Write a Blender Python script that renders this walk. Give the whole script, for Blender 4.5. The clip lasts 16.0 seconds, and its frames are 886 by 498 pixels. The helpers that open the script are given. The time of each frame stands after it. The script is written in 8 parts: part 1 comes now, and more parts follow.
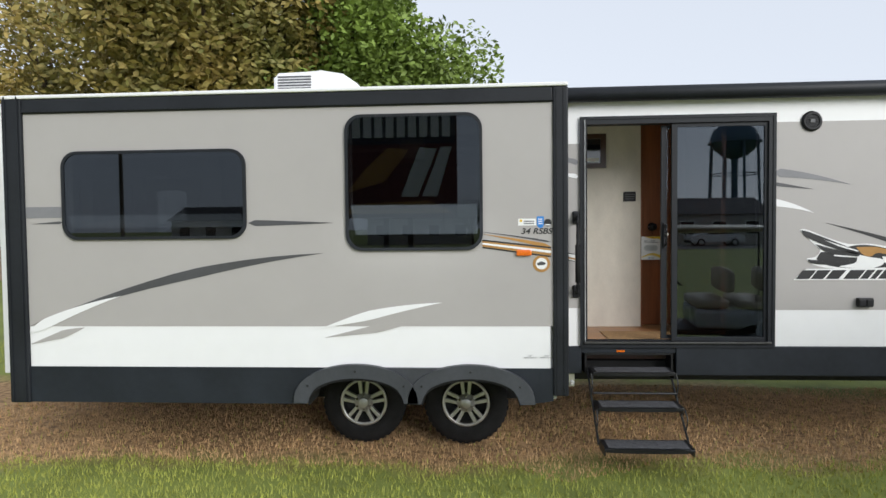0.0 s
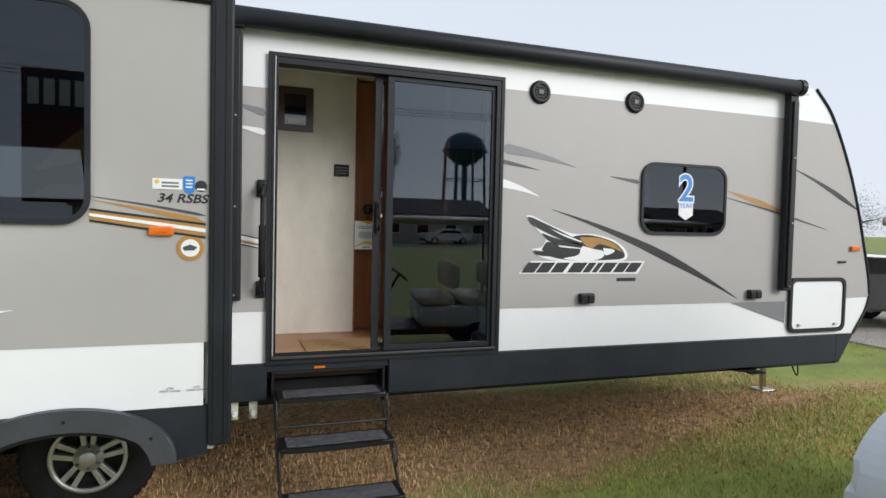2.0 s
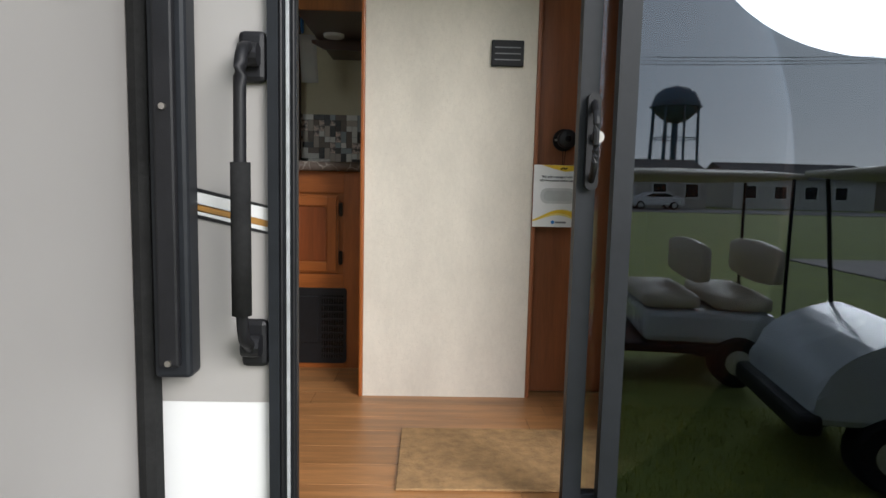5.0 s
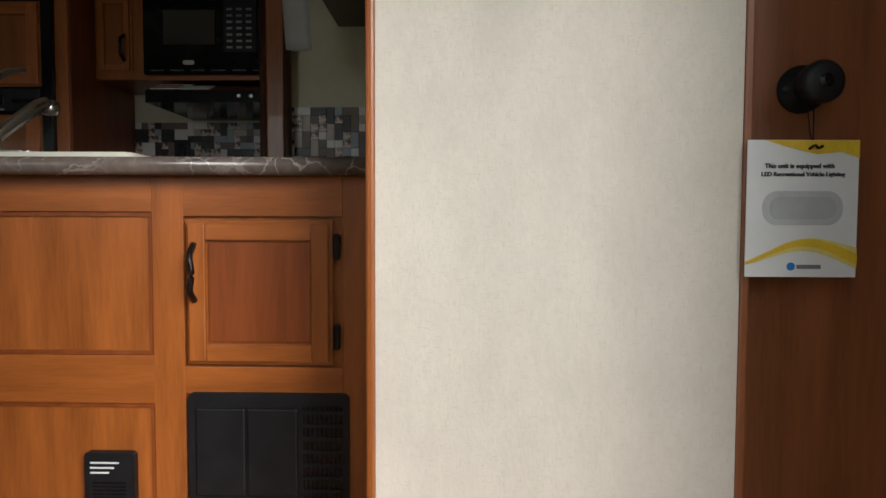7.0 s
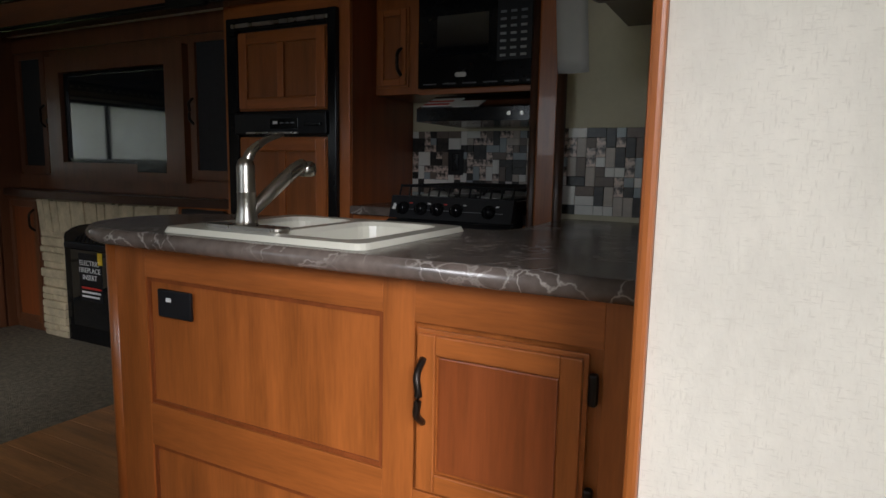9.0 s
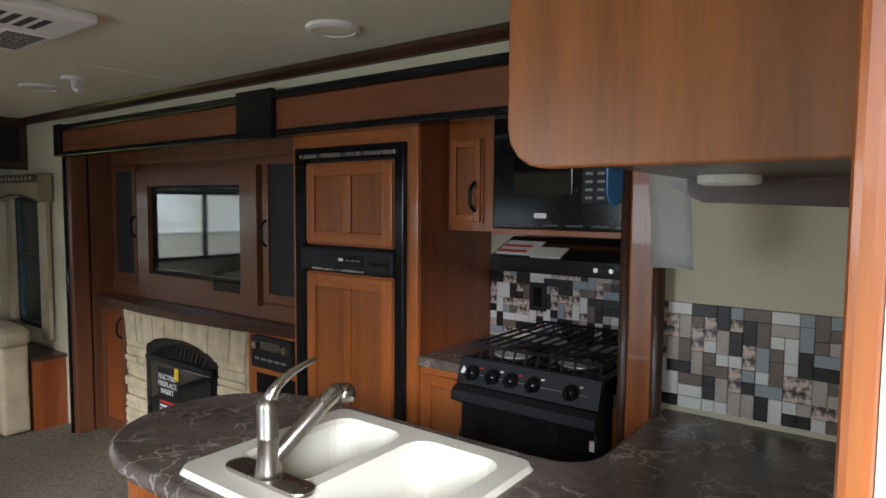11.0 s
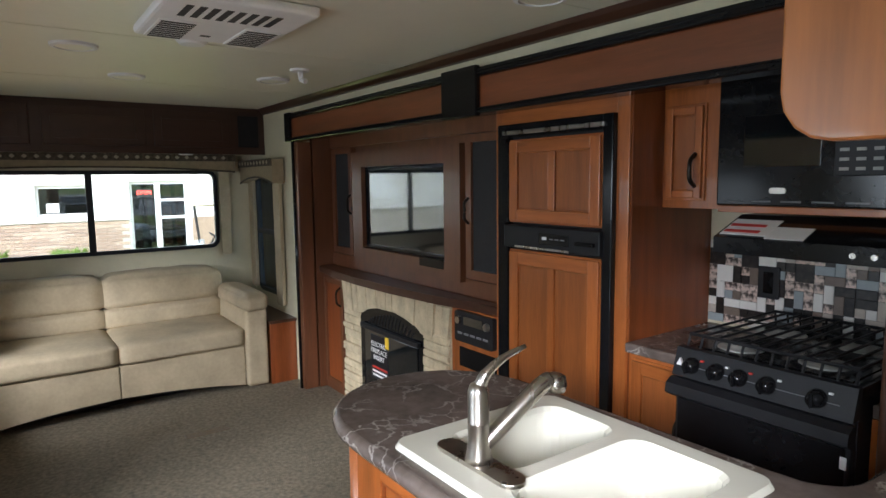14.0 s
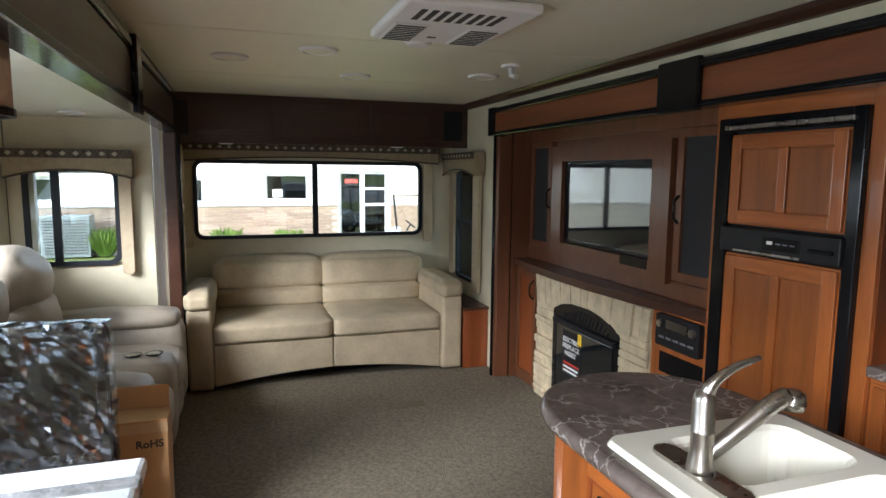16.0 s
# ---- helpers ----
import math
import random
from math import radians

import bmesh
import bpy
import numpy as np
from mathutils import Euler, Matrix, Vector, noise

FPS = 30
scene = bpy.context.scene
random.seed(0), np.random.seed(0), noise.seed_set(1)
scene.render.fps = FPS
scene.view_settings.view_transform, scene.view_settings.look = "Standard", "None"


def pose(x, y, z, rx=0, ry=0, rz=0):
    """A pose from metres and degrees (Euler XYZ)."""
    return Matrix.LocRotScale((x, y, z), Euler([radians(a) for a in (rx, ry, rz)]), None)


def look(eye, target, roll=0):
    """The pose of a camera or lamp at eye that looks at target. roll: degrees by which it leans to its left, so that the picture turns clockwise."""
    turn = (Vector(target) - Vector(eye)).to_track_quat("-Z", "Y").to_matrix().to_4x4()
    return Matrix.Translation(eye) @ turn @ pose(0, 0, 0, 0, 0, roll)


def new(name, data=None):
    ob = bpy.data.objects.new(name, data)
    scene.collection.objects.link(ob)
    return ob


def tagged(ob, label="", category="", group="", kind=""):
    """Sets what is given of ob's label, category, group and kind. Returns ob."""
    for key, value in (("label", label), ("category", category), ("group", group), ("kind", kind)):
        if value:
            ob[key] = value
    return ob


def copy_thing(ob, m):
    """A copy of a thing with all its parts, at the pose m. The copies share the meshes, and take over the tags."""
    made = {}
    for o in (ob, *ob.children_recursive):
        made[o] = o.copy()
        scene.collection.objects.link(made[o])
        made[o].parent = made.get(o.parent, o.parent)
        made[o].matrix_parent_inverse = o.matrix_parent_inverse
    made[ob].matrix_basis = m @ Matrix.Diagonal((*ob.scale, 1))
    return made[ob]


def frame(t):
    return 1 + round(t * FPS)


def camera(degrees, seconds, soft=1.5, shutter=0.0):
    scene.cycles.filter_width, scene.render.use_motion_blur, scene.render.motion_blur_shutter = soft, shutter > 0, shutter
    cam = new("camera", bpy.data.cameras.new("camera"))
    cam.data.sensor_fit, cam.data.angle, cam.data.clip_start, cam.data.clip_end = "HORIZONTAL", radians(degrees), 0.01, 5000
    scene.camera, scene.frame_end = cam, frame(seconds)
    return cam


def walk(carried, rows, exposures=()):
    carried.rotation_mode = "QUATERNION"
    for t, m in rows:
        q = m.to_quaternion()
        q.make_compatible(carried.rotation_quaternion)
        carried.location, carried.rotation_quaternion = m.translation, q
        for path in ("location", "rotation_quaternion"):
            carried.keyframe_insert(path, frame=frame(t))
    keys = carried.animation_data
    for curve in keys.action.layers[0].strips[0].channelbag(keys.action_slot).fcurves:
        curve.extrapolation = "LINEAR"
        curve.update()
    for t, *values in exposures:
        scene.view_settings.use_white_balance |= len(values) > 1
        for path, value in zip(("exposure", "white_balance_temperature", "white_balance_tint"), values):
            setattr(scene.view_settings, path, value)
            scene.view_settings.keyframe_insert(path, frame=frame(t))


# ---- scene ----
cam = camera(71.3, 16.0)
PATH = [
    (0, (-0.837, -5.38, 1.898), (-0.968, -3.386, 1.828), -0.6),
    (0.5, (-0.654, -5.1, 1.837), (-0.567, -3.104, 1.753), 1.1),
    (1, (-0.578, -4.75, 1.854), (-0.273, -2.778, 1.711), 2.6),
    (1.5, (-0.444, -4.425, 1.791), (0.145, -2.516, 1.685), 0.3),
    (2, (-0.272, -4.06, 1.763), (0.4, -2.178, 1.687), 1.3),
    (2.5, (-0.105, -3.625, 1.752), (0.649, -1.773, 1.699), 1.0),
    (3, (0.042, -3.247, 1.746), (0.811, -1.402, 1.681), 0.2),
    (3.5, (0.235, -2.759, 1.735), (0.699, -0.827, 1.507), 1.6),
    (4, (0.305, -2.231, 1.719), (0.643, -0.27, 1.51), -0.4),
    (4.2, (0.345, -2.062, 1.721), (0.524, -0.082, 1.503), -2.6),
    (6.3, (0.274, -0.504, 1.592), (0.283, 1.491, 1.448), 3.2),
    (6.5, (0.244, -0.4, 1.573), (0.252, 1.598, 1.483), 3.1),
    (7, (0.248, -0.148, 1.647), (0.201, 1.849, 1.555), 0.2),
    (7.5, (0.224, -0.039, 1.71), (-0.001, 1.938, 1.501), 0.1),
    (8, (0.259, 0.069, 1.793), (-0.326, 1.962, 1.52), -1.0),
    (8.5, (0.259, 0.152, 1.894), (-0.424, 2.004, 1.572), -0.1),
    (9, (0.206, 0.247, 1.964), (-0.709, 2.005, 1.696), 1.1),
    (9.5, (0.144, 0.33, 2.141), (-0.854, 2.054, 1.956), 0.7),
    (9.7, (0.13, 0.362, 2.191), (-0.865, 2.089, 2.032), 0.3),
    (11.8, (0.095, 0.645, 2.382), (-1.211, 2.148, 2.189), 0.4),
    (12, (0.087, 0.647, 2.382), (-1.23, 2.136, 2.158), 0.1),
    (12.5, (0.076, 0.645, 2.372), (-1.279, 2.095, 2.122), -0.1),
    (13, (0.067, 0.643, 2.378), (-1.332, 2.051, 2.134), -0.4),
    (13.5, (0.06, 0.621, 2.382), (-1.421, 1.946, 2.152), -0.7),
    (14, (0.029, 0.602, 2.374), (-1.59, 1.754, 2.15), -0.7),
    (14.5, (0.012, 0.583, 2.372), (-1.691, 1.604, 2.139), -0.6),
    (15, (-0.003, 0.559, 2.368), (-1.786, 1.434, 2.129), -0.4),
    (15.5, (-0.004, 0.53, 2.375), (-1.848, 1.265, 2.133), -0.2),
    (16, (0.016, 0.511, 2.377), (-1.866, 1.14, 2.134), 0.5),
]
walk(cam, [(t, look(eye, target, roll)) for t, eye, target, roll in PATH], [(0, 0.25, 6150, 10), (2.0, 0.25, 6150, 10), (3.0, 0.35, 6150, 10), (4.2, 0.65, 6150, 10), (6.3, 0.78, 6200, 10), (7.0, 0.82, 6200, 10), (8.5, 0.75, 6000, 12), (9.5, 1.5, 5850, 12), (11.8, 2.95, 5650, 12), (16.0, 2.95, 5650, 12)])

# ---- light ----
world = bpy.data.worlds.new("sky")
scene.world = world
world.use_nodes = True
wn, wl = world.node_tree.nodes, world.node_tree.links
sky = wn.new("ShaderNodeTexSky")
sky.sky_type, sky.sun_disc = "NISHITA", False
sky.sun_elevation, sky.sun_rotation = radians(25), radians(142)
haze = wn.new("ShaderNodeHueSaturation")          # thin even cloud takes the blue out of the sky
haze.inputs["Saturation"].default_value = 0.30
cloud = wn.new("ShaderNodeMix")
cloud.data_type = "RGBA"
cloud.inputs["Factor"].default_value = 0.72
cloud.inputs["B"].default_value = (7.2, 7.5, 8.0, 1)
wl.new(sky.outputs["Color"], haze.inputs["Color"])
wl.new(haze.outputs["Color"], cloud.inputs["A"])
wl.new(cloud.outputs["Result"], wn["Background"].inputs["Color"])
wn["Background"].inputs["Strength"].default_value = 0.105
sun = new("sun", bpy.data.lights.new("sun", "SUN"))
sun.data.energy, sun.data.angle, sun.data.color = 2.2, radians(30), (1.0, 0.96, 0.90)
sun.matrix_world = look((0, 0, 30), (-39.6, 51.1, 0))

# daylight of the two tinted windows behind the lounge seats and of the open entry
for x0, x1, y, z0, z1, power in ((-3.99, -2.64, -0.79, 1.87, 2.40, 1.1), (-1.81, -0.88, -0.79, 1.77, 2.60, 4.2), (0.06, 0.68, 0.10, 0.95, 2.72, 0.35)):
    wl_ = new("window_daylight", bpy.data.lights.new("window_daylight", "AREA"))
    wl_.data.shape, wl_.data.size, wl_.data.size_y = "RECTANGLE", x1 - x0, z1 - z0
    wl_.data.energy, wl_.data.color = power * (x1 - x0) * (z1 - z0), (0.95, 1.0, 0.97)
    drop = 1.3 if y < 0 else 0.0
    wl_.matrix_world = look(((x0 + x1) / 2, y, (z0 + z1) / 2), ((x0 + x1) / 2, y + 1.8, (z0 + z1) / 2 - drop))

# ---- materials ----
MATS = {}


def mat(name, color, rough=0.6, metal=0.0, grain=0.0, scale=8.0, bump=0.0, bscale=60.0, stretch=(1, 1, 1), dark=None,
        coat=0.0, emit=None, strength=0.0, island=0.0, spec=0.5):
    """A surface with broad mottling, fine grain, and relief, in metres."""
    if name in MATS:
        return MATS[name]
    m = bpy.data.materials.new(name)
    m.use_nodes = True
    n, l = m.node_tree.nodes, m.node_tree.links
    b = n["Principled BSDF"]
    b.inputs["Roughness"].default_value, b.inputs["Metallic"].default_value = rough, metal
    b.inputs["Coat Weight"].default_value = coat
    b.inputs["Specular IOR Level"].default_value = spec
    b.inputs["Base Color"].default_value = (*color, 1)
    tc = n.new("ShaderNodeTexCoord")
    mp = n.new("ShaderNodeMapping")
    mp.inputs["Scale"].default_value = stretch
    l.new(tc.outputs["Object"], mp.inputs["Vector"])
    if grain:
        big, fine = n.new("ShaderNodeTexNoise"), n.new("ShaderNodeTexNoise")
        big.inputs["Scale"].default_value, big.inputs["Detail"].default_value = scale, 5
        fine.inputs["Scale"].default_value, fine.inputs["Detail"].default_value = scale * 9, 3
        add = n.new("ShaderNodeMath")
        add.operation = "MULTIPLY_ADD"
        add.inputs[1].default_value = 0.4
        for x in (big, fine):
            l.new(mp.outputs[0], x.inputs["Vector"])
        l.new(fine.outputs[0], add.inputs[0])
        l.new(big.outputs[0], add.inputs[2])
        ramp = n.new("ShaderNodeValToRGB")
        d = dark or tuple(c * (1 - grain) for c in color)
        ramp.color_ramp.elements[0].position, ramp.color_ramp.elements[1].position = 0.45, 0.95
        ramp.color_ramp.elements[0].color = (*d, 1)
        ramp.color_ramp.elements[1].color = (*(min(1, c * (1 + grain * 0.5)) for c in color), 1)
        l.new(add.outputs[0], ramp.inputs[0])
        out = ramp.outputs[0]
        if island:
            info, hsv, mr = n.new("ShaderNodeObjectInfo"), n.new("ShaderNodeHueSaturation"), n.new("ShaderNodeMapRange")
            mr.inputs["To Min"].default_value, mr.inputs["To Max"].default_value = 1 - island, 1 + island
            l.new(info.outputs["Random"], mr.inputs["Value"])
            l.new(mr.outputs[0], hsv.inputs["Value"])
            l.new(out, hsv.inputs["Color"])
            out = hsv.outputs[0]
        l.new(out, b.inputs["Base Color"])
        rr = n.new("ShaderNodeMapRange")
        rr.inputs["To Min"].default_value, rr.inputs["To Max"].default_value = max(0.02, rough - 0.08), min(1, rough + 0.1)
        l.new(big.outputs[0], rr.inputs["Value"])
        l.new(rr.outputs[0], b.inputs["Roughness"])
    if bump:
        bn, bp = n.new("ShaderNodeTexNoise"), n.new("ShaderNodeBump")
        bn.inputs["Scale"].default_value, bn.inputs["Detail"].default_value = bscale, 4
        bp.inputs["Strength"].default_value, bp.inputs["Distance"].default_value = bump, 0.01
        l.new(mp.outputs[0], bn.inputs["Vector"])
        l.new(bn.outputs[0], bp.inputs["Height"])
        l.new(bp.outputs[0], b.inputs["Normal"])
    if emit:
        b.inputs["Emission Color"].default_value = (*emit, 1)
        b.inputs["Emission Strength"].default_value = strength
    MATS[name] = m
    return m


def glass(name, tint, ior=1.6, rough=0.01):
    """A thin pane: it lets through its tint and mirrors by Fresnel."""
    m = bpy.data.materials.new(name)
    m.use_nodes = True
    n, l = m.node_tree.nodes, m.node_tree.links
    n.remove(n["Principled BSDF"])
    mix, tr, gl, fr = n.new("ShaderNodeMixShader"), n.new("ShaderNodeBsdfTransparent"), n.new("ShaderNodeBsdfGlossy"), n.new("ShaderNodeFresnel")
    tr.inputs["Color"].default_value = (*tint, 1)
    gl.inputs["Roughness"].default_value = rough
    gl.inputs["Color"].default_value = (0.80, 0.90, 1.0, 1)
    fr.inputs["IOR"].default_value = ior
    l.new(fr.outputs[0], mix.inputs[0])
    l.new(tr.outputs[0], mix.inputs[1])
    l.new(gl.outputs[0], mix.inputs[2])
    l.new(mix.outputs[0], n["Material Output"].inputs["Surface"])
    return m


def marble(name):
    """Dark brown laminate with pale broken veins."""
    m = mat(name, (0.155, 0.122, 0.105), 0.22, 0, 0.5, 5, 0.02, 200)
    n, l = m.node_tree.nodes, m.node_tree.links
    b = n["Principled BSDF"]
    base = b.inputs["Base Color"].links[0].from_socket
    tc, warp, vor = n.new("ShaderNodeTexCoord"), n.new("ShaderNodeTexNoise"), n.new("ShaderNodeTexVoronoi")
    warp.inputs["Scale"].default_value, warp.inputs["Detail"].default_value = 7, 5
    mv = n.new("ShaderNodeMix")
    mv.data_type = "RGBA"
    mv.blend_type = "LINEAR_LIGHT"
    mv.inputs["Factor"].default_value = 0.16
    l.new(tc.outputs["Object"], warp.inputs["Vector"])
    l.new(tc.outputs["Object"], mv.inputs["A"])
    l.new(warp.outputs["Color"], mv.inputs["B"])
    vor.feature = "DISTANCE_TO_EDGE"
    vor.inputs["Scale"].default_value = 9
    l.new(mv.outputs["Result"], vor.inputs["Vector"])
    ramp = n.new("ShaderNodeValToRGB")
    ramp.color_ramp.elements[0].color, ramp.color_ramp.elements[1].color = (1, 1, 1, 1), (0, 0, 0, 1)
    ramp.color_ramp.elements[1].position = 0.045
    l.new(vor.outputs["Distance"], ramp.inputs[0])
    brk = n.new("ShaderNodeTexNoise")
    brk.inputs["Scale"].default_value = 6
    l.new(tc.outputs["Object"], brk.inputs["Vector"])
    br = n.new("ShaderNodeValToRGB")
    br.color_ramp.elements[0].position, br.color_ramp.elements[1].position = 0.40, 0.62
    l.new(brk.outputs[0], br.inputs[0])
    mul = n.new("ShaderNodeMath")
    mul.operation = "MULTIPLY"
    l.new(ramp.outputs[0], mul.inputs[0])
    l.new(br.outputs[0], mul.inputs[1])
    mc = n.new("ShaderNodeMix")
    mc.data_type = "RGBA"
    mc.inputs["B"].default_value = (0.40, 0.355, 0.32, 1)
    l.new(mul.outputs[0], mc.inputs["Factor"])
    l.new(base, mc.inputs["A"])
    l.new(mc.outputs["Result"], b.inputs["Base Color"])
    return m


GREY = mat("grey_siding", (0.39, 0.37, 0.355), 0.46, 0, 0.05, 0.7, 0.015, 3, coat=0.0)
WHITE = mat("white_gelcoat", (0.80, 0.80, 0.80), 0.42, 0, 0.04, 0.8, 0.01, 4, coat=0.0)
TRIM = mat("black_trim", (0.015, 0.017, 0.021), 0.5, 0, 0.35, 3, 0.05, 40, spec=0.28)
SKIRT = mat("charcoal_skirt", (0.018, 0.022, 0.028), 0.55, 0, 0.35, 2.5, 0.03, 25, spec=0.28)
FENDER = mat("fender_plastic", (0.05, 0.054, 0.062), 0.5, 0, 0.25, 4, 0.15, 120)
RUBBER = mat("rubber", (0.018, 0.018, 0.018), 0.85, 0, 0.4, 9, 0.2, 80, spec=0.2)
STEEL_BLACK = mat("black_steel", (0.013, 0.013, 0.014), 0.4, 0.2, 0.4, 8, 0.1, 120)
ALLOY = mat("machined_alloy", (0.60, 0.60, 0.57), 0.36, 0.65, 0.2, 12, 0.03, 150)
ALLOY_DARK = mat("painted_alloy", (0.05, 0.05, 0.048), 0.5, 0.3, 0.3, 12)
NICKEL = mat("brushed_nickel", (0.50, 0.47, 0.43), 0.27, 1.0, 0.15, 20, 0.03, 300, (1, 1, 0.1))
DECAL_DARK = mat("graphite_decal", (0.075, 0.075, 0.08), 0.35, 0, 0.2, 3)
DECAL_MID = mat("silver_decal", (0.20, 0.20, 0.21), 0.35, 0, 0.12, 3)
DECAL_BLACK = mat("black_decal", (0.022, 0.022, 0.024), 0.35, 0, 0.2, 4)
GOLD = mat("gold_decal", (0.42, 0.22, 0.06), 0.35, 0, 0.2, 4)
ORANGE = mat("amber_lens", (0.75, 0.16, 0.01), 0.15, 0, 0.15, 60, coat=0.5)
BLUE = mat("blue_print", (0.03, 0.21, 0.60), 0.4, 0, 0.08, 20)
PAPER = mat("paper", (0.78, 0.78, 0.77), 0.7, 0, 0.05, 12)
YELLOW = mat("yellow_print", (0.78, 0.52, 0.03), 0.5, 0, 0.2, 18)
INK = mat("dark_ink", (0.03, 0.03, 0.03), 0.6)
TINT = glass("tinted_window", (0.72, 0.73, 0.71), 1.5)
TINT_DARK = glass("privacy_window", (0.15, 0.155, 0.16), 1.62)
TINT_DOOR = glass("door_glass", (0.34, 0.345, 0.35), 1.95)
PANE = glass("clear_pane", (0.85, 0.87, 0.87), 1.5)
CREAM = mat("linen_wallboard", (0.70, 0.64, 0.55), 0.62, 0, 0.10, 9, 0.05, 160, (1, 1, 0.5))
def flecks(m, dark, scale, stretch, lo, hi):
    """Short dark threads scattered over a woven print."""
    n, l = m.node_tree.nodes, m.node_tree.links
    b = n["Principled BSDF"]
    base = b.inputs["Base Color"].links[0].from_socket
    tc, total = n.new("ShaderNodeTexCoord"), None
    for st in (stretch, stretch[::-1]):
        mp, nz, rp = n.new("ShaderNodeMapping"), n.new("ShaderNodeTexNoise"), n.new("ShaderNodeMapRange")
        mp.inputs["Scale"].default_value = st
        nz.inputs["Scale"].default_value, nz.inputs["Detail"].default_value = scale, 3
        rp.inputs["From Min"].default_value, rp.inputs["From Max"].default_value = lo, hi
        l.new(tc.outputs["Object"], mp.inputs["Vector"])
        l.new(mp.outputs[0], nz.inputs["Vector"])
        l.new(nz.outputs[0], rp.inputs["Value"])
        if total is None:
            total = rp.outputs[0]
        else:
            mx = n.new("ShaderNodeMath")
            mx.operation = "MAXIMUM"
            l.new(total, mx.inputs[0])
            l.new(rp.outputs[0], mx.inputs[1])
            total = mx.outputs[0]
    mc = n.new("ShaderNodeMix")
    mc.data_type = "RGBA"
    mc.inputs["B"].default_value = (*dark, 1)
    l.new(total, mc.inputs["Factor"])
    l.new(base, mc.inputs["A"])
    l.new(mc.outputs["Result"], b.inputs["Base Color"])


flecks(CREAM, (0.58, 0.52, 0.44), 250, (0.35, 1, 2.2), 0.58, 0.80)
WALLBOARD = mat("cream_wallboard", (0.64, 0.585, 0.42), 0.6, 0, 0.08, 7, 0.04, 120)
CEIL = mat("ceiling_board", (0.77, 0.755, 0.62), 0.45, 0, 0.04, 3, 0.02, 90)
WOOD = mat("honey_wood", (0.37, 0.108, 0.021), 0.34, 0, 0.38, 3.0, 0.04, 40, (6, 6, 0.55), coat=0.25)
WOOD_H = mat("honey_wood_rail", (0.37, 0.108, 0.021), 0.34, 0, 0.38, 3.0, 0.04, 40, (0.55, 6, 6), coat=0.25)
WOOD_RED = mat("cherry_panel", (0.245, 0.062, 0.015), 0.34, 0, 0.35, 3.0, 0.04, 40, (7, 7, 0.5), coat=0.25)
HALL_WOOD = mat("hall_wood", (0.27, 0.088, 0.030), 0.4, 0, 0.35, 3.0, 0.04, 40, (7, 7, 0.5), coat=0.15)
WOOD_GREY = mat("umber_wood", (0.15, 0.055, 0.023), 0.38, 0, 0.3, 3.0, 0.04, 40, (6, 6, 0.5), coat=0.2)
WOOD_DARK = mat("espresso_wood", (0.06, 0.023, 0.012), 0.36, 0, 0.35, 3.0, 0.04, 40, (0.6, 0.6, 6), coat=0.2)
WOOD_LITE = mat("maple_panel", (0.27, 0.094, 0.021), 0.36, 0, 0.40, 2.4, 0.03, 40, (6, 6, 0.5), coat=0.2)
WOOD_FLOOR = mat("plank_floor", (0.42, 0.20, 0.075), 0.33, 0, 0.45, 3, 0.03, 40, (0.7, 9, 1), island=0.10)
COUNTER = marble("brown_marble_laminate")
SINK = mat("cream_sink", (0.72, 0.695, 0.59), 0.2, 0, 0.03, 4, coat=0.4)
BLACK = mat("black_enamel", (0.008, 0.008, 0.009), 0.14, 0, 0.2, 6, spec=0.28)
BLACK_MATT = mat("black_plastic", (0.012, 0.012, 0.014), 0.45, 0, 0.3, 20, 0.06, 300, spec=0.3)
SCREEN = mat("dark_screen", (0.006, 0.008, 0.010), 0.05, 0, 0, coat=0.6, spec=0.9)
BRONZE = mat("oil_rubbed_bronze", (0.025, 0.018, 0.014), 0.35, 0.6, 0.3, 25)
CARPET = mat("shag_carpet", (0.23, 0.19, 0.130), 0.95, 0, 0.5, 48, 1.0, 190)
SOFA = mat("tan_microfibre", (0.46, 0.375, 0.245), 0.72, 0, 0.22, 5, 0.14, 120)
SOFA_GREY = mat("taupe_leather", (0.35, 0.30, 0.235), 0.42, 0, 0.16, 6, 0.12, 120)
STONE = mat("stacked_stone", (0.60, 0.50, 0.33), 0.85, 0, 0.3, 14, 0.5, 60)
FABRIC = mat("valance_fabric", (0.33, 0.26, 0.16), 0.85, 0, 0.2, 30, 0.2, 300)
CARDBOARD = mat("cardboard", (0.50, 0.30, 0.13), 0.75, 0, 0.12, 8, 0.05, 150)


# ---- building helpers ----
def part(name, bm, material, parent=None, label="", smooth=False):
    me = bpy.data.meshes.new(name)
    bmesh.ops.recalc_face_normals(bm, faces=bm.faces)
    bm.to_mesh(me)
    bm.free()
    me.materials.append(material)
    if smooth:
        for p in me.polygons:
            p.use_smooth = True
    ob = new(name, me)
    if parent:
        ob.parent = parent
    return tagged(ob, label)


def thing(name, label, category, group="", kind=""):
    return tagged(new(name), label, category, group, kind)


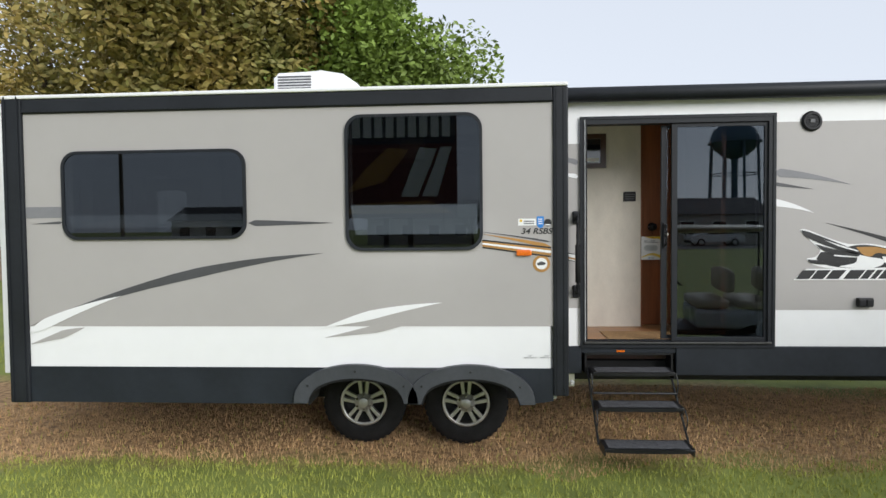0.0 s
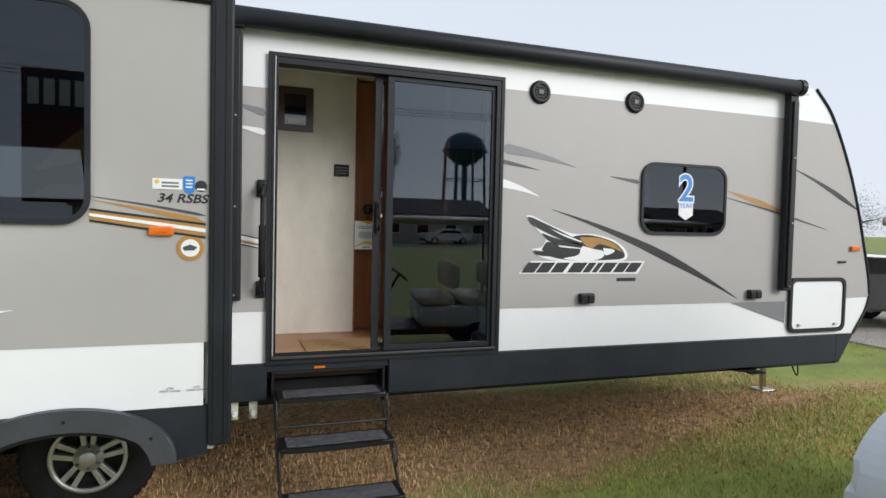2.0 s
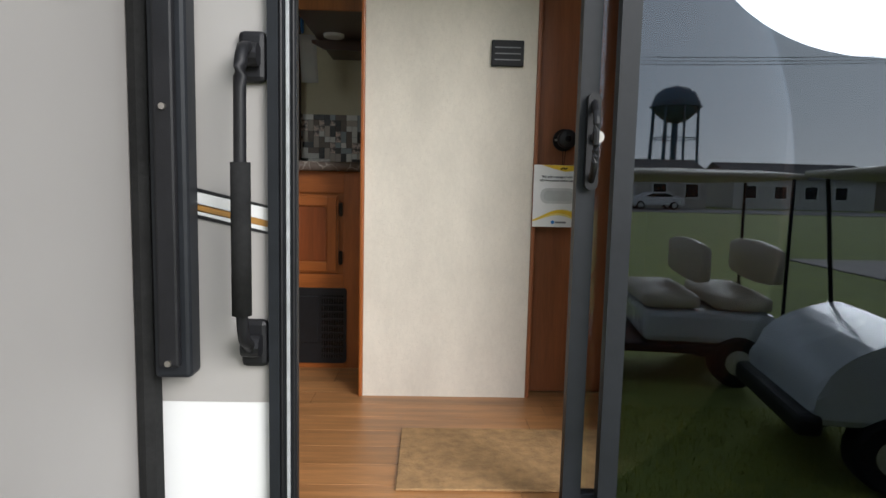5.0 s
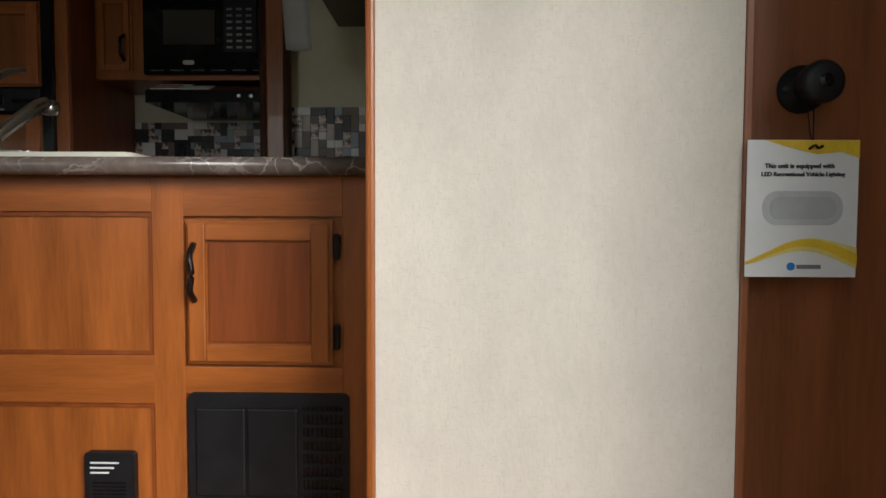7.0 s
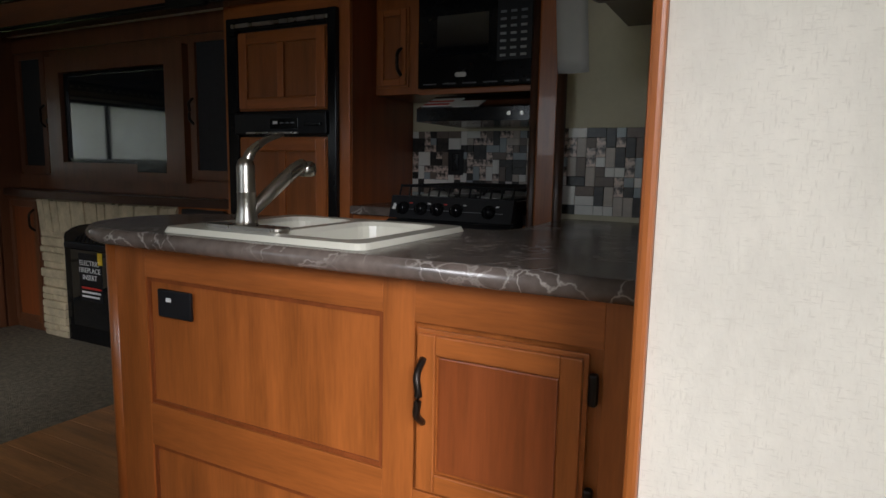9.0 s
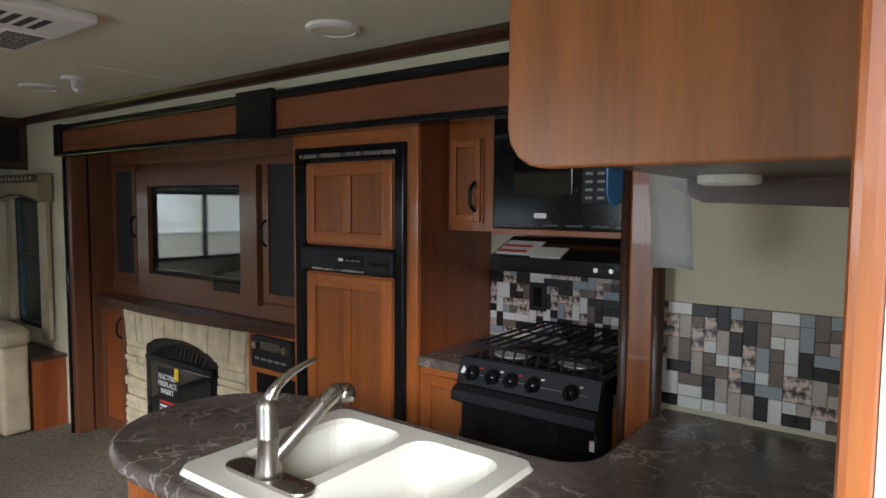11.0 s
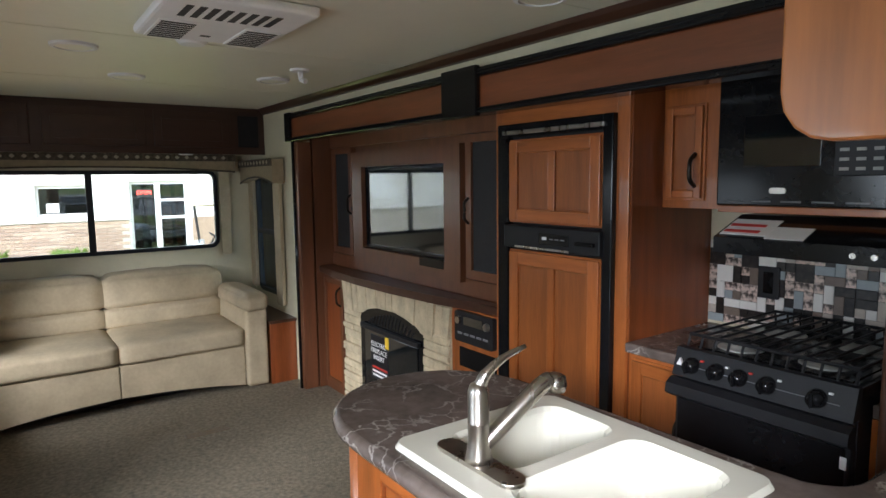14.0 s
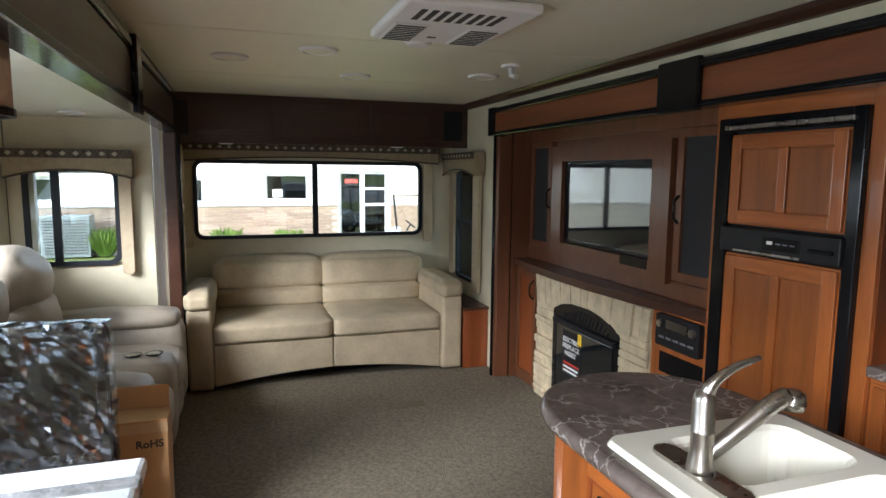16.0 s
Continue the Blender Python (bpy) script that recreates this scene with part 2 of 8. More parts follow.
def box(x0, x1, y0, y1, z0, z1, bevel=0.0, bm=None, segs=2):
    own = bm if bm is not None else bmesh.new()
    r = bmesh.ops.create_cube(own, size=1)
    bmesh.ops.transform(own, verts=r["verts"], matrix=Matrix.Translation(((x0 + x1) / 2, (y0 + y1) / 2, (z0 + z1) / 2)) @ Matrix.Diagonal((abs(x1 - x0), abs(y1 - y0), abs(z1 - z0), 1)))
    if bevel:
        es = list({e for v in r["verts"] for e in v.link_edges})
        bmesh.ops.bevel(own, geom=es, offset=bevel, segments=segs, affect="EDGES", profile=0.5)
    return own


AX = {"x": (1, 2, 0), "y": (0, 2, 1), "z": (0, 1, 2)}


def prism(pts, axis, a0, a1, bm=None, bevel=0.0):
    """A flat outline pulled along an axis; pts are (x, z) for axis y, (y, z) for x, (x, y) for z."""
    own = bm if bm is not None else bmesh.new()
    u, v, w = AX[axis]
    rings = []
    for a in (a0, a1):
        ring = []
        for p in pts:
            c = [0, 0, 0]
            c[u], c[v], c[w] = p[0], p[1], a
            ring.append(own.verts.new(c))
        rings.append(ring)
    n = len(pts)
    faces = [own.faces.new(rings[0]), own.faces.new(rings[1][::-1])]
    for i in range(n):
        faces.append(own.faces.new((rings[0][i], rings[0][(i + 1) % n], rings[1][(i + 1) % n], rings[1][i])))
    if bevel:
        es = [e for e in faces[0].edges] + [e for e in faces[1].edges]
        bmesh.ops.bevel(own, geom=es, offset=bevel, segments=2, affect="EDGES", profile=0.5)
    return own


def rrect(u0, u1, v0, v1, r, n=6):
    pts = []
    for cu, cv, a in ((u1 - r, v1 - r, 0), (u0 + r, v1 - r, 90), (u0 + r, v0 + r, 180), (u1 - r, v0 + r, 270)):
        pts += [(cu + r * math.cos(radians(a + 90 * i / n)), cv + r * math.sin(radians(a + 90 * i / n))) for i in range(n + 1)]
    return pts


def ring(outer, inner, axis, a0, a1, bm=None):
    """A frame between two outlines with as many points each."""
    own = bm if bm is not None else bmesh.new()
    u, v, w = AX[axis]
    vs = []
    for pts, a in ((outer, a0), (inner, a0), (inner, a1), (outer, a1)):
        row = []
        for p in pts:
            c = [0, 0, 0]
            c[u], c[v], c[w] = p[0], p[1], a
            row.append(own.verts.new(c))
        vs.append(row)
    n = len(outer)
    for k in range(4):
        a, b = vs[k], vs[(k + 1) % 4]
        for i in range(n):
            own.faces.new((a[i], a[(i + 1) % n], b[(i + 1) % n], b[i]))
    return own


def tube(pts, r, n=8, bm=None, r2=None):
    """A round bar along points; r2 tapers it to its end."""
    own = bm if bm is not None else bmesh.new()
    pts = [Vector(p) for p in pts]
    rows = []
    for i, p in enumerate(pts):
        d = (pts[min(i + 1, len(pts) - 1)] - pts[max(i - 1, 0)]).normalized()
        s = d.cross(Vector((0, 0, 1)))
        s = (s if s.length > 0.05 else d.cross(Vector((1, 0, 0)))).normalized()
        q = s.cross(d)
        rad = r if r2 is None else r + (r2 - r) * i / (len(pts) - 1)
        rows.append([own.verts.new(p + rad * (math.cos(2 * math.pi * k / n) * s + math.sin(2 * math.pi * k / n) * q)) for k in range(n)])
    for a, b in zip(rows, rows[1:]):
        for k in range(n):
            own.faces.new((a[k], a[(k + 1) % n], b[(k + 1) % n], b[k]))
    own.faces.new(rows[0])
    own.faces.new(rows[-1][::-1])
    return own


def lathe(profile, centre, axis="z", n=24, bm=None, cap=True):
    """A turned shape: profile of (radius, height along the axis) round a centre."""
    own = bm if bm is not None else bmesh.new()
    u, v, w = AX[axis]
    rows = []
    for r, hgt in profile:
        row = []
        for k in range(n):
            c = [0, 0, 0]
            c[u] = centre[u] + r * math.cos(2 * math.pi * k / n)
            c[v] = centre[v] + r * math.sin(2 * math.pi * k / n)
            c[w] = centre[w] + hgt
            row.append(own.verts.new(c))
        rows.append(row)
    for a, b in zip(rows, rows[1:]):
        for k in range(n):
            own.faces.new((a[k], a[(k + 1) % n], b[(k + 1) % n], b[k]))
    if cap:
        own.faces.new(rows[0])
        own.faces.new(rows[-1][::-1])
    return own


def smooth_path(pts, n=8):
    """Catmull-Rom points through a few."""
    pts = [Vector(p) for p in pts]
    ext = [2 * pts[0] - pts[1], *pts, 2 * pts[-1] - pts[-2]]
    out = []
    for a, b, c, d in zip(ext, ext[1:], ext[2:], ext[3:]):
        for i in range(n):
            t = i / n
            out.append(0.5 * ((2 * b) + (c - a) * t + (2 * a - 5 * b + 4 * c - d) * t * t + (3 * b - a - 3 * c + d) * t ** 3))
    return out + [pts[-1]]


def writing(name, text, size, place, turn, material, parent, shear=0.0, bold=0.0, width=1.0):
    """Letters as a thin mesh, centred, lying in the x-y plane of the pose."""
    cu = bpy.data.curves.new(name, "FONT")
    cu.body, cu.size, cu.shear, cu.align_x, cu.align_y, cu.extrude, cu.offset = text, size, shear, "CENTER", "CENTER", 0.0008, bold
    tmp = bpy.data.objects.new(name, cu)
    me = bpy.data.meshes.new_from_object(tmp)
    bpy.data.objects.remove(tmp)
    me.transform(pose(*place, *turn) @ Matrix.Diagonal((width, 1, 1, 1)))
    me.materials.clear()
    me.materials.append(material)
    ob = new(name, me)
    ob.parent = parent
    return ob


def cushion(x0, x1, y0, y1, z0, z1, puff=0.03, bevel=0.05, seed=0):
    """A stuffed block: bevelled, swollen in the middle of its faces, slightly uneven."""
    bm = box(x0, x1, y0, y1, z0, z1)
    bmesh.ops.subdivide_edges(bm, edges=bm.edges[:], cuts=7, use_grid_fill=True)
    c = Vector(((x0 + x1) / 2, (y0 + y1) / 2, (z0 + z1) / 2))
    h = Vector(((x1 - x0) / 2, (y1 - y0) / 2, (z1 - z0) / 2))
    for v in bm.verts:
        d = v.co - c
        q = Vector((d.x / h.x, d.y / h.y, d.z / h.z))
        core = Vector([max(-h[i] + bevel, min(h[i] - bevel, d[i])) for i in range(3)])
        off = d - core
        if off.length > 1e-6:
            off = off.normalized() * bevel
        v.co = c + core + off
        for i in range(3):
            if abs(q[i]) > 0.99:
                j, k = (i + 1) % 3, (i + 2) % 3
                v.co[i] += math.copysign(puff * (1 - q[j] ** 2) * (1 - q[k] ** 2), q[i])
        v.co += 0.006 * noise.noise_vector(v.co * 9 + Vector((seed, 0, 0)))
    return bm


# ---- ground ----
F, CEILING, ROOF = 0.88, 2.94, 3.06
XR, XF = -5.25, 5.05            # back and front of the trailer
YW = 2.34                       # far wall, inside
SY = -0.86                      # face of the slide-out on the door side
SX0, SX1 = -4.42, -0.305


def ground():
    bm = bmesh.new()
    xs = [-600, -200, -60, -25] + [-14 + 0.35 * i for i in range(75)] + [30, 70, 200, 600]
    ys = [-600, -200, -70, -30, -14] + [-8 + 0.3 * i for i in range(50)] + [14, 30, 70, 200, 600]
    grid = [[bm.verts.new((x, y, (0.035 * noise.noise(Vector((x * 0.5, y * 0.5, 0))) - 0.012) if abs(x) < 14 and -8 < y < 8 else -0.02)) for x in xs] for y in ys]
    for j in range(len(ys) - 1):
        for i in range(len(xs) - 1):
            bm.faces.new((grid[j][i], grid[j][i + 1], grid[j + 1][i + 1], grid[j + 1][i]))
    m = mat("lawn_soil", (0.22, 0.26, 0.055), 0.95, 0, 0.35, 1.3, 0.5, 40)
    n, l = m.node_tree.nodes, m.node_tree.links
    b = n["Principled BSDF"]
    green = b.inputs["Base Color"].links[0].from_socket
    tc, sep, wob = n.new("ShaderNodeTexCoord"), n.new("ShaderNodeSeparateXYZ"), n.new("ShaderNodeTexNoise")
    wob.inputs["Scale"].default_value, wob.inputs["Detail"].default_value = 1.1, 6
    l.new(tc.outputs["Object"], sep.inputs[0])
    l.new(tc.outputs["Object"], wob.inputs["Vector"])
    # trampled dead grass along the trailer: a strip with ragged edges
    far = n.new("ShaderNodeMath")
    far.operation = "SUBTRACT"
    far.inputs[1].default_value = 0.85
    l.new(sep.outputs["Y"], far.inputs[0])
    ab = n.new("ShaderNodeMath")
    ab.operation = "ABSOLUTE"
    l.new(far.outputs[0], ab.inputs[0])
    wmul = n.new("ShaderNodeMath")
    wmul.operation = "MULTIPLY_ADD"
    wmul.inputs[1].default_value = 1.3
    l.new(wob.outputs[0], wmul.inputs[0])
    l.new(ab.outputs[0], wmul.inputs[2])
    front = n.new("ShaderNodeMapRange")          # the strip thins out towards the trailer's nose
    front.inputs["From Min"].default_value, front.inputs["From Max"].default_value = 1.5, 5.5
    front.inputs["To Max"].default_value = 1.0
    l.new(sep.outputs["X"], front.inputs["Value"])
    both = n.new("ShaderNodeMath")
    l.new(front.outputs[0], both.inputs[0])
    l.new(wmul.outputs[0], both.inputs[1])
    wmul = both
    ramp = n.new("ShaderNodeMapRange")
    ramp.inputs["From Min"].default_value, ramp.inputs["From Max"].default_value = 1.70, 2.2
    ramp.inputs["To Min"].default_value, ramp.inputs["To Max"].default_value = 1, 0
    l.new(wmul.outputs[0], ramp.inputs["Value"])
    straw = n.new("ShaderNodeValToRGB")
    straw.color_ramp.elements[0].color, straw.color_ramp.elements[1].color = (0.15, 0.088, 0.04, 1), (0.52, 0.33, 0.165, 1)
    straw.color_ramp.elements[0].position, straw.color_ramp.elements[1].position = 0.3, 0.7
    sn = n.new("ShaderNodeTexNoise")
    sn.inputs["Scale"].default_value, sn.inputs["Detail"].default_value = 16, 6
    l.new(tc.outputs["Object"], sn.inputs["Vector"])
    l.new(sn.outputs[0], straw.inputs[0])
    mx = n.new("ShaderNodeMix")
    mx.data_type = "RGBA"
    l.new(ramp.outputs[0], mx.inputs["Factor"])
    l.new(green, mx.inputs["A"])
    l.new(straw.outputs[0], mx.inputs["B"])
    l.new(mx.outputs["Result"], b.inputs["Base Color"])
    tagged(part("ground", bm, m, None, "mown green lawn with a strip of dead straw"), "", "ground", "", "structure")


ground()


def blades(name, label, count, x0, x1, y0, y1, h, color, keep):
    """Loose grass as one sheet of thin leaning blades."""
    rnd = random.Random(7)
    bm = bmesh.new()
    for _ in range(count):
        x, y = rnd.uniform(x0, x1), y0 + (y1 - y0) * rnd.random()
        if not keep(x, y, rnd):
            continue
        a, hh, w = rnd.uniform(0, 6.28), h * rnd.uniform(0.5, 1.3), rnd.uniform(0.003, 0.006)
        dx, dy = math.cos(a), math.sin(a)
        lean = hh * rnd.uniform(0.1, 0.9)
        z = 0.035 * noise.noise(Vector((x * 0.5, y * 0.5, 0))) - 0.015
        va, vb = bm.verts.new((x - dy * w, y + dx * w, z)), bm.verts.new((x + dy * w, y - dx * w, z))
        vc = bm.verts.new((x + dx * lean, y + dy * lean, z + hh))
        bm.faces.new((va, vb, vc))
    tagged(part(name, bm, color, None, label), "", "grass", "", "stuff")


GRASS = mat("grass_blade", (0.37, 0.39, 0.07), 0.7, 0, 0.4, 6)
STRAW = mat("dead_grass", (0.60, 0.39, 0.19), 0.85, 0, 0.5, 9)


def edge(x, y):
    return 0.9 * noise.noise(Vector((x * 0.9, y * 0.9, 3))) + 0.35 * noise.noise(Vector((x * 3, y * 3, 5)))


blades("grass", "mown green lawn grass", 120000, -6.5, 9, -3.2, 1.8, 0.042, GRASS, lambda x, y, r: y < -0.45 + 0.5 * edge(x, y) + max(0, x - 1.5) * 0.3 or r.random() < 0.06)
blades("grass_far", "green lawn grass beyond the trailer", 16000, -9, 14, 2.3, 7, 0.09, GRASS, lambda x, y, r: True)
blades("dead_grass", "flattened straw-coloured dead grass", 60000, -6, 6, -0.9, 2.0, 0.035, STRAW, lambda x, y, r: y > -0.5 + 0.5 * edge(x, y))


# ---- the trailer's shell ----
trailer = thing("travel_trailer", "grey and white travel trailer with black trim, parked on grass", "trailer")


def wall_panel(name, u0, u1, v0, v1, holes, axis, a0, a1, material, parent=None, label=""):
    """A wall with rectangular openings, as butted pieces in one mesh."""
    bm = bmesh.new()
    us = sorted({u0, u1, *(c for h in holes for c in h[:2])})
    vs = sorted({v0, v1, *(c for h in holes for c in h[2:])})
    for i in range(len(us) - 1):
        for j in range(len(vs) - 1):
            cu, cv = (us[i] + us[i + 1]) / 2, (vs[j] + vs[j + 1]) / 2
            if any(h[0] < cu < h[1] and h[2] < cv < h[3] for h in holes):
                continue
            q = (us[i], us[i + 1])
            w = (vs[j], vs[j + 1])
            if axis == "y":
                box(*q, a0, a1, *w, bm=bm)
            elif axis == "x":
                box(a0, a1, *q, *w, bm=bm)
            else:
                box(*q, *w, a0, a1, bm=bm)
    bmesh.ops.remove_doubles(bm, verts=bm.verts, dist=0.0005)
    seen = {}
    for f in bm.faces[:]:
        seen.setdefault(tuple(round(c, 4) for c in f.calc_center_median()), []).append(f)
    dead = [f for fs in seen.values() if len(fs) > 1 for f in fs]
    bmesh.ops.delete(bm, geom=dead, context="FACES")
    return part(name, bm, material, parent, label)


WIN = {  # opening outlines: x or y range, z range
    "slide_long": (-4.03, -2.60, 1.83, 2.50), "slide_square": (-1.85, -0.84, 1.73, 2.73), "bedroom": (2.81, 3.65, 1.73, 2.30)}


def inset(w, d):
    return (w[0] + d, w[1] - d, w[2] + d, w[3] - d)


def decal(name, pts, y, material, parent, label="", t=0.0025):
    return part(name, prism(pts, "y", y - t, y - 0.0003), material, parent, label)


# door-side wall: front of the slide-out opening to the front cap
FRONT = 4.36
wall_near = wall_panel("siding", SX1, FRONT, F - 0.02, 2.96, [(0.03, 1.57, F - 0.02, 2.79), inset(WIN["bedroom"], 0.04)], "y", 0.0, 0.045, WHITE, trailer)
rear_near = wall_panel("siding", XR, SX0, 0.6, 2.96, [], "y", 0.0, 0.045, WHITE, trailer)
header = part("siding", box(SX0, SX1, 0.0, 0.045, 2.93, 2.96), WHITE, trailer)
wall_panel("siding", SX0, SX1, 0.55, 0.87, [], "y", 0.1, 0.145, SKIRT, trailer)
# grey field, laid on in three pieces round the door and the window
for nm, (a, b, c, d), holes in (("grey_panel", (SX1, -0.002, 1.19, 2.60), []), ("grey_panel", (1.602, FRONT, 1.17, 2.75), [inset(WIN["bedroom"], 0.04)])):
    wall_panel(nm, a, b, c, d, holes, "y", -0.003, -0.0003, GREY, trailer)
skirt_l = part("skirt", box(SX1, 0.0, -0.012, 0.05, 0.62, F - 0.022, 0.006), SKIRT, trailer, "charcoal lower skirt")
skirt_r = part("skirt", box(0.80, 4.98, -0.016, 0.05, 0.61, F - 0.022, 0.006), SKIRT, trailer, "charcoal lower skirt")
part("skirt", box(0.0, 0.80, -0.004, 0.05, 0.80, F - 0.022, 0.004), SKIRT, trailer)
part("roof", box(XR, 4.55, -0.01, 2.41, 2.962, ROOF, 0.02), WHITE, trailer, "white rubber roof")
part("underbelly", box(XR, 4.9, 0.16, 2.38, 0.60, 0.70), RUBBER, trailer)
part("frame_rail", box(XR, 5.6, 0.45, 0.55, 0.46, 0.598), STEEL_BLACK, trailer)
part("frame_rail", box(XR, 5.6, 1.85, 1.95, 0.46, 0.598), STEEL_BLACK, trailer)


def nose():
    """The moulded front cap, curved back at the top and undercut at the foot."""
    prof = smooth_path([(4.62, 3.03, 0), (4.82, 2.82, 0), (5.02, 2.45, 0), (5.16, 2.10, 0), (5.28, 1.70, 0), (5.38, 1.30, 0), (5.36, 1.10, 0), (5.20, 0.86, 0)], 4)
    side = [(p.x, p.y) for p in prof]
    bm = prism([(FRONT, 3.03), *side, (FRONT, 0.86)], "y", 0.0, 2.40)
    part("front_cap", bm, WHITE, trailer, "white moulded front cap")
    part("edge_moulding", tube([(p[0], -0.004, p[1]) for p in side], 0.013, 8), TRIM, trailer, "black edge moulding")
    up = [p for p in side if 1.16 < p[1] < 2.76]
    part("grey_panel", prism([(FRONT, 2.75), *up, (FRONT, 1.17)], "y", -0.003, -0.0003), GREY, trailer)
    part("skirt", prism([(4.98, F - 0.022), (5.19, F - 0.022), (5.02, 0.60), (4.98, 0.60)], "y", -0.016, 2.38), SKIRT, trailer)


nose()

# slide-out box on the door side
slide = thing("slide_out_room", "extended grey slide-out with black corner trim and two windows", "slide-out")
wall_panel("siding", SX0 + 0.05, SX1 - 0.05, 0.85, 2.84, [inset(WIN["slide_long"], 0.04), inset(WIN["slide_square"], 0.04)], "y", SY, SY + 0.045, WHITE, slide)
wall_panel("grey_panel", SX0 + 0.09, SX1 - 0.03, 1.17, 2.79, [inset(WIN["slide_long"], 0.04), inset(WIN["slide_square"], 0.04)], "y", SY - 0.003, SY - 0.0003, GREY, slide)
cut = [(SX0 + 0.09, 0.86), (SX0 + 0.09, 0.585)]
for cx in (-1.79, -0.94):      # the skirt is cut away over each wheel
    for k in range(17):
        a = radians(180 - 180 * k / 16)
        cut.append((cx + 0.37 * math.cos(a), 0.585 + 0.2 * math.sin(a) ** 0.85 if 0 < k < 16 else 0.585))
cut += [(SX1 - 0.03, 0.62), (SX1 - 0.03, 0.86)]
part("skirt", prism(cut, "y", SY - 0.007, SY + 0.012), SKIRT, slide, "charcoal lower skirt")
for nm, x0, x1, z0, z1 in (("corner_trim", SX0 - 0.07, SX0 + 0.09, 0.58, 2.93), ("corner_trim", SX1 - 0.03, SX1 + 0.08, 0.66, 2.90)):
    bm = box(x0, x1, SY - 0.025, SY + 0.06, z0, z1, 0.012)
    for gx in (x0 + 0.03, x1 - 0.03):
        box(gx - 0.006, gx + 0.006, SY - 0.031, SY - 0.024, z0 + 0.01, z1 - 0.01, bm=bm)
    part(nm, bm, TRIM, slide)
bm = box(SX0 + 0.09, SX1 - 0.03, SY - 0.022, SY + 0.06, 2.79, 2.90, 0.012)
box(SX0 + 0.09, SX1 - 0.03, SY - 0.03, SY - 0.02, 2.80, 2.815, bm=bm)
part("top_trim", bm, TRIM, slide)
part("roof", box(SX0 - 0.07, SX1 + 0.08, SY - 0.03, 0.02, 2.902, 2.93, 0.008), WHITE, slide)
wall_panel("siding", SY + 0.06, 0.0, 0.62, 2.90, [(-0.66, -0.24, 2.07, 2.66)], "x", SX1 - 0.045, SX1 - 0.002, WHITE, slide)
wall_panel("grey_panel", SY + 0.06, 0.0, 0.625, 2.895, [(-0.66, -0.24, 2.07, 2.66)], "x", SX1 - 0.0015, SX1 + 0.001, GREY, slide)
wall_panel("siding", SY + 0.06, 0.0, 0.62, 2.90, [(-0.66, -0.20, 1.70, 2.36)], "x", SX0 + 0.002, SX0 + 0.045, WHITE, slide)
part("seal", tube([(SX1 + 0.025, -0.03, 0.6), (SX1 + 0.025, -0.03, 2.93)], 0.028, 8), RUBBER, slide, "black rubber wiper seal")
part("floor_box", box(SX0 + 0.06, SX1 - 0.06, SY + 0.05, 0.1, 0.755, 0.778), STEEL_BLACK, slide)


def window_unit(parent, w, axis, face, out, glassy, splits=(), fat=0.022, r=0.12, name="window"):
    """A frameless flush window: dark pane in a thin rounded black frame."""
    o, i = rrect(*w, r), rrect(w[0] + fat, w[1] - fat, w[2] + fat, w[3] - fat, r - fat * 0.7)
    win = part(name, ring(o, i, axis, face, face + out * 0.02), TRIM, parent, "black rounded frame")
    pane = part("pane", prism(rrect(w[0] + fat * 0.5, w[1] - fat * 0.5, w[2] + fat * 0.5, w[3] - fat * 0.5, r - fat * 0.4), axis, face + out * 0.008, face + out * 0.013), glassy, win)
    pane.visible_shadow = False
    for s, lo, hi in splits:
        bm = prism([(s - 0.012, lo), (s + 0.012, lo), (s + 0.012, hi), (s - 0.012, hi)], axis, face + out * 0.006, face + out * 0.018)
        part("mullion", bm, TRIM, win)
    return win


window_unit(slide, WIN["slide_long"], "y", SY - 0.004, -1, TINT_DARK, [])
window_unit(slide, WIN["slide_square"], "y", SY - 0.004, -1, TINT_DARK, [])
window_unit(trailer, WIN["bedroom"], "y", -0.004, -1, TINT_DARK, [])
window_unit(slide, (-0.70, -0.20, 2.03, 2.70), "x", SX1 - 0.002, 1, TINT_DARK, [(-0.45, 2.06, 2.67)], r=0.10)


# ---- graphics and fittings on the outside ----
def blade(name, a, b, w, y, material, parent, bow=0.0, peak=0.3):
    """A tapering stripe from a blunt end to a point."""
    (x0, z0), (x1, z1) = a, b
    up, dn = [], []
    for i in range(13):
        t = i / 12
        x, z = x0 + (x1 - x0) * t, z0 + (z1 - z0) * t + bow * 4 * t * (1 - t)
        h = w * min(1, t / peak if peak else 1) * (1 - max(0, (t - peak) / (1 - peak)) ** 1.3) / 2
        up.append((x, z + h + 0.0008))
        dn.append((x, z - h - 0.0008))
    return decal(name, up + dn[::-1], y, material, parent)


GY, MY = SY - 0.003, -0.003
blade("stripe", (-4.33, 1.17), (-2.03, 1.715), 0.075, GY, DECAL_DARK, slide, 0.09, 0.55)
blade("stripe", (-4.33, 1.13), (-3.60, 1.40), 0.085, GY - 0.0022, WHITE, slide, 0.02, 0.12)
blade("stripe", (-2.06, 1.15), (-1.145, 1.345), 0.07, GY - 0.0022, WHITE, slide, 0.022, 0.38)
blade("stripe", (-2.02, 1.085), (-1.36, 1.20), 0.06, GY, GREY, slide, 0.0, 0.6)
blade("stripe", (-4.33, 1.03), (-3.89, 1.16), 0.06, GY, GREY, slide, 0.0, 0.6)
decal("stripe", [(-4.33, 2.085), (-4.04, 2.085), (-4.04, 2.00), (-4.33, 2.0)], GY, DECAL_MID, slide)
blade("stripe", (-4.28, 1.955), (-4.04, 1.965), 0.02, GY, DECAL_DARK, slide, 0, 0.9)
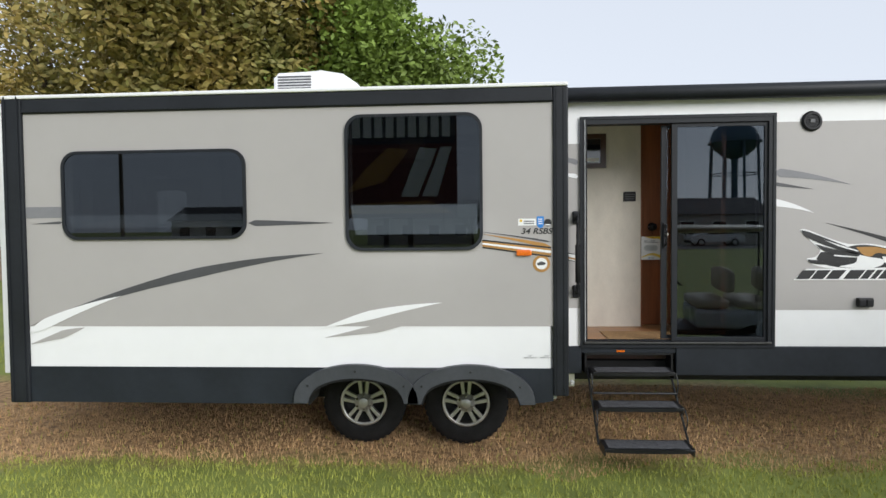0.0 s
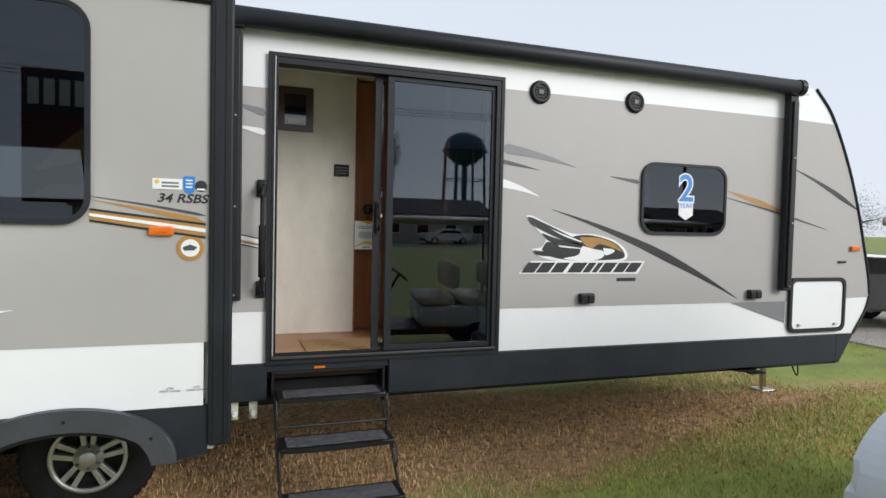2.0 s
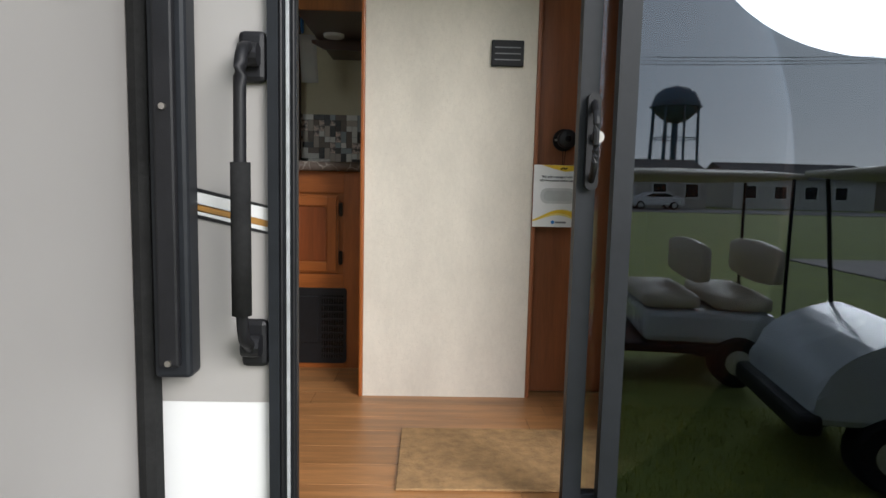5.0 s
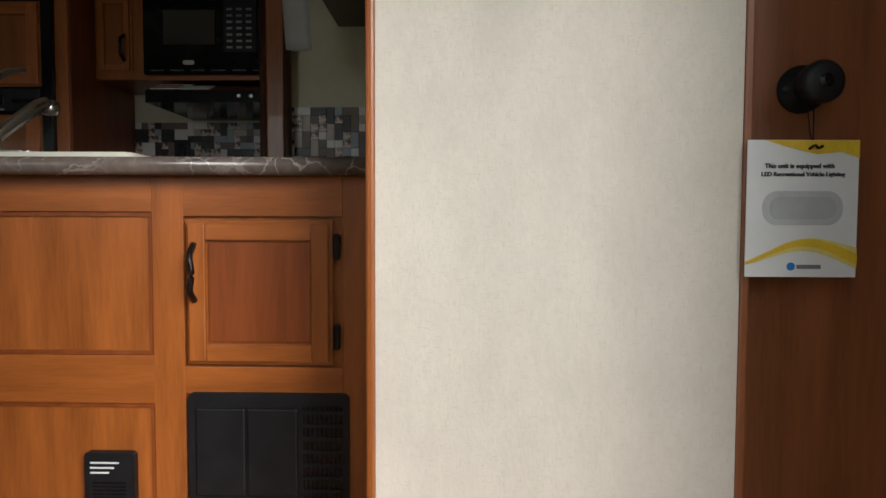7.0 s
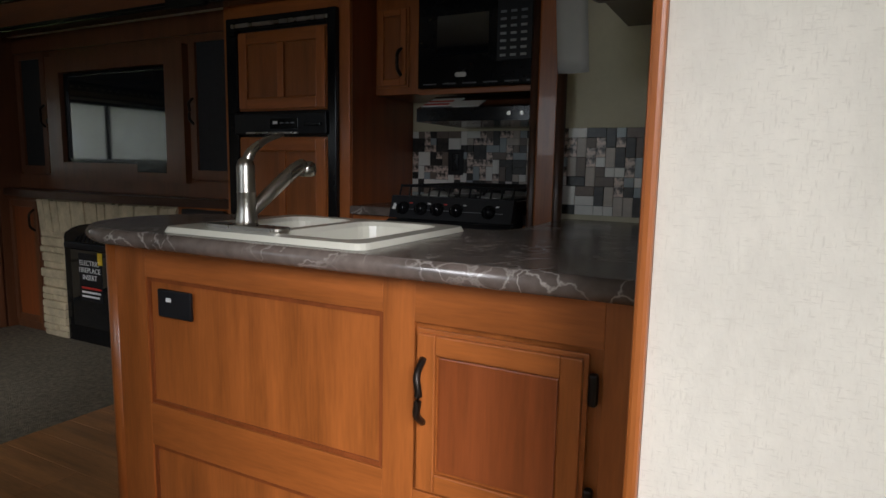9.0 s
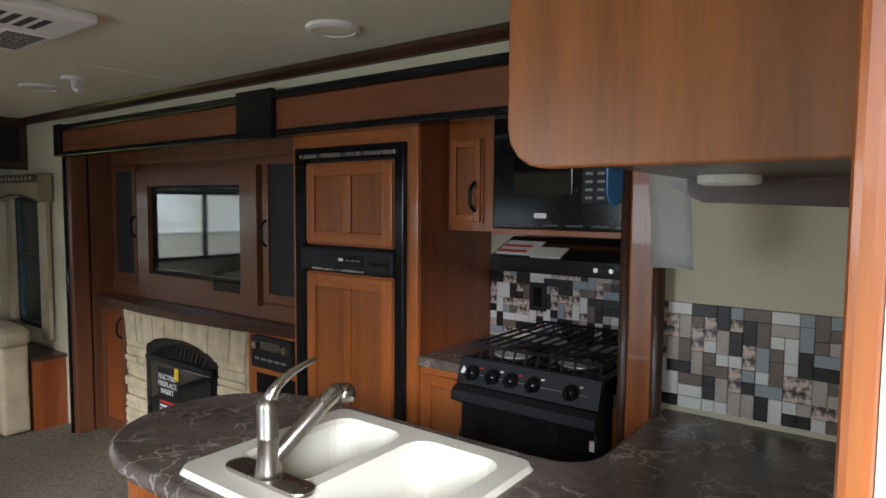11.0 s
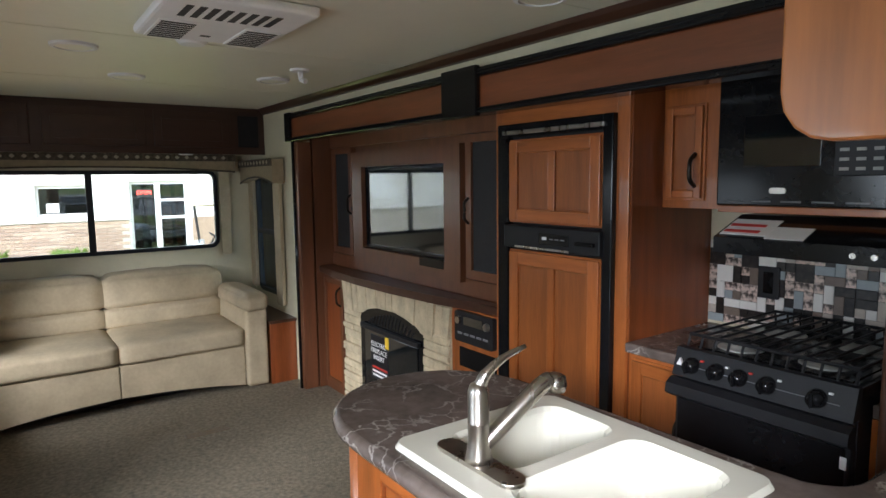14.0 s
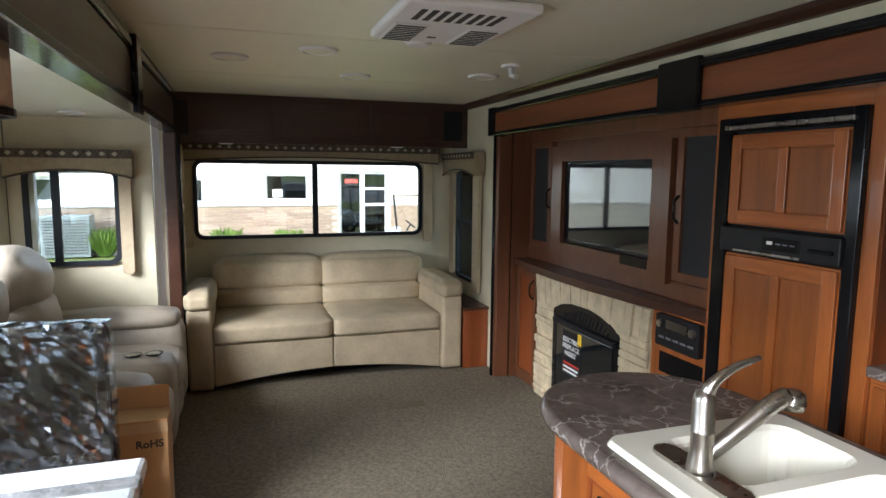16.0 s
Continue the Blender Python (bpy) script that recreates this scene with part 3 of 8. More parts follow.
blade("stripe", (-2.59, 1.945), (-1.95, 1.94), 0.045, GY, DECAL_DARK, slide, 0, 0.02)
blade("stripe", (-0.84, 1.845), (-0.35, 1.75), 0.03, GY, GOLD, slide, 0.004, 0.9)
blade("stripe", (-0.84, 1.86), (-0.35, 1.785), 0.012, GY - 0.0012, DECAL_DARK, slide, 0.004, 0.9)
decal("stripe", [(-0.845, 1.795), (-0.35, 1.735), (-0.35, 1.685), (-0.845, 1.755)], GY - 0.001, GOLD, slide)
decal("stripe", [(-0.845, 1.806), (-0.35, 1.748), (-0.35, 1.738), (-0.845, 1.797)], GY - 0.0022, DECAL_BLACK, slide)
decal("stripe", [(-0.845, 1.783), (-0.35, 1.722), (-0.35, 1.703), (-0.845, 1.770)], GY - 0.0034, PAPER, slide)
decal("stripe", [(-0.845, 1.753), (-0.35, 1.683), (-0.35, 1.674), (-0.845, 1.745)], GY - 0.002, DECAL_BLACK, slide)
for k, (z0, z1, m) in enumerate(((1.641, 1.647, DECAL_BLACK), (1.613, 1.641, PAPER), (1.598, 1.613, GOLD), (1.588, 1.598, PAPER), (1.582, 1.588, DECAL_BLACK))):
    decal("stripe", [(SX1 + 0.05, z1 + 0.055), (-0.014, z1), (-0.014, z0), (SX1 + 0.05, z0 + 0.05)], MY, m, trailer)
blade("stripe", (1.60, 2.33), (2.22, 2.22), 0.07, MY, DECAL_MID, trailer, 0.015, 0.05)
blade("stripe", (1.60, 2.235), (1.92, 2.185), 0.03, MY, DECAL_DARK, trailer, 0.0, 0.05)
blade("stripe", (1.60, 2.08), (1.925, 1.99), 0.06, MY, WHITE, trailer, 0.01, 0.05)
blade("stripe", (2.03, 1.90), (3.83, 1.20), 0.075, MY, DECAL_BLACK, trailer, 0.06, 0.55)
blade("stripe", (2.80, 2.135), (2.52, 2.17), 0.03, MY, DECAL_DARK, trailer, 0, 0.05)
blade("stripe", (3.65, 2.11), (4.36, 1.93), 0.05, MY, GOLD, trailer, 0, 0.5)
blade("stripe", (3.65, 2.05), (4.82, 1.80), 0.02, MY - 0.001, DECAL_DARK, trailer, 0.01, 0.5)
blade("stripe", (4.38, 2.33), (5.21, 1.98), 0.05, MY, DECAL_BLACK, trailer, 0.02, 0.7)
decal("stripe", [(3.75, 1.17), (4.36, 1.17), (4.36, 0.98)], MY, DECAL_MID, trailer, t=0.002)
blade("stripe", (SX1 + 0.06, 2.50), (-0.02, 2.44), 0.05, MY, DECAL_MID, trailer, 0, 0.9)
blade("stripe", (SX1 + 0.06, 2.36), (-0.02, 2.32), 0.04, MY - 0.001, WHITE, trailer, 0, 0.9)

# stickers and lamps near the slide's corner
st = part("sticker", box(-0.585, -0.455, GY - 0.003, GY - 0.0005, 1.905, 1.955), PAPER, slide, "small white sticker")
part("mark", prism(rrect(-0.575, -0.555, 1.93, 1.95, 0.009, 3), "y", GY - 0.0045, GY - 0.003), YELLOW, st)
for i in range(2):
    part("print_line", box(-0.545, -0.47, GY - 0.004, GY - 0.003, 1.915 + 0.016 * i, 1.924 + 0.016 * i), DECAL_MID, st)
st = part("sticker", prism([(-0.455 + 0.012, 1.895), (-0.425, 1.885), (-0.405, 1.895), (-0.40, 1.91), (-0.40, 1.97), (-0.45, 1.97), (-0.45, 1.91)], "y", GY - 0.003, GY - 0.0005), BLUE, slide, "blue shield sticker")
for i in range(3):
    part("print_line", box(-0.44, -0.41, GY - 0.0042, GY - 0.003, 1.915 + 0.016 * i, 1.922 + 0.016 * i), PAPER, st)
st = part("sticker", lathe([(0.027, 0), (0.027, 0.003)], (-0.372, GY - 0.0035, 1.925), "y", 20), DECAL_BLACK, slide, "round black sticker")
part("print_line", box(-0.39, -0.354, GY - 0.0045, GY - 0.0035, 1.905, 1.914), PAPER, st)
writing("model_number", "34 RSBS", 0.058, (-0.455, GY - 0.002, 1.862), (90, 0, 0), DECAL_BLACK, slide, 0.25, 0.001, 1.15)
st = part("sticker", lathe([(0.062, 0), (0.062, 0.003)], (-0.418, GY - 0.0035, 1.628), "y", 28), GOLD, slide, "round tan and white sticker")
part("mark", lathe([(0.042, 0), (0.042, 0.002)], (-0.418, GY - 0.0055, 1.628), "y", 28), PAPER, st)
part("mark", prism([(-0.452, 1.63), (-0.42, 1.645), (-0.385, 1.632), (-0.40, 1.617), (-0.445, 1.615)], "y", GY - 0.0068, GY - 0.0055), DECAL_DARK, st)
lamp = part("marker_lamp", box(-0.60, -0.49, GY - 0.026, GY - 0.0004, 1.685, 1.73, 0.01), ORANGE, slide, "amber marker lamp")
part("lens_rib", box(-0.575, -0.515, GY - 0.029, GY - 0.025, 1.70, 1.715, 0.003), ORANGE, lamp)
for k, x in enumerate((-0.505, -0.385)):
    writing("drain_label", "LOW\nPOINT DRAIN", 0.0145, (x, SY - 0.0015, 0.945), (90, 0, 0), DECAL_MID, slide)
lamp = part("marker_lamp", box(5.11, 5.22, -0.03, MY - 0.0004, 1.615, 1.66, 0.01), ORANGE, trailer, "amber marker lamp")
part("vent_slot", box(4.97, 5.06, -0.02, MY - 0.0004, 1.505, 1.525, 0.005), BLACK_MATT, trailer)


def emblem():
    """The bird badge, as plain shapes, with bars in place of its lettering."""
    def m(cx, cy):
        return (1.825 + (cx - 160) * 0.001557, 1.842 - (cy - 50) * 0.00118)

    def shape(name, pts, y, material, n=5):
        p = smooth_path([(*m(*q), 0) for q in pts] + [(*m(*pts[0]), 0)], n)[:-1]
        return decal(name, [(v.x, v.y) for v in p], y, material, badge, t=0.0018)
    badge = thing("bird_emblem", "black, white and tan bird emblem on grey siding", "emblem")
    badge.parent = None
    shape("backing", [(152, 45), (190, 45), (300, 105), (410, 150), (520, 150), (640, 185), (715, 250), (720, 310), (640, 335), (520, 335), (340, 325), (235, 300), (190, 255), (235, 240), (260, 195), (228, 150)], MY - 0.0006, PAPER)
    oval = shape("oval", [(240, 255), (270, 205), (340, 215), (420, 165), (520, 160), (640, 200), (700, 260), (700, 305), (600, 318), (420, 322), (300, 300)], MY - 0.0024, DECAL_BLACK)
    shape("crown", [(445, 172), (560, 175), (650, 215), (690, 262), (640, 240), (560, 215), (520, 240), (480, 225)], MY - 0.0044, GOLD)
    shape("breast", [(455, 225), (520, 245), (580, 260), (580, 300), (500, 325), (360, 310), (440, 285)], MY - 0.0044, PAPER)
    shape("cheek", [(580, 240), (640, 248), (640, 270), (595, 285)], MY - 0.0046, PAPER)
    for pts in ([(160, 50), (200, 62), (330, 130), (455, 205), (440, 222), (300, 165), (190, 100)], [(236, 150), (330, 185), (450, 215), (450, 240), (340, 225), (270, 190)], [(195, 258), (260, 265), (360, 275), (450, 268), (400, 290), (300, 296), (215, 285)]):
        shape("feather", pts, MY - 0.0048, DECAL_BLACK)
    for pts in ([(280, 120), (380, 165), (450, 195), (448, 202), (360, 168)], [(330, 225), (445, 240), (445, 246), (340, 236)], [(600, 320), (720, 325), (810, 322), (720, 333)]):
        shape("highlight", pts, MY - 0.0068, PAPER)
    part("word_backing", prism([m(120, 405), m(190, 325), m(830, 325), m(790, 410)], "y", MY - 0.0052, MY - 0.0026), PAPER, badge)
    for a, b in ((145, 215), (222, 290), (300, 370), (392, 470), (478, 520), (530, 560), (570, 640), (652, 715), (722, 790)):
        part("bar", prism([m(a - 12, 398), m(a + 26, 335), m(b + 26, 335), m(b - 14, 398)], "y", MY - 0.0072, MY - 0.0053), DECAL_BLACK, badge)
    part("word_line", prism([m(665, 458), m(668, 435), m(780, 435), m(778, 458)], "y", MY - 0.002, MY - 0.0004), DECAL_BLACK, badge)
    return badge


emblem()
shield = thing("window_sticker", "blue numeral 2 YEAR shield sticker on dark window", "sticker")
writing("numeral", "2", 0.30, (3.24, -0.0195, 2.095), (90, 0, 0), BLUE, shield, 0, 0.004)
part("shield", prism([(3.17, 2.00), (3.31, 2.00), (3.31, 1.89), (3.24, 1.85), (3.17, 1.89)], "y", -0.0202, -0.0185), PAPER, shield)
writing("word", "YEAR", 0.055, (3.24, -0.021, 1.965), (90, 0, 0), BLUE, shield)
for s, o in (("numeral_edge", 0.016),):
    writing(s, "2", 0.30, (3.24, -0.0186, 2.095), (90, 0, 0), PAPER, shield, 0, o)

# round outside speakers
for x in (1.90, 2.725):
    sp = thing("outdoor_speaker", "round black outdoor speaker on white siding", "speaker", "outdoor speakers")
    part("housing", lathe([(0.082, 0), (0.085, -0.012), (0.07, -0.03), (0.058, -0.03), (0.056, -0.018), (0.0, -0.018)], (x, -0.0005, 2.75), "y", 28), BLACK_MATT, sp)
    for k in range(-2, 3):
        w = 0.05 * math.sqrt(1 - (k / 3) ** 2)
        part("grille_bar", box(x - w, x + w, -0.027, -0.02, 2.75 + k * 0.018 - 0.004, 2.75 + k * 0.018 + 0.004), BLACK_MATT, sp)
    part("badge", box(x - 0.02, x + 0.02, -0.03, -0.0265, 2.735, 2.765, 0.003), DECAL_DARK, sp)

for x, z in ((2.335, 1.235), (3.985, 1.24)):
    ot = thing("outlet_box", "black weatherproof outlet box on grey siding", "outlet", "outlet boxes")
    part("box", box(x - 0.062, x + 0.062, -0.045, -0.0034, z - 0.038, z + 0.038, 0.008), BLACK_MATT, ot)
    for s in (-1, 1):
        part("cover", box(x + s * 0.031 - 0.027, x + s * 0.031 + 0.027, -0.054, -0.044, z - 0.03, z + 0.025, 0.005), BLACK_MATT, ot)

# awning roll and its arms
aw = thing("awning", "rolled black awning with two folded arms", "awning")
part("roll", lathe([(0.055, -0.24), (0.062, -0.23), (0.062, 4.30), (0.055, 4.31)], (0.0, -0.075, 3.0), "x", 20), TRIM, aw, "rolled black fabric", True)
part("rail", box(-0.22, 4.36, -0.03, -0.012, 2.99, 3.05, 0.005), TRIM, aw)
for x0, x1, z0 in ((-0.245, -0.165, 1.27), (4.24, 4.33, 1.27)):
    arm = part("arm", box(x0, x1, -0.085, -0.02, z0, 2.93, 0.01), TRIM, aw)
    part("inner_arm", box(x0 + 0.018, x1 - 0.018, -0.105, -0.084, z0 + 0.03, 2.88, 0.006), BLACK_MATT, arm)
    for z in (z0 + 0.04, 1.85, 2.4):
        part("bolt", lathe([(0.007, 0), (0.007, -0.006)], ((x0 + x1) / 2, -0.105, z), "y", 8), NICKEL, arm)
    part("bracket", box(x0 - 0.01, x1 + 0.01, -0.10, -0.02, 2.931, 3.0, 0.01), BLACK_MATT, arm)
part("end_cap", lathe([(0.068, 0), (0.07, 0.05), (0.03, 0.07)], (4.31, -0.075, 3.0), "x", 16), BLACK_MATT, aw)
part("end_cap", lathe([(0.03, -0.02), (0.07, 0.0), (0.068, 0.03)], (-0.27, -0.075, 3.0), "x", 16), BLACK_MATT, aw)

# grab handle beside the door
gh = thing("grab_handle", "black folding grab handle with foam grip", "handle")
for z in (1.97, 1.335):
    foot = part("mount", box(-0.075, -0.015, -0.028, -0.0005, z - 0.055, z + 0.055, 0.012), BLACK_MATT, gh)
    part("knuckle", lathe([(0.024, -0.02), (0.026, 0.0), (0.024, 0.02)], (-0.045, -0.045, z), "x", 14), BLACK_MATT, foot)
part("bar", tube(smooth_path([(-0.045, -0.045, 1.985), (-0.043, -0.105, 1.96), (-0.045, -0.115, 1.85), (-0.045, -0.115, 1.42), (-0.045, -0.06, 1.335)], 6), 0.013, 10), BLACK_MATT, gh, "", True)
part("grip", tube([(-0.045, -0.115, 1.74), (-0.045, -0.115, 1.42)], 0.021, 12), RUBBER, gh, "black foam grip", True)

# baggage door, jack and stabiliser near the front
bd = thing("baggage_door", "white square baggage door with black rounded frame", "hatch")
part("frame", ring(rrect(4.39, 5.06, 0.89, 1.375, 0.07), rrect(4.42, 5.03, 0.92, 1.345, 0.05), "y", -0.03, -0.0036), TRIM, bd)
part("panel", prism(rrect(4.425, 5.025, 0.925, 1.34, 0.045), "y", -0.02, -0.0036), WHITE, bd)
for x in (4.50, 4.93):
    lt = part("latch", lathe([(0.014, 0), (0.014, -0.008)], (x, -0.02, 0.955), "y", 12), NICKEL, bd)
    part("latch_key", box(x - 0.004, x + 0.03, -0.032, -0.027, 0.951, 0.959), NICKEL, lt)
jk = thing("tongue_jack", "galvanised tongue jack post with cables", "jack")
part("post", tube([(5.45, 1.2, 0.02), (5.45, 1.2, 1.0)], 0.035, 12), NICKEL, jk)
part("foot", box(5.36, 5.54, 1.11, 1.29, -0.01, 0.02, 0.004), NICKEL, jk)
part("cable", tube(smooth_path([(5.4, 0.9, 0.62), (5.5, 0.85, 0.3), (5.62, 0.9, 0.25), (5.7, 1.0, 0.5)], 6), 0.008, 6), RUBBER, jk)
sj = thing("stabiliser_jack", "folded black stabiliser jack under the frame", "jack")
part("arm", prism([(3.55, 0.598), (3.75, 0.598), (4.55, 0.47), (4.55, 0.43), (4.35, 0.44)], "y", 0.45, 0.53), STEEL_BLACK, sj)
part("foot", box(4.45, 4.62, 0.40, 0.58, 0.42, 0.435, 0.004), STEEL_BLACK, sj)
for x in (-0.08, 0.085 - 0.28):
    dv = thing("drain_valve", "white plastic drain valve under the skirt", "valve", "drain valves")
    part("plate", box(x - 0.025, x + 0.025, 0.02, 0.03, 0.50, 0.622, 0.004), mat("pale_plastic", (0.55, 0.55, 0.42), 0.5, 0, 0.1, 30), dv)
    part("cap", lathe([(0.02, 0.0), (0.022, -0.02), (0.012, -0.045)], (x, 0.02, 0.54), "y", 12), PAPER, dv)

# patio door: black frame, fixed glass, slid-back leaf
door = tagged(new("door_1"), "black framed sliding glass door standing half open", "door", "", "structure")
part("frame", ring([(0.0, 0.86), (1.60, 0.86), (1.60, 2.815), (0.0, 2.815)], [(0.05, 0.903), (1.555, 0.903), (1.555, 2.76), (0.05, 2.76)], "y", -0.02, 0.004), TRIM, door)
part("frame", ring([(0.0, 0.86), (1.60, 0.86), (1.60, 2.815), (0.0, 2.815)], [(0.010, 0.903), (1.555, 0.903), (1.555, 2.76), (0.010, 2.76)], "y", 0.0045, 0.09), TRIM, door)
part("flange", ring([(-0.012, 0.85), (1.612, 0.85), (1.612, 2.825), (-0.012, 2.825)], [(0.012, 0.875), (1.588, 0.875), (1.588, 2.80), (0.012, 2.80)], "y", -0.027, -0.0205), TRIM, door)
part("weatherstrip", box(0.028, 0.0355, -0.0265, -0.0203, 0.905, 2.80, 0.001), mat("grey_vinyl", (0.40, 0.41, 0.42), 0.5, 0, 0.25, 30), door, "pale grey weatherstrip")
for x in (0.0165, 0.0435):
    part("bead", tube([(x, -0.0205, 0.905), (x, -0.0205, 2.80)], 0.0045, 8), BLACK_MATT, door)
part("track", box(0.02, 1.58, -0.045, 0.0, 0.885, 0.903, 0.004), ALLOY_DARK, door, "worn aluminium track")
part("track", box(0.05, 1.55, 0.036, 0.042, 0.903, 0.913), BLACK_MATT, door)
for nm, x0, x1, y, z0, z1 in (("fixed_leaf", 0.765, 1.555, 0.0, 0.906, 2.755), ("sliding_leaf", 0.69, 1.50, 0.045, 0.915, 2.75)):
    w = 0.045
    lf = part(nm, ring([(x0, z0), (x1, z0), (x1, z1), (x0, z1)], [(x0 + w, z0 + w * 0.7), (x1 - 0.025, z0 + w * 0.7), (x1 - 0.025, z1 - w * 0.6), (x0 + w, z1 - w * 0.6)], "y", y, y + 0.032), TRIM, door)
    pn = part("pane", box(x0 + w - 0.005, x1 - 0.02, y + 0.013, y + 0.018, z0 + 0.03, z1 - 0.025), TINT_DOOR if nm == "fixed_leaf" else PANE, lf)
    pn.visible_shadow = False
hd = part("door_handle", prism(rrect(0.705, 0.735, 1.70, 1.92, 0.012, 4), "y", 0.025, 0.045), BLACK_MATT, door, "black pull with keyed lock")
part("grip", tube(smooth_path([(0.72, 0.03, 1.90), (0.715, -0.012, 1.86), (0.715, -0.015, 1.80), (0.715, -0.012, 1.75), (0.72, 0.03, 1.72)], 4), 0.008, 8), BLACK_MATT, hd)
part("lock", lathe([(0.014, 0), (0.014, -0.012)], (0.728, 0.025, 1.82), "y", 14), NICKEL, hd)


# folding entry steps
def steps():
    es = thing("entry_steps", "black folding steel entry steps with three treads", "steps")
    part("step_box", ring([(0.03, 0.62), (0.775, 0.62), (0.775, 0.80), (0.03, 0.80)], [(0.045, 0.635), (0.76, 0.635), (0.76, 0.785), (0.045, 0.785)], "y", -0.005, 0.5), STEEL_BLACK, es)
    part("back_plate", box(0.04, 0.77, 0.40, 0.41, 0.62, 0.80), STEEL_BLACK, es)
    for y0, y1, z in ((-0.27, -0.05, 0.665), (-0.50, -0.28, 0.44), (-0.76, -0.54, 0.205)):
        pts = []
        for i in range(9):
            x = 0.055 + 0.66 * i / 8
            pts.append((x, y0 - 0.018 * (1 - (i / 4 - 1) ** 2)))
        td = part("tread", prism(pts + [(0.715, y1), (0.055, y1)], "z", z, z + 0.028, bevel=0.006), STEEL_BLACK, es)
        part("grip_tape", box(0.085, 0.685, y0 + 0.02, y1 - 0.03, z + 0.0285, z + 0.031, 0.001), mat("worn_grit", (0.10, 0.10, 0.105), 0.55, 0, 0.6, 25, 0.4, 200), td, "scuffed grey grip strip")
        for x in (0.058, 0.712):
            part("side_plate", prism([(y0 + 0.01, z - 0.03), (y1, z - 0.045), (y1, z + 0.03), (y0 + 0.01, z + 0.03)], "x", x - 0.004, x + 0.004), STEEL_BLACK, td)
    for x in (0.042, 0.728):
        part("link", tube(smooth_path([(x, -0.25, 0.68), (x, -0.30, 0.60), (x, -0.27, 0.50), (x, -0.30, 0.45)], 5), 0.006, 6), ALLOY_DARK, es, "worn bare link rod")
        part("link", tube(smooth_path([(x, -0.48, 0.45), (x, -0.54, 0.38), (x, -0.50, 0.28), (x, -0.56, 0.22)], 5), 0.006, 6), ALLOY_DARK, es, "worn bare link rod")
        part("link", tube([(x, -0.08, 0.66), (x, -0.33, 0.42)], 0.009, 6), STEEL_BLACK, es)
        part("link", tube([(x, -0.33, 0.43), (x, -0.58, 0.20)], 0.009, 6), STEEL_BLACK, es)
    part("crossbar", tube([(0.05, -0.30, 0.53), (0.72, -0.30, 0.53)], 0.009, 8), STEEL_BLACK, es)
    part("reflector", box(0.30, 0.37, -0.012, -0.0045, 0.81, 0.825), ORANGE, es)


steps()


# wheels and their moulded fenders
def wheel(x):
    w = thing("trailer_wheel", "black tyre on machined five-spoke alloy wheel", "wheel", "trailer wheels")
    c = (0, 0, 0)
    R = 0.367
    tyre = part("tyre", lathe([(0.205, 0.02), (0.215, -0.005), (0.26, -0.012), (0.325, 0.0), (R - 0.006, 0.025), (R, 0.05), (R, 0.19), (0.325, 0.235), (0.205, 0.22)], c, "y", 48, None, False), RUBBER, w, "", True)
    for k in range(40):
        a = 2 * math.pi * k / 40
        bm = box(-0.016, 0.016, 0.03, 0.075, R - 0.004, R + 0.004)
        bmesh.ops.rotate(bm, verts=bm.verts, matrix=Matrix.Rotation(a, 3, "Y"))
        part("tread_block", bm, RUBBER, tyre)
    rim = part("rim", lathe([(0.206, 0.03), (0.206, -0.006), (0.196, -0.008), (0.186, 0.004), (0.183, 0.08), (0.18, 0.10), (0.001, 0.10)], c, "y", 48, None, False), ALLOY_DARK, w, "dark painted barrel", True)
    part("lip", lathe([(0.208, 0.008), (0.208, -0.01), (0.186, -0.012), (0.182, 0.004)], c, "y", 48, None, False), ALLOY, rim, "", True)
    for k in range(5):
        for s in (-1, 1):
            pts = [(s * 0.008, 0.07), (s * 0.036, 0.07), (s * 0.052, 0.19), (s * 0.02, 0.19)]
            bm = prism(pts, "y", -0.006, 0.03, bevel=0.003)
            bmesh.ops.rotate(bm, verts=bm.verts, matrix=Matrix.Rotation(2 * math.pi * k / 5, 3, "Y"))
            part("spoke", bm, ALLOY, rim)
    part("hub", lathe([(0.082, 0.02), (0.08, -0.008), (0.05, -0.012), (0.048, -0.03), (0.04, -0.036), (0.001, -0.037)], c, "y", 28), ALLOY, rim, "", True)
    for k in range(6):
        a = 2 * math.pi * (k + 0.5) / 6
        part("lug_nut", lathe([(0.009, 0), (0.009, -0.018), (0.006, -0.022)], (0.064 * math.cos(a), -0.008, 0.064 * math.sin(a)), "y", 6), NICKEL, rim)
    w.matrix_basis = Matrix.Translation((x, -0.02, 0.360))
    return w


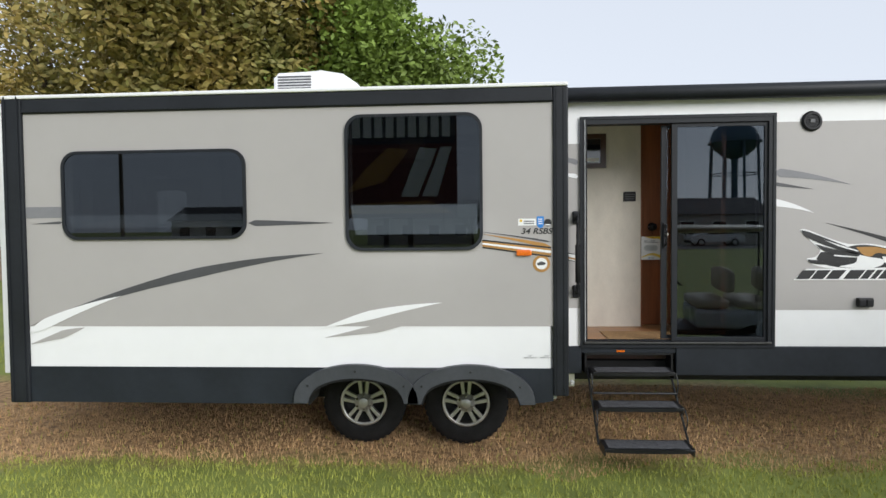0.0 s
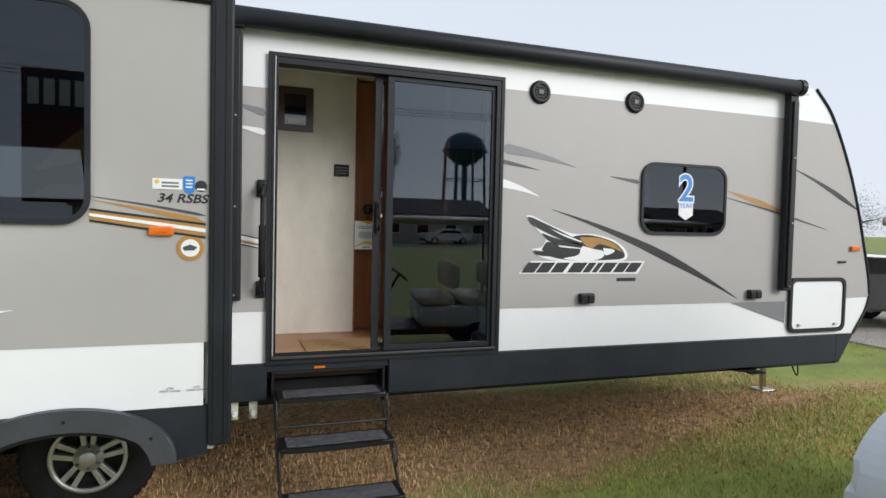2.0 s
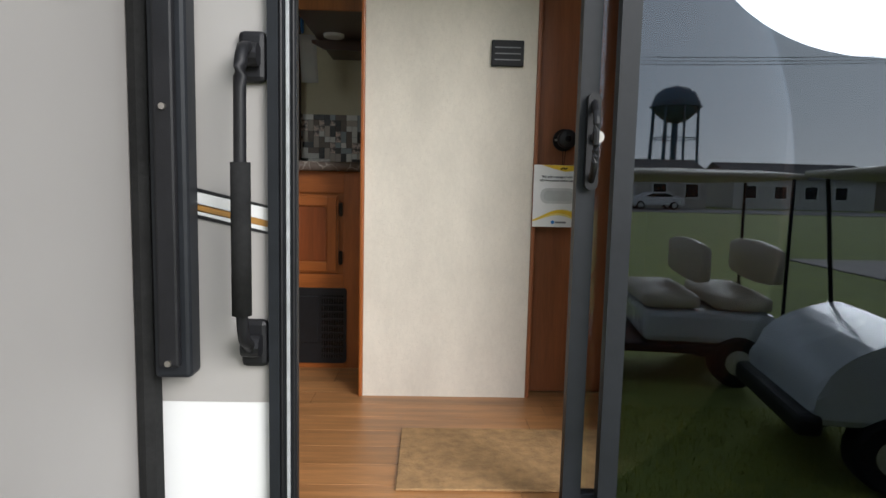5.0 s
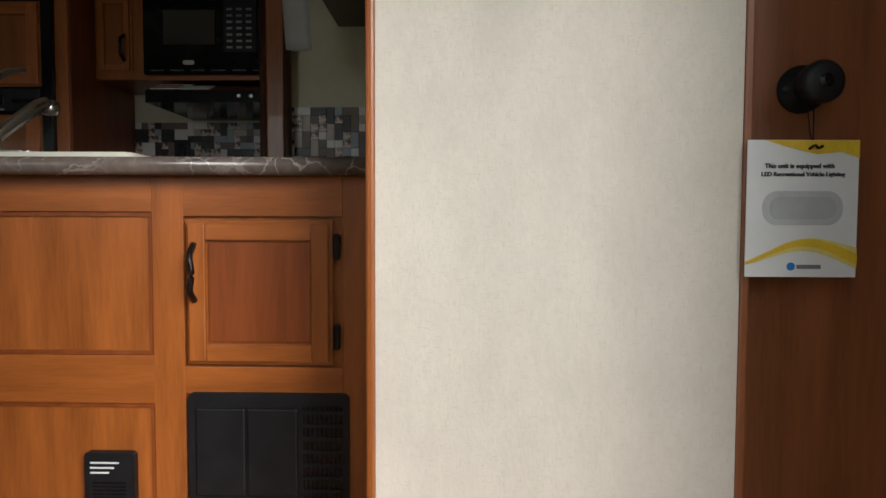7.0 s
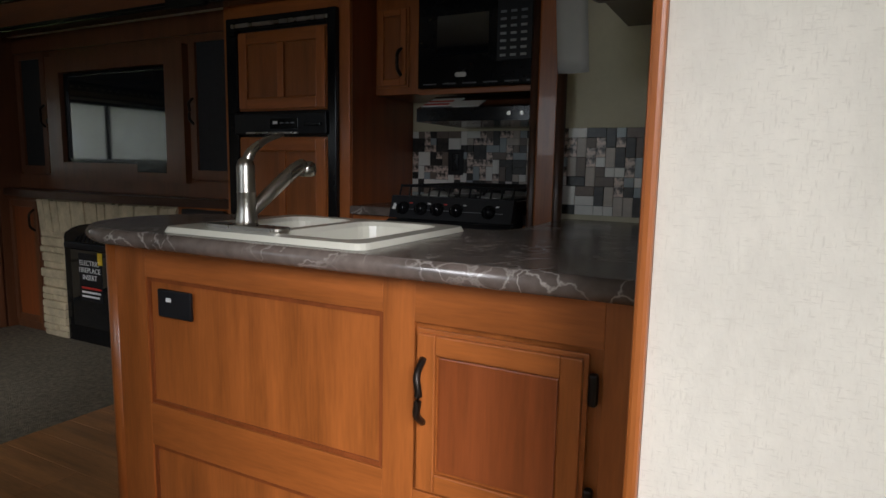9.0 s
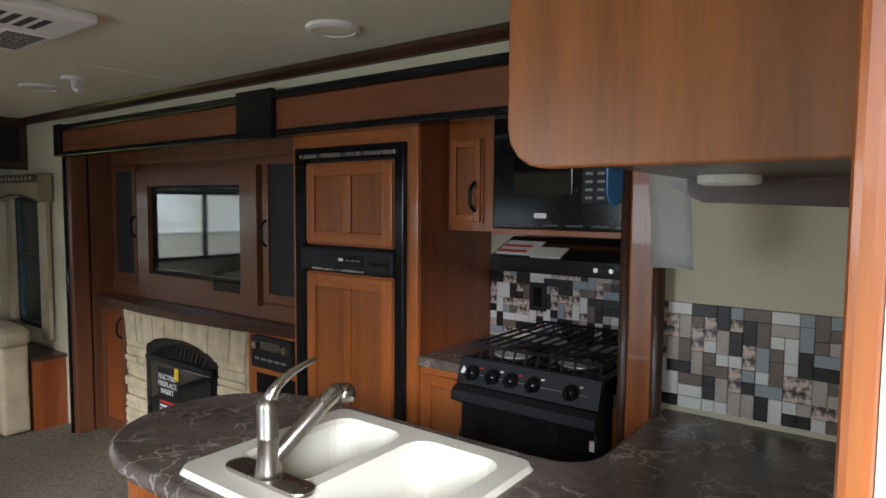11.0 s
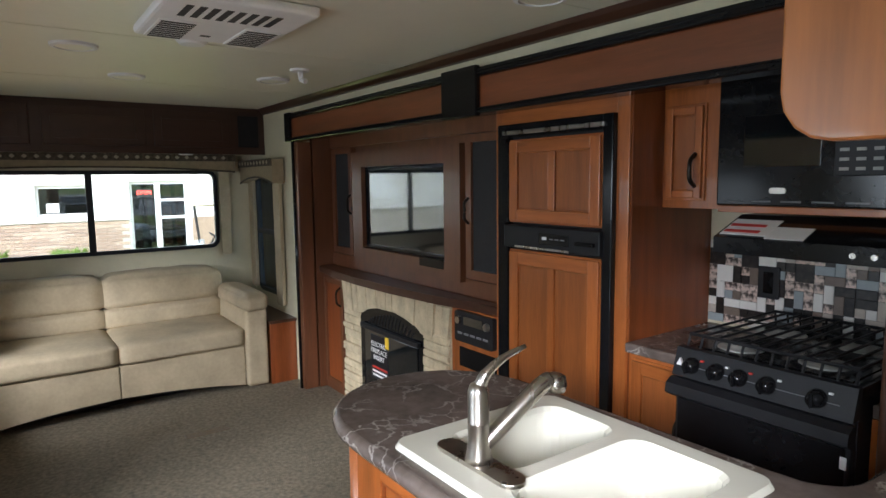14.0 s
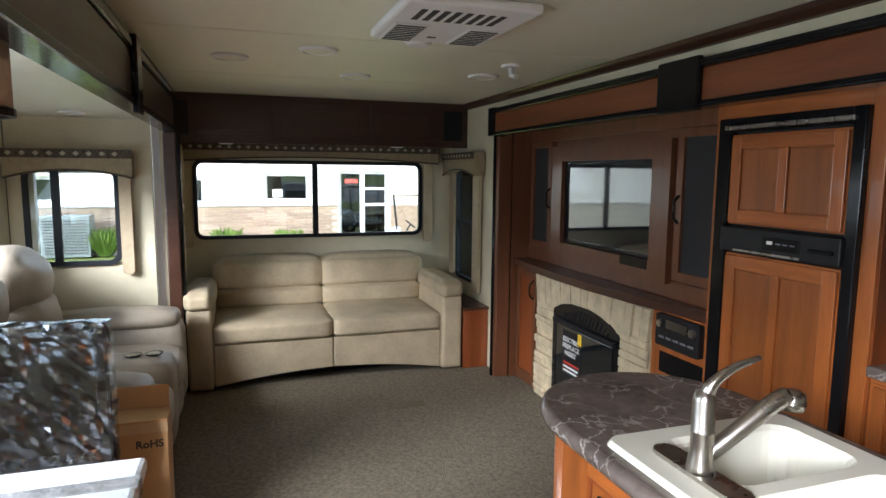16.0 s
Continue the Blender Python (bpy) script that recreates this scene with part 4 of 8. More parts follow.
first = wheel(-1.905)
copy_thing(first, Matrix.Translation((-1.0, -0.02, 0.360)))
part("axle", tube([(-1.905, 0.1, 0.36), (-1.905, 2.3, 0.36)], 0.04, 10), STEEL_BLACK, trailer)
part("axle", tube([(-1.0, 0.1, 0.36), (-1.0, 2.3, 0.36)], 0.04, 10), STEEL_BLACK, trailer)
part("wheel_well", box(-2.5, -0.4, 0.35, 0.37, 0.3, 0.86), RUBBER, trailer)
fd = thing("fender_skirt", "dark grey moulded double fender skirt", "fender")
for cx in (-1.79, -0.94):
    o, i = [], []
    for k in range(25):
        a = radians(180 - 180 * k / 24)
        lift = 0.27 * math.sin(a) ** 0.85 if math.sin(a) > 0 else 0
        o.append((cx + 0.47 * math.cos(a), 0.60 + lift * 1.08))
        i.append((cx + 0.36 * math.cos(a), 0.60 + lift * 0.70))
    part("arch", prism(o + i[::-1], "y", SY - 0.05, SY - 0.0075, bevel=0.006), FENDER, fd)
    part("arch_return", prism([(p[0], p[1] - 0.002) for p in i] + [(p[0] * 0.985 + cx * 0.015, p[1] - 0.02) for p in i[::-1]], "y", SY - 0.03, SY + 0.25), RUBBER, fd)
    for k in (4, 12, 20):
        part("bolt", lathe([(0.008, 0), (0.008, -0.005)], ((o[k][0] + i[k][0]) / 2, SY - 0.05, (o[k][1] + i[k][1]) / 2), "y", 8), STEEL_BLACK, fd)
part("web", prism([(-1.62, 0.865), (-1.11, 0.865), (-1.24, 0.76), (-1.30, 0.60), (-1.43, 0.60), (-1.49, 0.76)], "y", SY - 0.028, SY - 0.0072, bevel=0.005), FENDER, fd)

# roof air conditioner
ac = thing("roof_air_conditioner", "white plastic roof air conditioner shroud with louvres", "air conditioner")
prof = [(-2.83, 3.065), (-2.83, 3.34), (-2.78, 3.39), (-2.36, 3.40), (-2.16, 3.37), (-2.03, 3.28), (-1.90, 3.15), (-1.90, 3.065)]
part("shroud", prism([(x, z + 0.0) for x, z in prof], "y", 0.45, 1.15, bevel=0.03), WHITE, ac)
for k in range(8):
    part("louvre", box(-2.78, -2.46, 0.442, 0.452, 3.15 + 0.027 * k, 3.162 + 0.027 * k), DECAL_DARK, ac)


# ---- interior shell ----
def structure(ob, label, category):
    return tagged(ob, label, category, "", "structure")


RW = (0.19, 2.05, 1.84, 2.47)
structure(wall_panel("floor", XR + 0.05, 4.3, 0.146, YW, [], "z", 0.72, F - 0.014, WOOD_DARK), "plywood subfloor under the planks", "floor")
structure(part("floor_carpet", box(XR + 0.05, -2.31, 0.05, YW, F - 0.014, F), CARPET), "beige cut-pile carpet", "floor")
structure(part("floor_slide", box(SX0 + 0.05, SX1 - 0.05, SY + 0.05, 0.05, 0.78, F), CARPET), "beige carpet in the slide-out", "floor")
structure(part("ceiling", box(XR, 4.3, 0.045, YW + 0.05, CEILING, 2.961), CEIL), "smooth off-white ceiling board", "ceiling")
structure(part("ceiling_slide", box(SX0 + 0.045, SX1 - 0.045, SY + 0.045, 0.03, 2.70, 2.73), CEIL), "off-white slide-out ceiling", "ceiling")
structure(part("ceiling_kitchen_slide", box(-4.1, -0.5, YW + 0.06, 2.95, 2.70, 2.73), CEIL), "off-white slide-out ceiling", "ceiling")
structure(wall_panel("wall_far", XR, 4.3, F, CEILING, [(-4.1, -0.52, F, 2.68), (-5.05, -4.62, 1.50, 2.42)], "y", YW, YW + 0.06, WALLBOARD), "cream wallboard side wall", "wall")
structure(wall_panel("wall_rear", 0.045, YW, F, CEILING, [inset(RW, 0.02)], "x", XR, XR + 0.05, WALLBOARD), "cream wallboard rear wall", "wall")
structure(wall_panel("wall_near", SX1, 4.3, F, CEILING, [(0.0, 1.60, F, 2.815), inset(WIN["bedroom"], 0.04)], "y", 0.0455, 0.07, WALLBOARD), "cream wallboard side wall", "wall")
structure(wall_panel("wall_near_rear", XR, SX0, F, CEILING, [], "y", 0.0455, 0.07, WALLBOARD), "cream wallboard side wall", "wall")
structure(part("wall_front", box(4.3, 4.35, 0.05, YW, F, CEILING), WALLBOARD), "cream wallboard partition", "wall")
structure(wall_panel("wall_slide_face", SX0 + 0.05, SX1 - 0.05, F, 2.70, [inset(WIN["slide_long"], 0.04), inset(WIN["slide_square"], 0.04)], "y", SY + 0.0455, SY + 0.06, WALLBOARD), "cream wallboard slide-out wall", "wall")
structure(wall_panel("wall_slide_end", SY + 0.06, 0.0, F, 2.70, [(-0.66, -0.20, 1.80, 2.38)], "x", SX0 + 0.0455, SX0 + 0.06, WALLBOARD), "cream wallboard slide-out end wall", "wall")
structure(wall_panel("wall_slide_front", SY + 0.06, 0.0, F, 2.70, [(-0.66, -0.24, 2.07, 2.66)], "x", SX1 - 0.06, SX1 - 0.0455, WALLBOARD), "cream wallboard slide-out end wall", "wall")
structure(part("wall_kitchen_slide", box(-4.1, -0.5, 2.90, 2.95, F - 0.1, 2.70), WALLBOARD), "wallboard back of the kitchen slide-out", "wall")
structure(part("wall_kitchen_end", box(-4.1, -4.06, YW + 0.06, 2.90, F, 2.70), WOOD_GREY), "brown panelled slide-out end", "wall")
structure(part("wall_kitchen_end_front", box(-0.52, -0.48, YW + 0.06, 2.90, F, 2.70), WOOD_RED), "brown panelled slide-out end", "wall")
structure(part("floor_kitchen_slide", box(-4.1, -0.5, YW, 2.90, F - 0.1, F), CARPET), "beige carpet in the slide-out", "floor")
structure(part("wall_partition", box(0.104, 0.736, 0.93, 0.962, F, CEILING), CREAM), "cream linen-textured wall panel", "wall")
structure(part("wall_bath", box(1.20, 1.24, 0.075, 1.002, F, CEILING), HALL_WOOD), "reddish wood hallway wall", "wall")
structure(part("wall_behind_counter", box(0.115, 0.155, 0.9625, YW, F, CEILING), WALLBOARD), "cream wallboard partition", "wall")
structure(part("trim_partition", box(0.088, 0.1035, 0.919, 0.964, F, CEILING, 0.005), WOOD), "rounded reddish wood corner strip", "trim")
structure(part("trim_partition_edge", box(0.7365, 0.752, 0.926, 0.962, F, CEILING, 0.004), HALL_WOOD), "reddish wood edge strip", "trim")
structure(part("trim_hall", box(0.752, 0.757, 0.962, 1.0, F, CEILING), BLACK_MATT), "dark gap strip beside the door", "trim")
for nm, seam in (("trim_ceiling_seam", -2.68), ("trim_ceiling_seam_rear", -3.86), ("trim_ceiling_seam_front", -1.45)):
    structure(part(nm, box(seam - 0.008, seam + 0.008, 0.10, YW - 0.02, CEILING - 0.002, CEILING - 0.0003), CEIL), "thin off-white ceiling joint", "trim")
bm = prism([(YW - 0.045, CEILING - 0.0005), (YW - 0.0005, CEILING - 0.0005), (YW - 0.0005, CEILING - 0.045), (YW - 0.015, CEILING - 0.04), (YW - 0.035, CEILING - 0.018)], "x", -4.84, 0.115)
structure(part("trim_crown", bm, WOOD_DARK), "dark wood crown moulding", "trim")
bm = prism([(0.116, CEILING - 0.0005), (0.0705, CEILING - 0.0005), (0.0705, CEILING - 0.045), (0.09, CEILING - 0.04)], "x", -4.84, SX1)
structure(part("trim_crown_near", bm, WOOD_DARK), "dark wood crown moulding", "trim")

# interior hall door with knob and hanging tag
d2 = structure(new("door_2"), "reddish brown wood hall door, shut", "door")
part("leaf", box(0.758, 1.199, 0.982, 1.015, F + 0.01, CEILING - 0.02, 0.003), HALL_WOOD, d2)
kn = part("door_handle", lathe([(0.042, 0.0), (0.042, -0.008), (0.022, -0.012), (0.018, -0.035), (0.034, -0.045), (0.036, -0.072), (0.028, -0.08), (0.001, -0.08)], (0.858, 0.981, 1.882), "y", 28), BLACK_MATT, d2, "matt black round knob", True)
part("keyhole", lathe([(0.012, 0), (0.006, -0.004)], (0.858, 0.90, 1.882), "y", 14), BLACK, kn)
part("screw", lathe([(0.005, 0), (0.005, -0.003)], (0.827, 0.972, 1.882), "y", 8), NICKEL, kn)
tag = thing("door_tag", "white and yellow printed tag hanging from a knob", "tag")
TX0, TX1, TZ0, TZ1, TY = 0.738, 0.924, 1.553, 1.785, 0.915
TM = (TX0 + TX1) / 2
part("card", box(TX0, TX1, TY, TY + 0.002, TZ0, TZ1), PAPER, tag)
SWIRL = mat("pale_yellow_print", (0.80, 0.66, 0.22), 0.5, 0, 0.15, 18)


def wave(name, z, amp, thick, x0, x1, y, m):
    n, up, dn = 14, [], []
    for k in range(n + 1):
        t = k / n
        zz = z + amp * math.sin(t * 4.6 - 0.9)
        up.append((x0 + (x1 - x0) * t, zz + thick * (0.25 + 0.75 * t)))
        dn.append((x0 + (x1 - x0) * t, zz - thick * 0.35 * t))
    part(name, prism(up + dn[::-1], "y", y - 0.001, y), m, tag)


wave("wave", TZ0 + 0.033, 0.016, 0.026, TX0, TX1, TY - 0.0004, SWIRL)
wave("wave", TZ0 + 0.036, 0.019, 0.015, TX0, TX1, TY - 0.0016, YELLOW)
part("wave", prism([(TX0 + 0.03, TZ1 - 0.0005), (TX1, TZ1 - 0.0005), (TX1, TZ1 - 0.030), (TX1 - 0.03, TZ1 - 0.020), (TX1 - 0.07, TZ1 - 0.024), (TX0 + 0.09, TZ1 - 0.018), (TX0 + 0.06, TZ1 - 0.010)], "y", TY - 0.0014, TY - 0.0004), YELLOW, tag)
writing("print", "This unit is equipped with", 0.0112, (TM - 0.006, TY - 0.001, TZ1 - 0.044), (90, 0, 0), INK, tag, 0, 0.0002)
writing("print", "LED Recreational Vehicle Lighting", 0.0102, (TM, TY - 0.001, TZ1 - 0.058), (90, 0, 0), INK, tag, 0, 0.0002)
part("picture", prism(rrect(TM - 0.066, TM + 0.068, TZ0 + 0.088, TZ0 + 0.146, 0.026), "y", TY - 0.0012, TY - 0.0002), mat("pale_grey_print", (0.55, 0.56, 0.55), 0.5, 0, 0.1, 30), tag)
part("picture", prism(rrect(TM - 0.054, TM + 0.056, TZ0 + 0.098, TZ0 + 0.136, 0.016), "y", TY - 0.0024, TY - 0.0013), mat("grey_print", (0.47, 0.49, 0.48), 0.5, 0, 0.1, 30), tag)
part("mark", lathe([(0.007, 0), (0.007, -0.001)], (TM - 0.016, TY - 0.0003, TZ0 + 0.018), "y", 14), BLUE, tag)
part("print_line", box(TM - 0.006, TM + 0.034, TY - 0.0012, TY - 0.0002, TZ0 + 0.014, TZ0 + 0.021), DECAL_MID, tag)
for dx in (-0.004, 0.008):
    part("string", tube([(0.852 + dx, 0.94, 1.858), (0.848 + dx * 0.5, 0.925, 1.80), (0.846, 0.913, TZ1 - 0.012)], 0.0012, 6), RUBBER, tag)
part("knot", tube(smooth_path([(0.838, 0.912, TZ1 - 0.016), (0.846, 0.908, TZ1 - 0.010), (0.854, 0.911, TZ1 - 0.014), (0.862, 0.913, TZ1 - 0.010)], 4), 0.0022, 6), RUBBER, tag)

# fittings on the cream panel
wf = thing("transom_frame", "small brown wooden frame with tinted glass", "frame")
part("frame", ring([(0.118, 2.475), (0.392, 2.475), (0.392, 2.815), (0.118, 2.815)], [(0.172, 2.525), (0.338, 2.525), (0.338, 2.765), (0.172, 2.765)], "y", 0.908, 0.9295), WOOD_DARK, wf)
part("glass", box(0.171, 0.339, 0.919, 0.928, 2.524, 2.766), SCREEN, wf)
part("white_label", box(0.19, 0.32, 0.915, 0.9185, 2.535, 2.575), PAPER, wf)
tp = thing("control_panel", "small black control panel on the cream wall", "panel")
part("plate", box(0.565, 0.685, 0.916, 0.9295, 2.14, 2.235, 0.004), BLACK_MATT, tp)
for k in range(3):
    part("print_line", box(0.578, 0.672, 0.9143, 0.9158, 2.162 + 0.022 * k, 2.166 + 0.022 * k), DECAL_MID, tp)
mt = thing("door_mat", "tan woven mat on the entry floor", "mat")
part("mat", box(0.27, 0.95, 0.18, 0.60, F + 0.0005, F + 0.008, 0.003), mat("tan_sisal", (0.42, 0.25, 0.11), 0.9, 0, 0.35, 30, 0.5, 120), mt)


# ---- kitchen island ----
def pull(x, z0, z1, y, parent, swing=0.0):
    """A bowed dark bronze cabinet pull."""
    pts = smooth_path([(x, y, z1), (x + swing * 0.2, y - 0.028, z1 - (z1 - z0) * 0.2), (x + swing, y - 0.032, (z0 + z1) / 2), (x + swing * 0.2, y - 0.028, z0 + (z1 - z0) * 0.2), (x, y, z0)], 4)
    return part("handle", tube(pts, 0.0075, 8), BRONZE, parent, "dark bronze bowed pull", True)


def shaker(parent, x0, x1, z0, z1, y, rail=0.05, name="door", mats=(None, None, None), handle=None, split=None, bead=True):
    """A raised frame-and-panel door facing the room at y."""
    st, rl, pn = (m or d for m, d in zip(mats, (WOOD, WOOD_H, WOOD_RED)))
    d = part(name, box(x0, x1, y - 0.008, y - 0.0005, z0, z1, 0.002), rl, parent)
    part("stile", box(x0 + 0.008, x0 + rail, y - 0.020, y - 0.008, z0 + 0.008, z1 - 0.008, 0.003), st, d)
    part("stile", box(x1 - rail, x1 - 0.008, y - 0.020, y - 0.008, z0 + 0.008, z1 - 0.008, 0.003), st, d)
    part("rail", box(x0 + rail, x1 - rail, y - 0.0195, y - 0.008, z1 - rail, z1 - 0.008, 0.003), rl, d)
    part("rail", box(x0 + rail, x1 - rail, y - 0.0195, y - 0.008, z0 + 0.008, z0 + rail, 0.003), rl, d)
    cells = [(x0 + rail, x1 - rail)]
    if split:
        part("stile", box(split - 0.018, split + 0.018, y - 0.019, y - 0.008, z0 + rail, z1 - rail, 0.002), st, d)
        cells = [(x0 + rail, split - 0.018), (split + 0.018, x1 - rail)]
    for a, b in cells:
        part("panel", box(a + 0.004, b - 0.004, y - 0.012, y - 0.0075, z0 + rail + 0.004, z1 - rail - 0.004, 0.003), pn, d)
    if handle:
        pull(handle[0], handle[1], handle[2], y - 0.02, d, handle[3] if len(handle) > 3 else 0)
    return d


IY = 1.285
isl = thing("kitchen_island", "honey-stained wood kitchen island with panelled front", "cabinet")
part("body", box(-1.34, 0.085, IY + 0.012, 1.765, F, 1.60), WOOD, isl)
part("back_panel", box(-1.34, -0.4005, 1.7655, 1.78, F, 1.748), WOOD, isl)
part("end_panel", box(-1.34, -1.325, IY + 0.012, 1.765, 1.6005, 1.748), WOOD, isl)
part("apron", box(-1.324, 0.085, IY + 0.012, IY + 0.014, 1.6005, 1.747), WOOD, isl)
part("corner_post", tube([(-1.335, IY + 0.012, F), (-1.335, IY + 0.012, 1.748)], 0.022, 12), WOOD, isl, "", True)
for x0, x1, z0, z1, m in ((-1.34, -1.20, F, 1.748, WOOD), (-0.47, -0.395, F, 1.748, WOOD), (-0.02, 0.085, F, 1.748, WOOD), (-1.20, -0.47, 1.665, 1.748, WOOD_H), (-1.20, -0.47, 1.21, 1.325, WOOD_H), (-1.20, -0.47, F, 0.96, WOOD_H), (-0.395, -0.02, 1.655, 1.748, WOOD_H), (-0.395, -0.02, 1.235, 1.30, WOOD_H), (-0.395, -0.02, F, 0.93, WOOD_H)):
    part("face_frame", box(x0, x1, IY, IY + 0.0115, z0, z1, 0.0015), m, isl)
part("panel", box(-1.199, -0.471, IY + 0.0095, IY + 0.0115, 1.326, 1.664), WOOD, isl)
part("panel", box(-1.199, -0.471, IY + 0.0095, IY + 0.0115, 0.961, 1.209), WOOD, isl)
# darker ring round each panel paints the shadow line of its recess
for z0, z1 in ((1.326, 1.664), (0.961, 1.209)):
    part("panel_bead", ring([(-1.1995, z0), (-0.4705, z0), (-0.4705, z1), (-1.1995, z1)], [(-1.189, z0 + 0.01), (-0.481, z0 + 0.01), (-0.481, z1 - 0.01), (-1.189, z1 - 0.01)], "y", IY + 0.005, IY + 0.0094), WOOD_RED, isl)
cd = shaker(isl, -0.385, -0.042, 1.308, 1.647, IY - 0.0005, 0.048, handle=(-0.362, 1.46, 1.59, 0.008))
for z in (1.585, 1.375):
    part("hinge", box(-0.041, -0.024, IY - 0.018, IY - 0.0005, z - 0.03, z + 0.03, 0.006), BRONZE, cd)
sw = thing("switch_plate", "small black switch on the island front", "switch")
part("plate", box(-1.15, -1.03, IY - 0.006, IY + 0.0045, 1.568, 1.64, 0.004), BLACK_MATT, sw)
part("indicator", box(-1.115, -1.098, IY - 0.0078, IY - 0.006, 1.61, 1.62), PAPER, sw)

hv = thing("furnace_vent", "black plastic access panel with louvred vent", "vent")
part("frame", prism(rrect(-0.385, -0.005, 0.905, 1.24, 0.014, 4), "y", IY - 0.012, IY - 0.0006), BLACK_MATT, hv)
part("cover", box(-0.365, -0.248, IY - 0.018, IY - 0.012, 0.995, 1.205, 0.004), BLACK_MATT, hv)
part("cover", box(-0.243, -0.125, IY - 0.018, IY - 0.012, 0.995, 1.205, 0.004), BLACK_MATT, hv)
part("recess", box(-0.112, -0.02, IY - 0.0135, IY - 0.0122, 0.93, 1.21), BLACK, hv)
for k in range(9):
    part("slat", box(-0.112, -0.02, IY - 0.0185, IY - 0.0136, 0.945 + 0.031 * k, 0.953 + 0.031 * k), BLACK_MATT, hv)
for k in range(8):
    part("fin", box(-0.107 + 0.011 * k, -0.104 + 0.011 * k, IY - 0.017, IY - 0.0136, 0.93, 1.21), BLACK_MATT, hv)
gd = thing("gas_detector", "small black gas detector low on the island", "detector")
part("case", prism(rrect(-0.635, -0.515, 0.965, 1.095, 0.01, 4), "y", IY - 0.014, IY + 0.0045), BLACK_MATT, gd)
for k in range(5):
    part("slot", box(-0.615, -0.535, IY - 0.0155, IY - 0.0142, 0.985 + 0.009 * k, 0.988 + 0.009 * k), BLACK, gd)
for k in range(3):
    part("print_line", box(-0.62, -0.575 + 0.012 * k, IY - 0.0155, IY - 0.0142, 1.045 + 0.012 * k, 1.049 + 0.012 * k), PAPER, gd)

# worktop with a rounded end, an inner corner, and the sink opening
SKX0, SKX1, SKY0, SKY1 = -1.105, -0.512, 1.268, 1.752


def worktop():
    out = [(0.112, 1.245), (-0.95, 1.235)]
    for k in range(17):
        a = radians(-90 - 180 * k / 16)
        c, d = math.cos(a), math.sin(a)
        out.append((-1.20 + 0.328 * math.copysign(abs(c) ** 0.85, c), 1.515 + 0.28 * d))
    out += [(-0.56, 1.805)]
    for k in range(1, 6):
        a = radians(-90 + 90 * k / 5)
        out.append((-0.53 + 0.12 * math.cos(a), 1.925 + 0.12 * math.sin(a)))
    out += [(-0.405, YW - 0.002), (0.112, YW - 0.002)]
    bm = bmesh.new()
    rings = []
    hole = [(SKX0 + 0.02, SKY0 + 0.02), (SKX1 - 0.02, SKY0 + 0.02), (SKX1 - 0.02, SKY1 - 0.02), (SKX0 + 0.02, SKY1 - 0.02)]
    for z in (1.748, 1.789):
        vo, vh = [bm.verts.new((*p, z)) for p in out], [bm.verts.new((*p, z)) for p in hole]
        eo = [bm.edges.new((vo[i], vo[(i + 1) % len(vo)])) for i in range(len(vo))]
        eh = [bm.edges.new((vh[i], vh[(i + 1) % 4])) for i in range(4)]
        bmesh.ops.triangle_fill(bm, edges=eo + eh, use_beauty=True)
        rings.append((vo, vh))
    for r in (0, 1):
        a, b = rings[0][r], rings[1][r]
        for i in range(len(a)):
            bm.faces.new((a[i], a[(i + 1) % len(a)], b[(i + 1) % len(b)], b[i]))
    wt = thing("worktop", "dark brown veined laminate worktop with rounded end", "worktop")
    part("top", bm, COUNTER, wt)
    part("rounded_edge", tube([(x, y, 1.7685) for x, y in out[:-1]], 0.0205, 10), COUNTER, wt, "", True)
    return wt


worktop()
part("body", box(-0.39, 0.11, 1.80, YW - 0.003, F, 1.746), WOOD, isl)


def sink():
    s = thing("kitchen_sink", "cream double-bowl sink set into the worktop", "sink")
    bm = bmesh.new()
    bowls = [(SKX0 + 0.05, -0.835, SKY0 + 0.10, SKY1 - 0.045), (-0.80, SKX1 - 0.045, SKY0 + 0.045, SKY1 - 0.045)]
    top = 1.803
    rim = [bm.verts.new((*p, top)) for p in rrect(SKX0, SKX1, SKY0, SKY1, 0.03, 4)]
    low = [bm.verts.new((*p, 1.7895)) for p in rrect(SKX0 - 0.006, SKX1 + 0.006, SKY0 - 0.006, SKY1 + 0.006, 0.03, 4)]
    n = len(rim)
    for i in range(n):
        bm.faces.new((rim[i], rim[(i + 1) % n], low[(i + 1) % n], low[i]))
    edges = [bm.edges.get((rim[i], rim[(i + 1) % n])) for i in range(n)]
    for b in bowls:
        prev = None
        for d, z, r in ((0, top, 0.05), (0.008, top - 0.012, 0.05), (0.02, top - 0.14, 0.05), (0.06, top - 0.17, 0.04)):
            row = [bm.verts.new((*p, z)) for p in rrect(b[0] + d, b[1] - d, b[2] + d, b[3] - d, r, 4)]
            m = len(row)
            if prev is None:
                edges += [bm.edges.new((row[i], row[(i + 1) % m])) for i in range(m)]
            else:
                for i in range(m):
                    bm.faces.new((prev[i], prev[(i + 1) % m], row[(i + 1) % m], row[i]))
            prev = row
        bm.faces.new(prev)
    bmesh.ops.triangle_fill(bm, edges=edges, use_beauty=True)
    bowl = part("basin", bm, SINK, s)
    for b in bowls:
        part("drain", lathe([(0.035, 0), (0.03, 0.004), (0.012, 0.001)], ((b[0] + b[1]) / 2, (b[2] + b[3]) / 2, top - 0.1695), "z", 20), NICKEL, bowl)
    return s


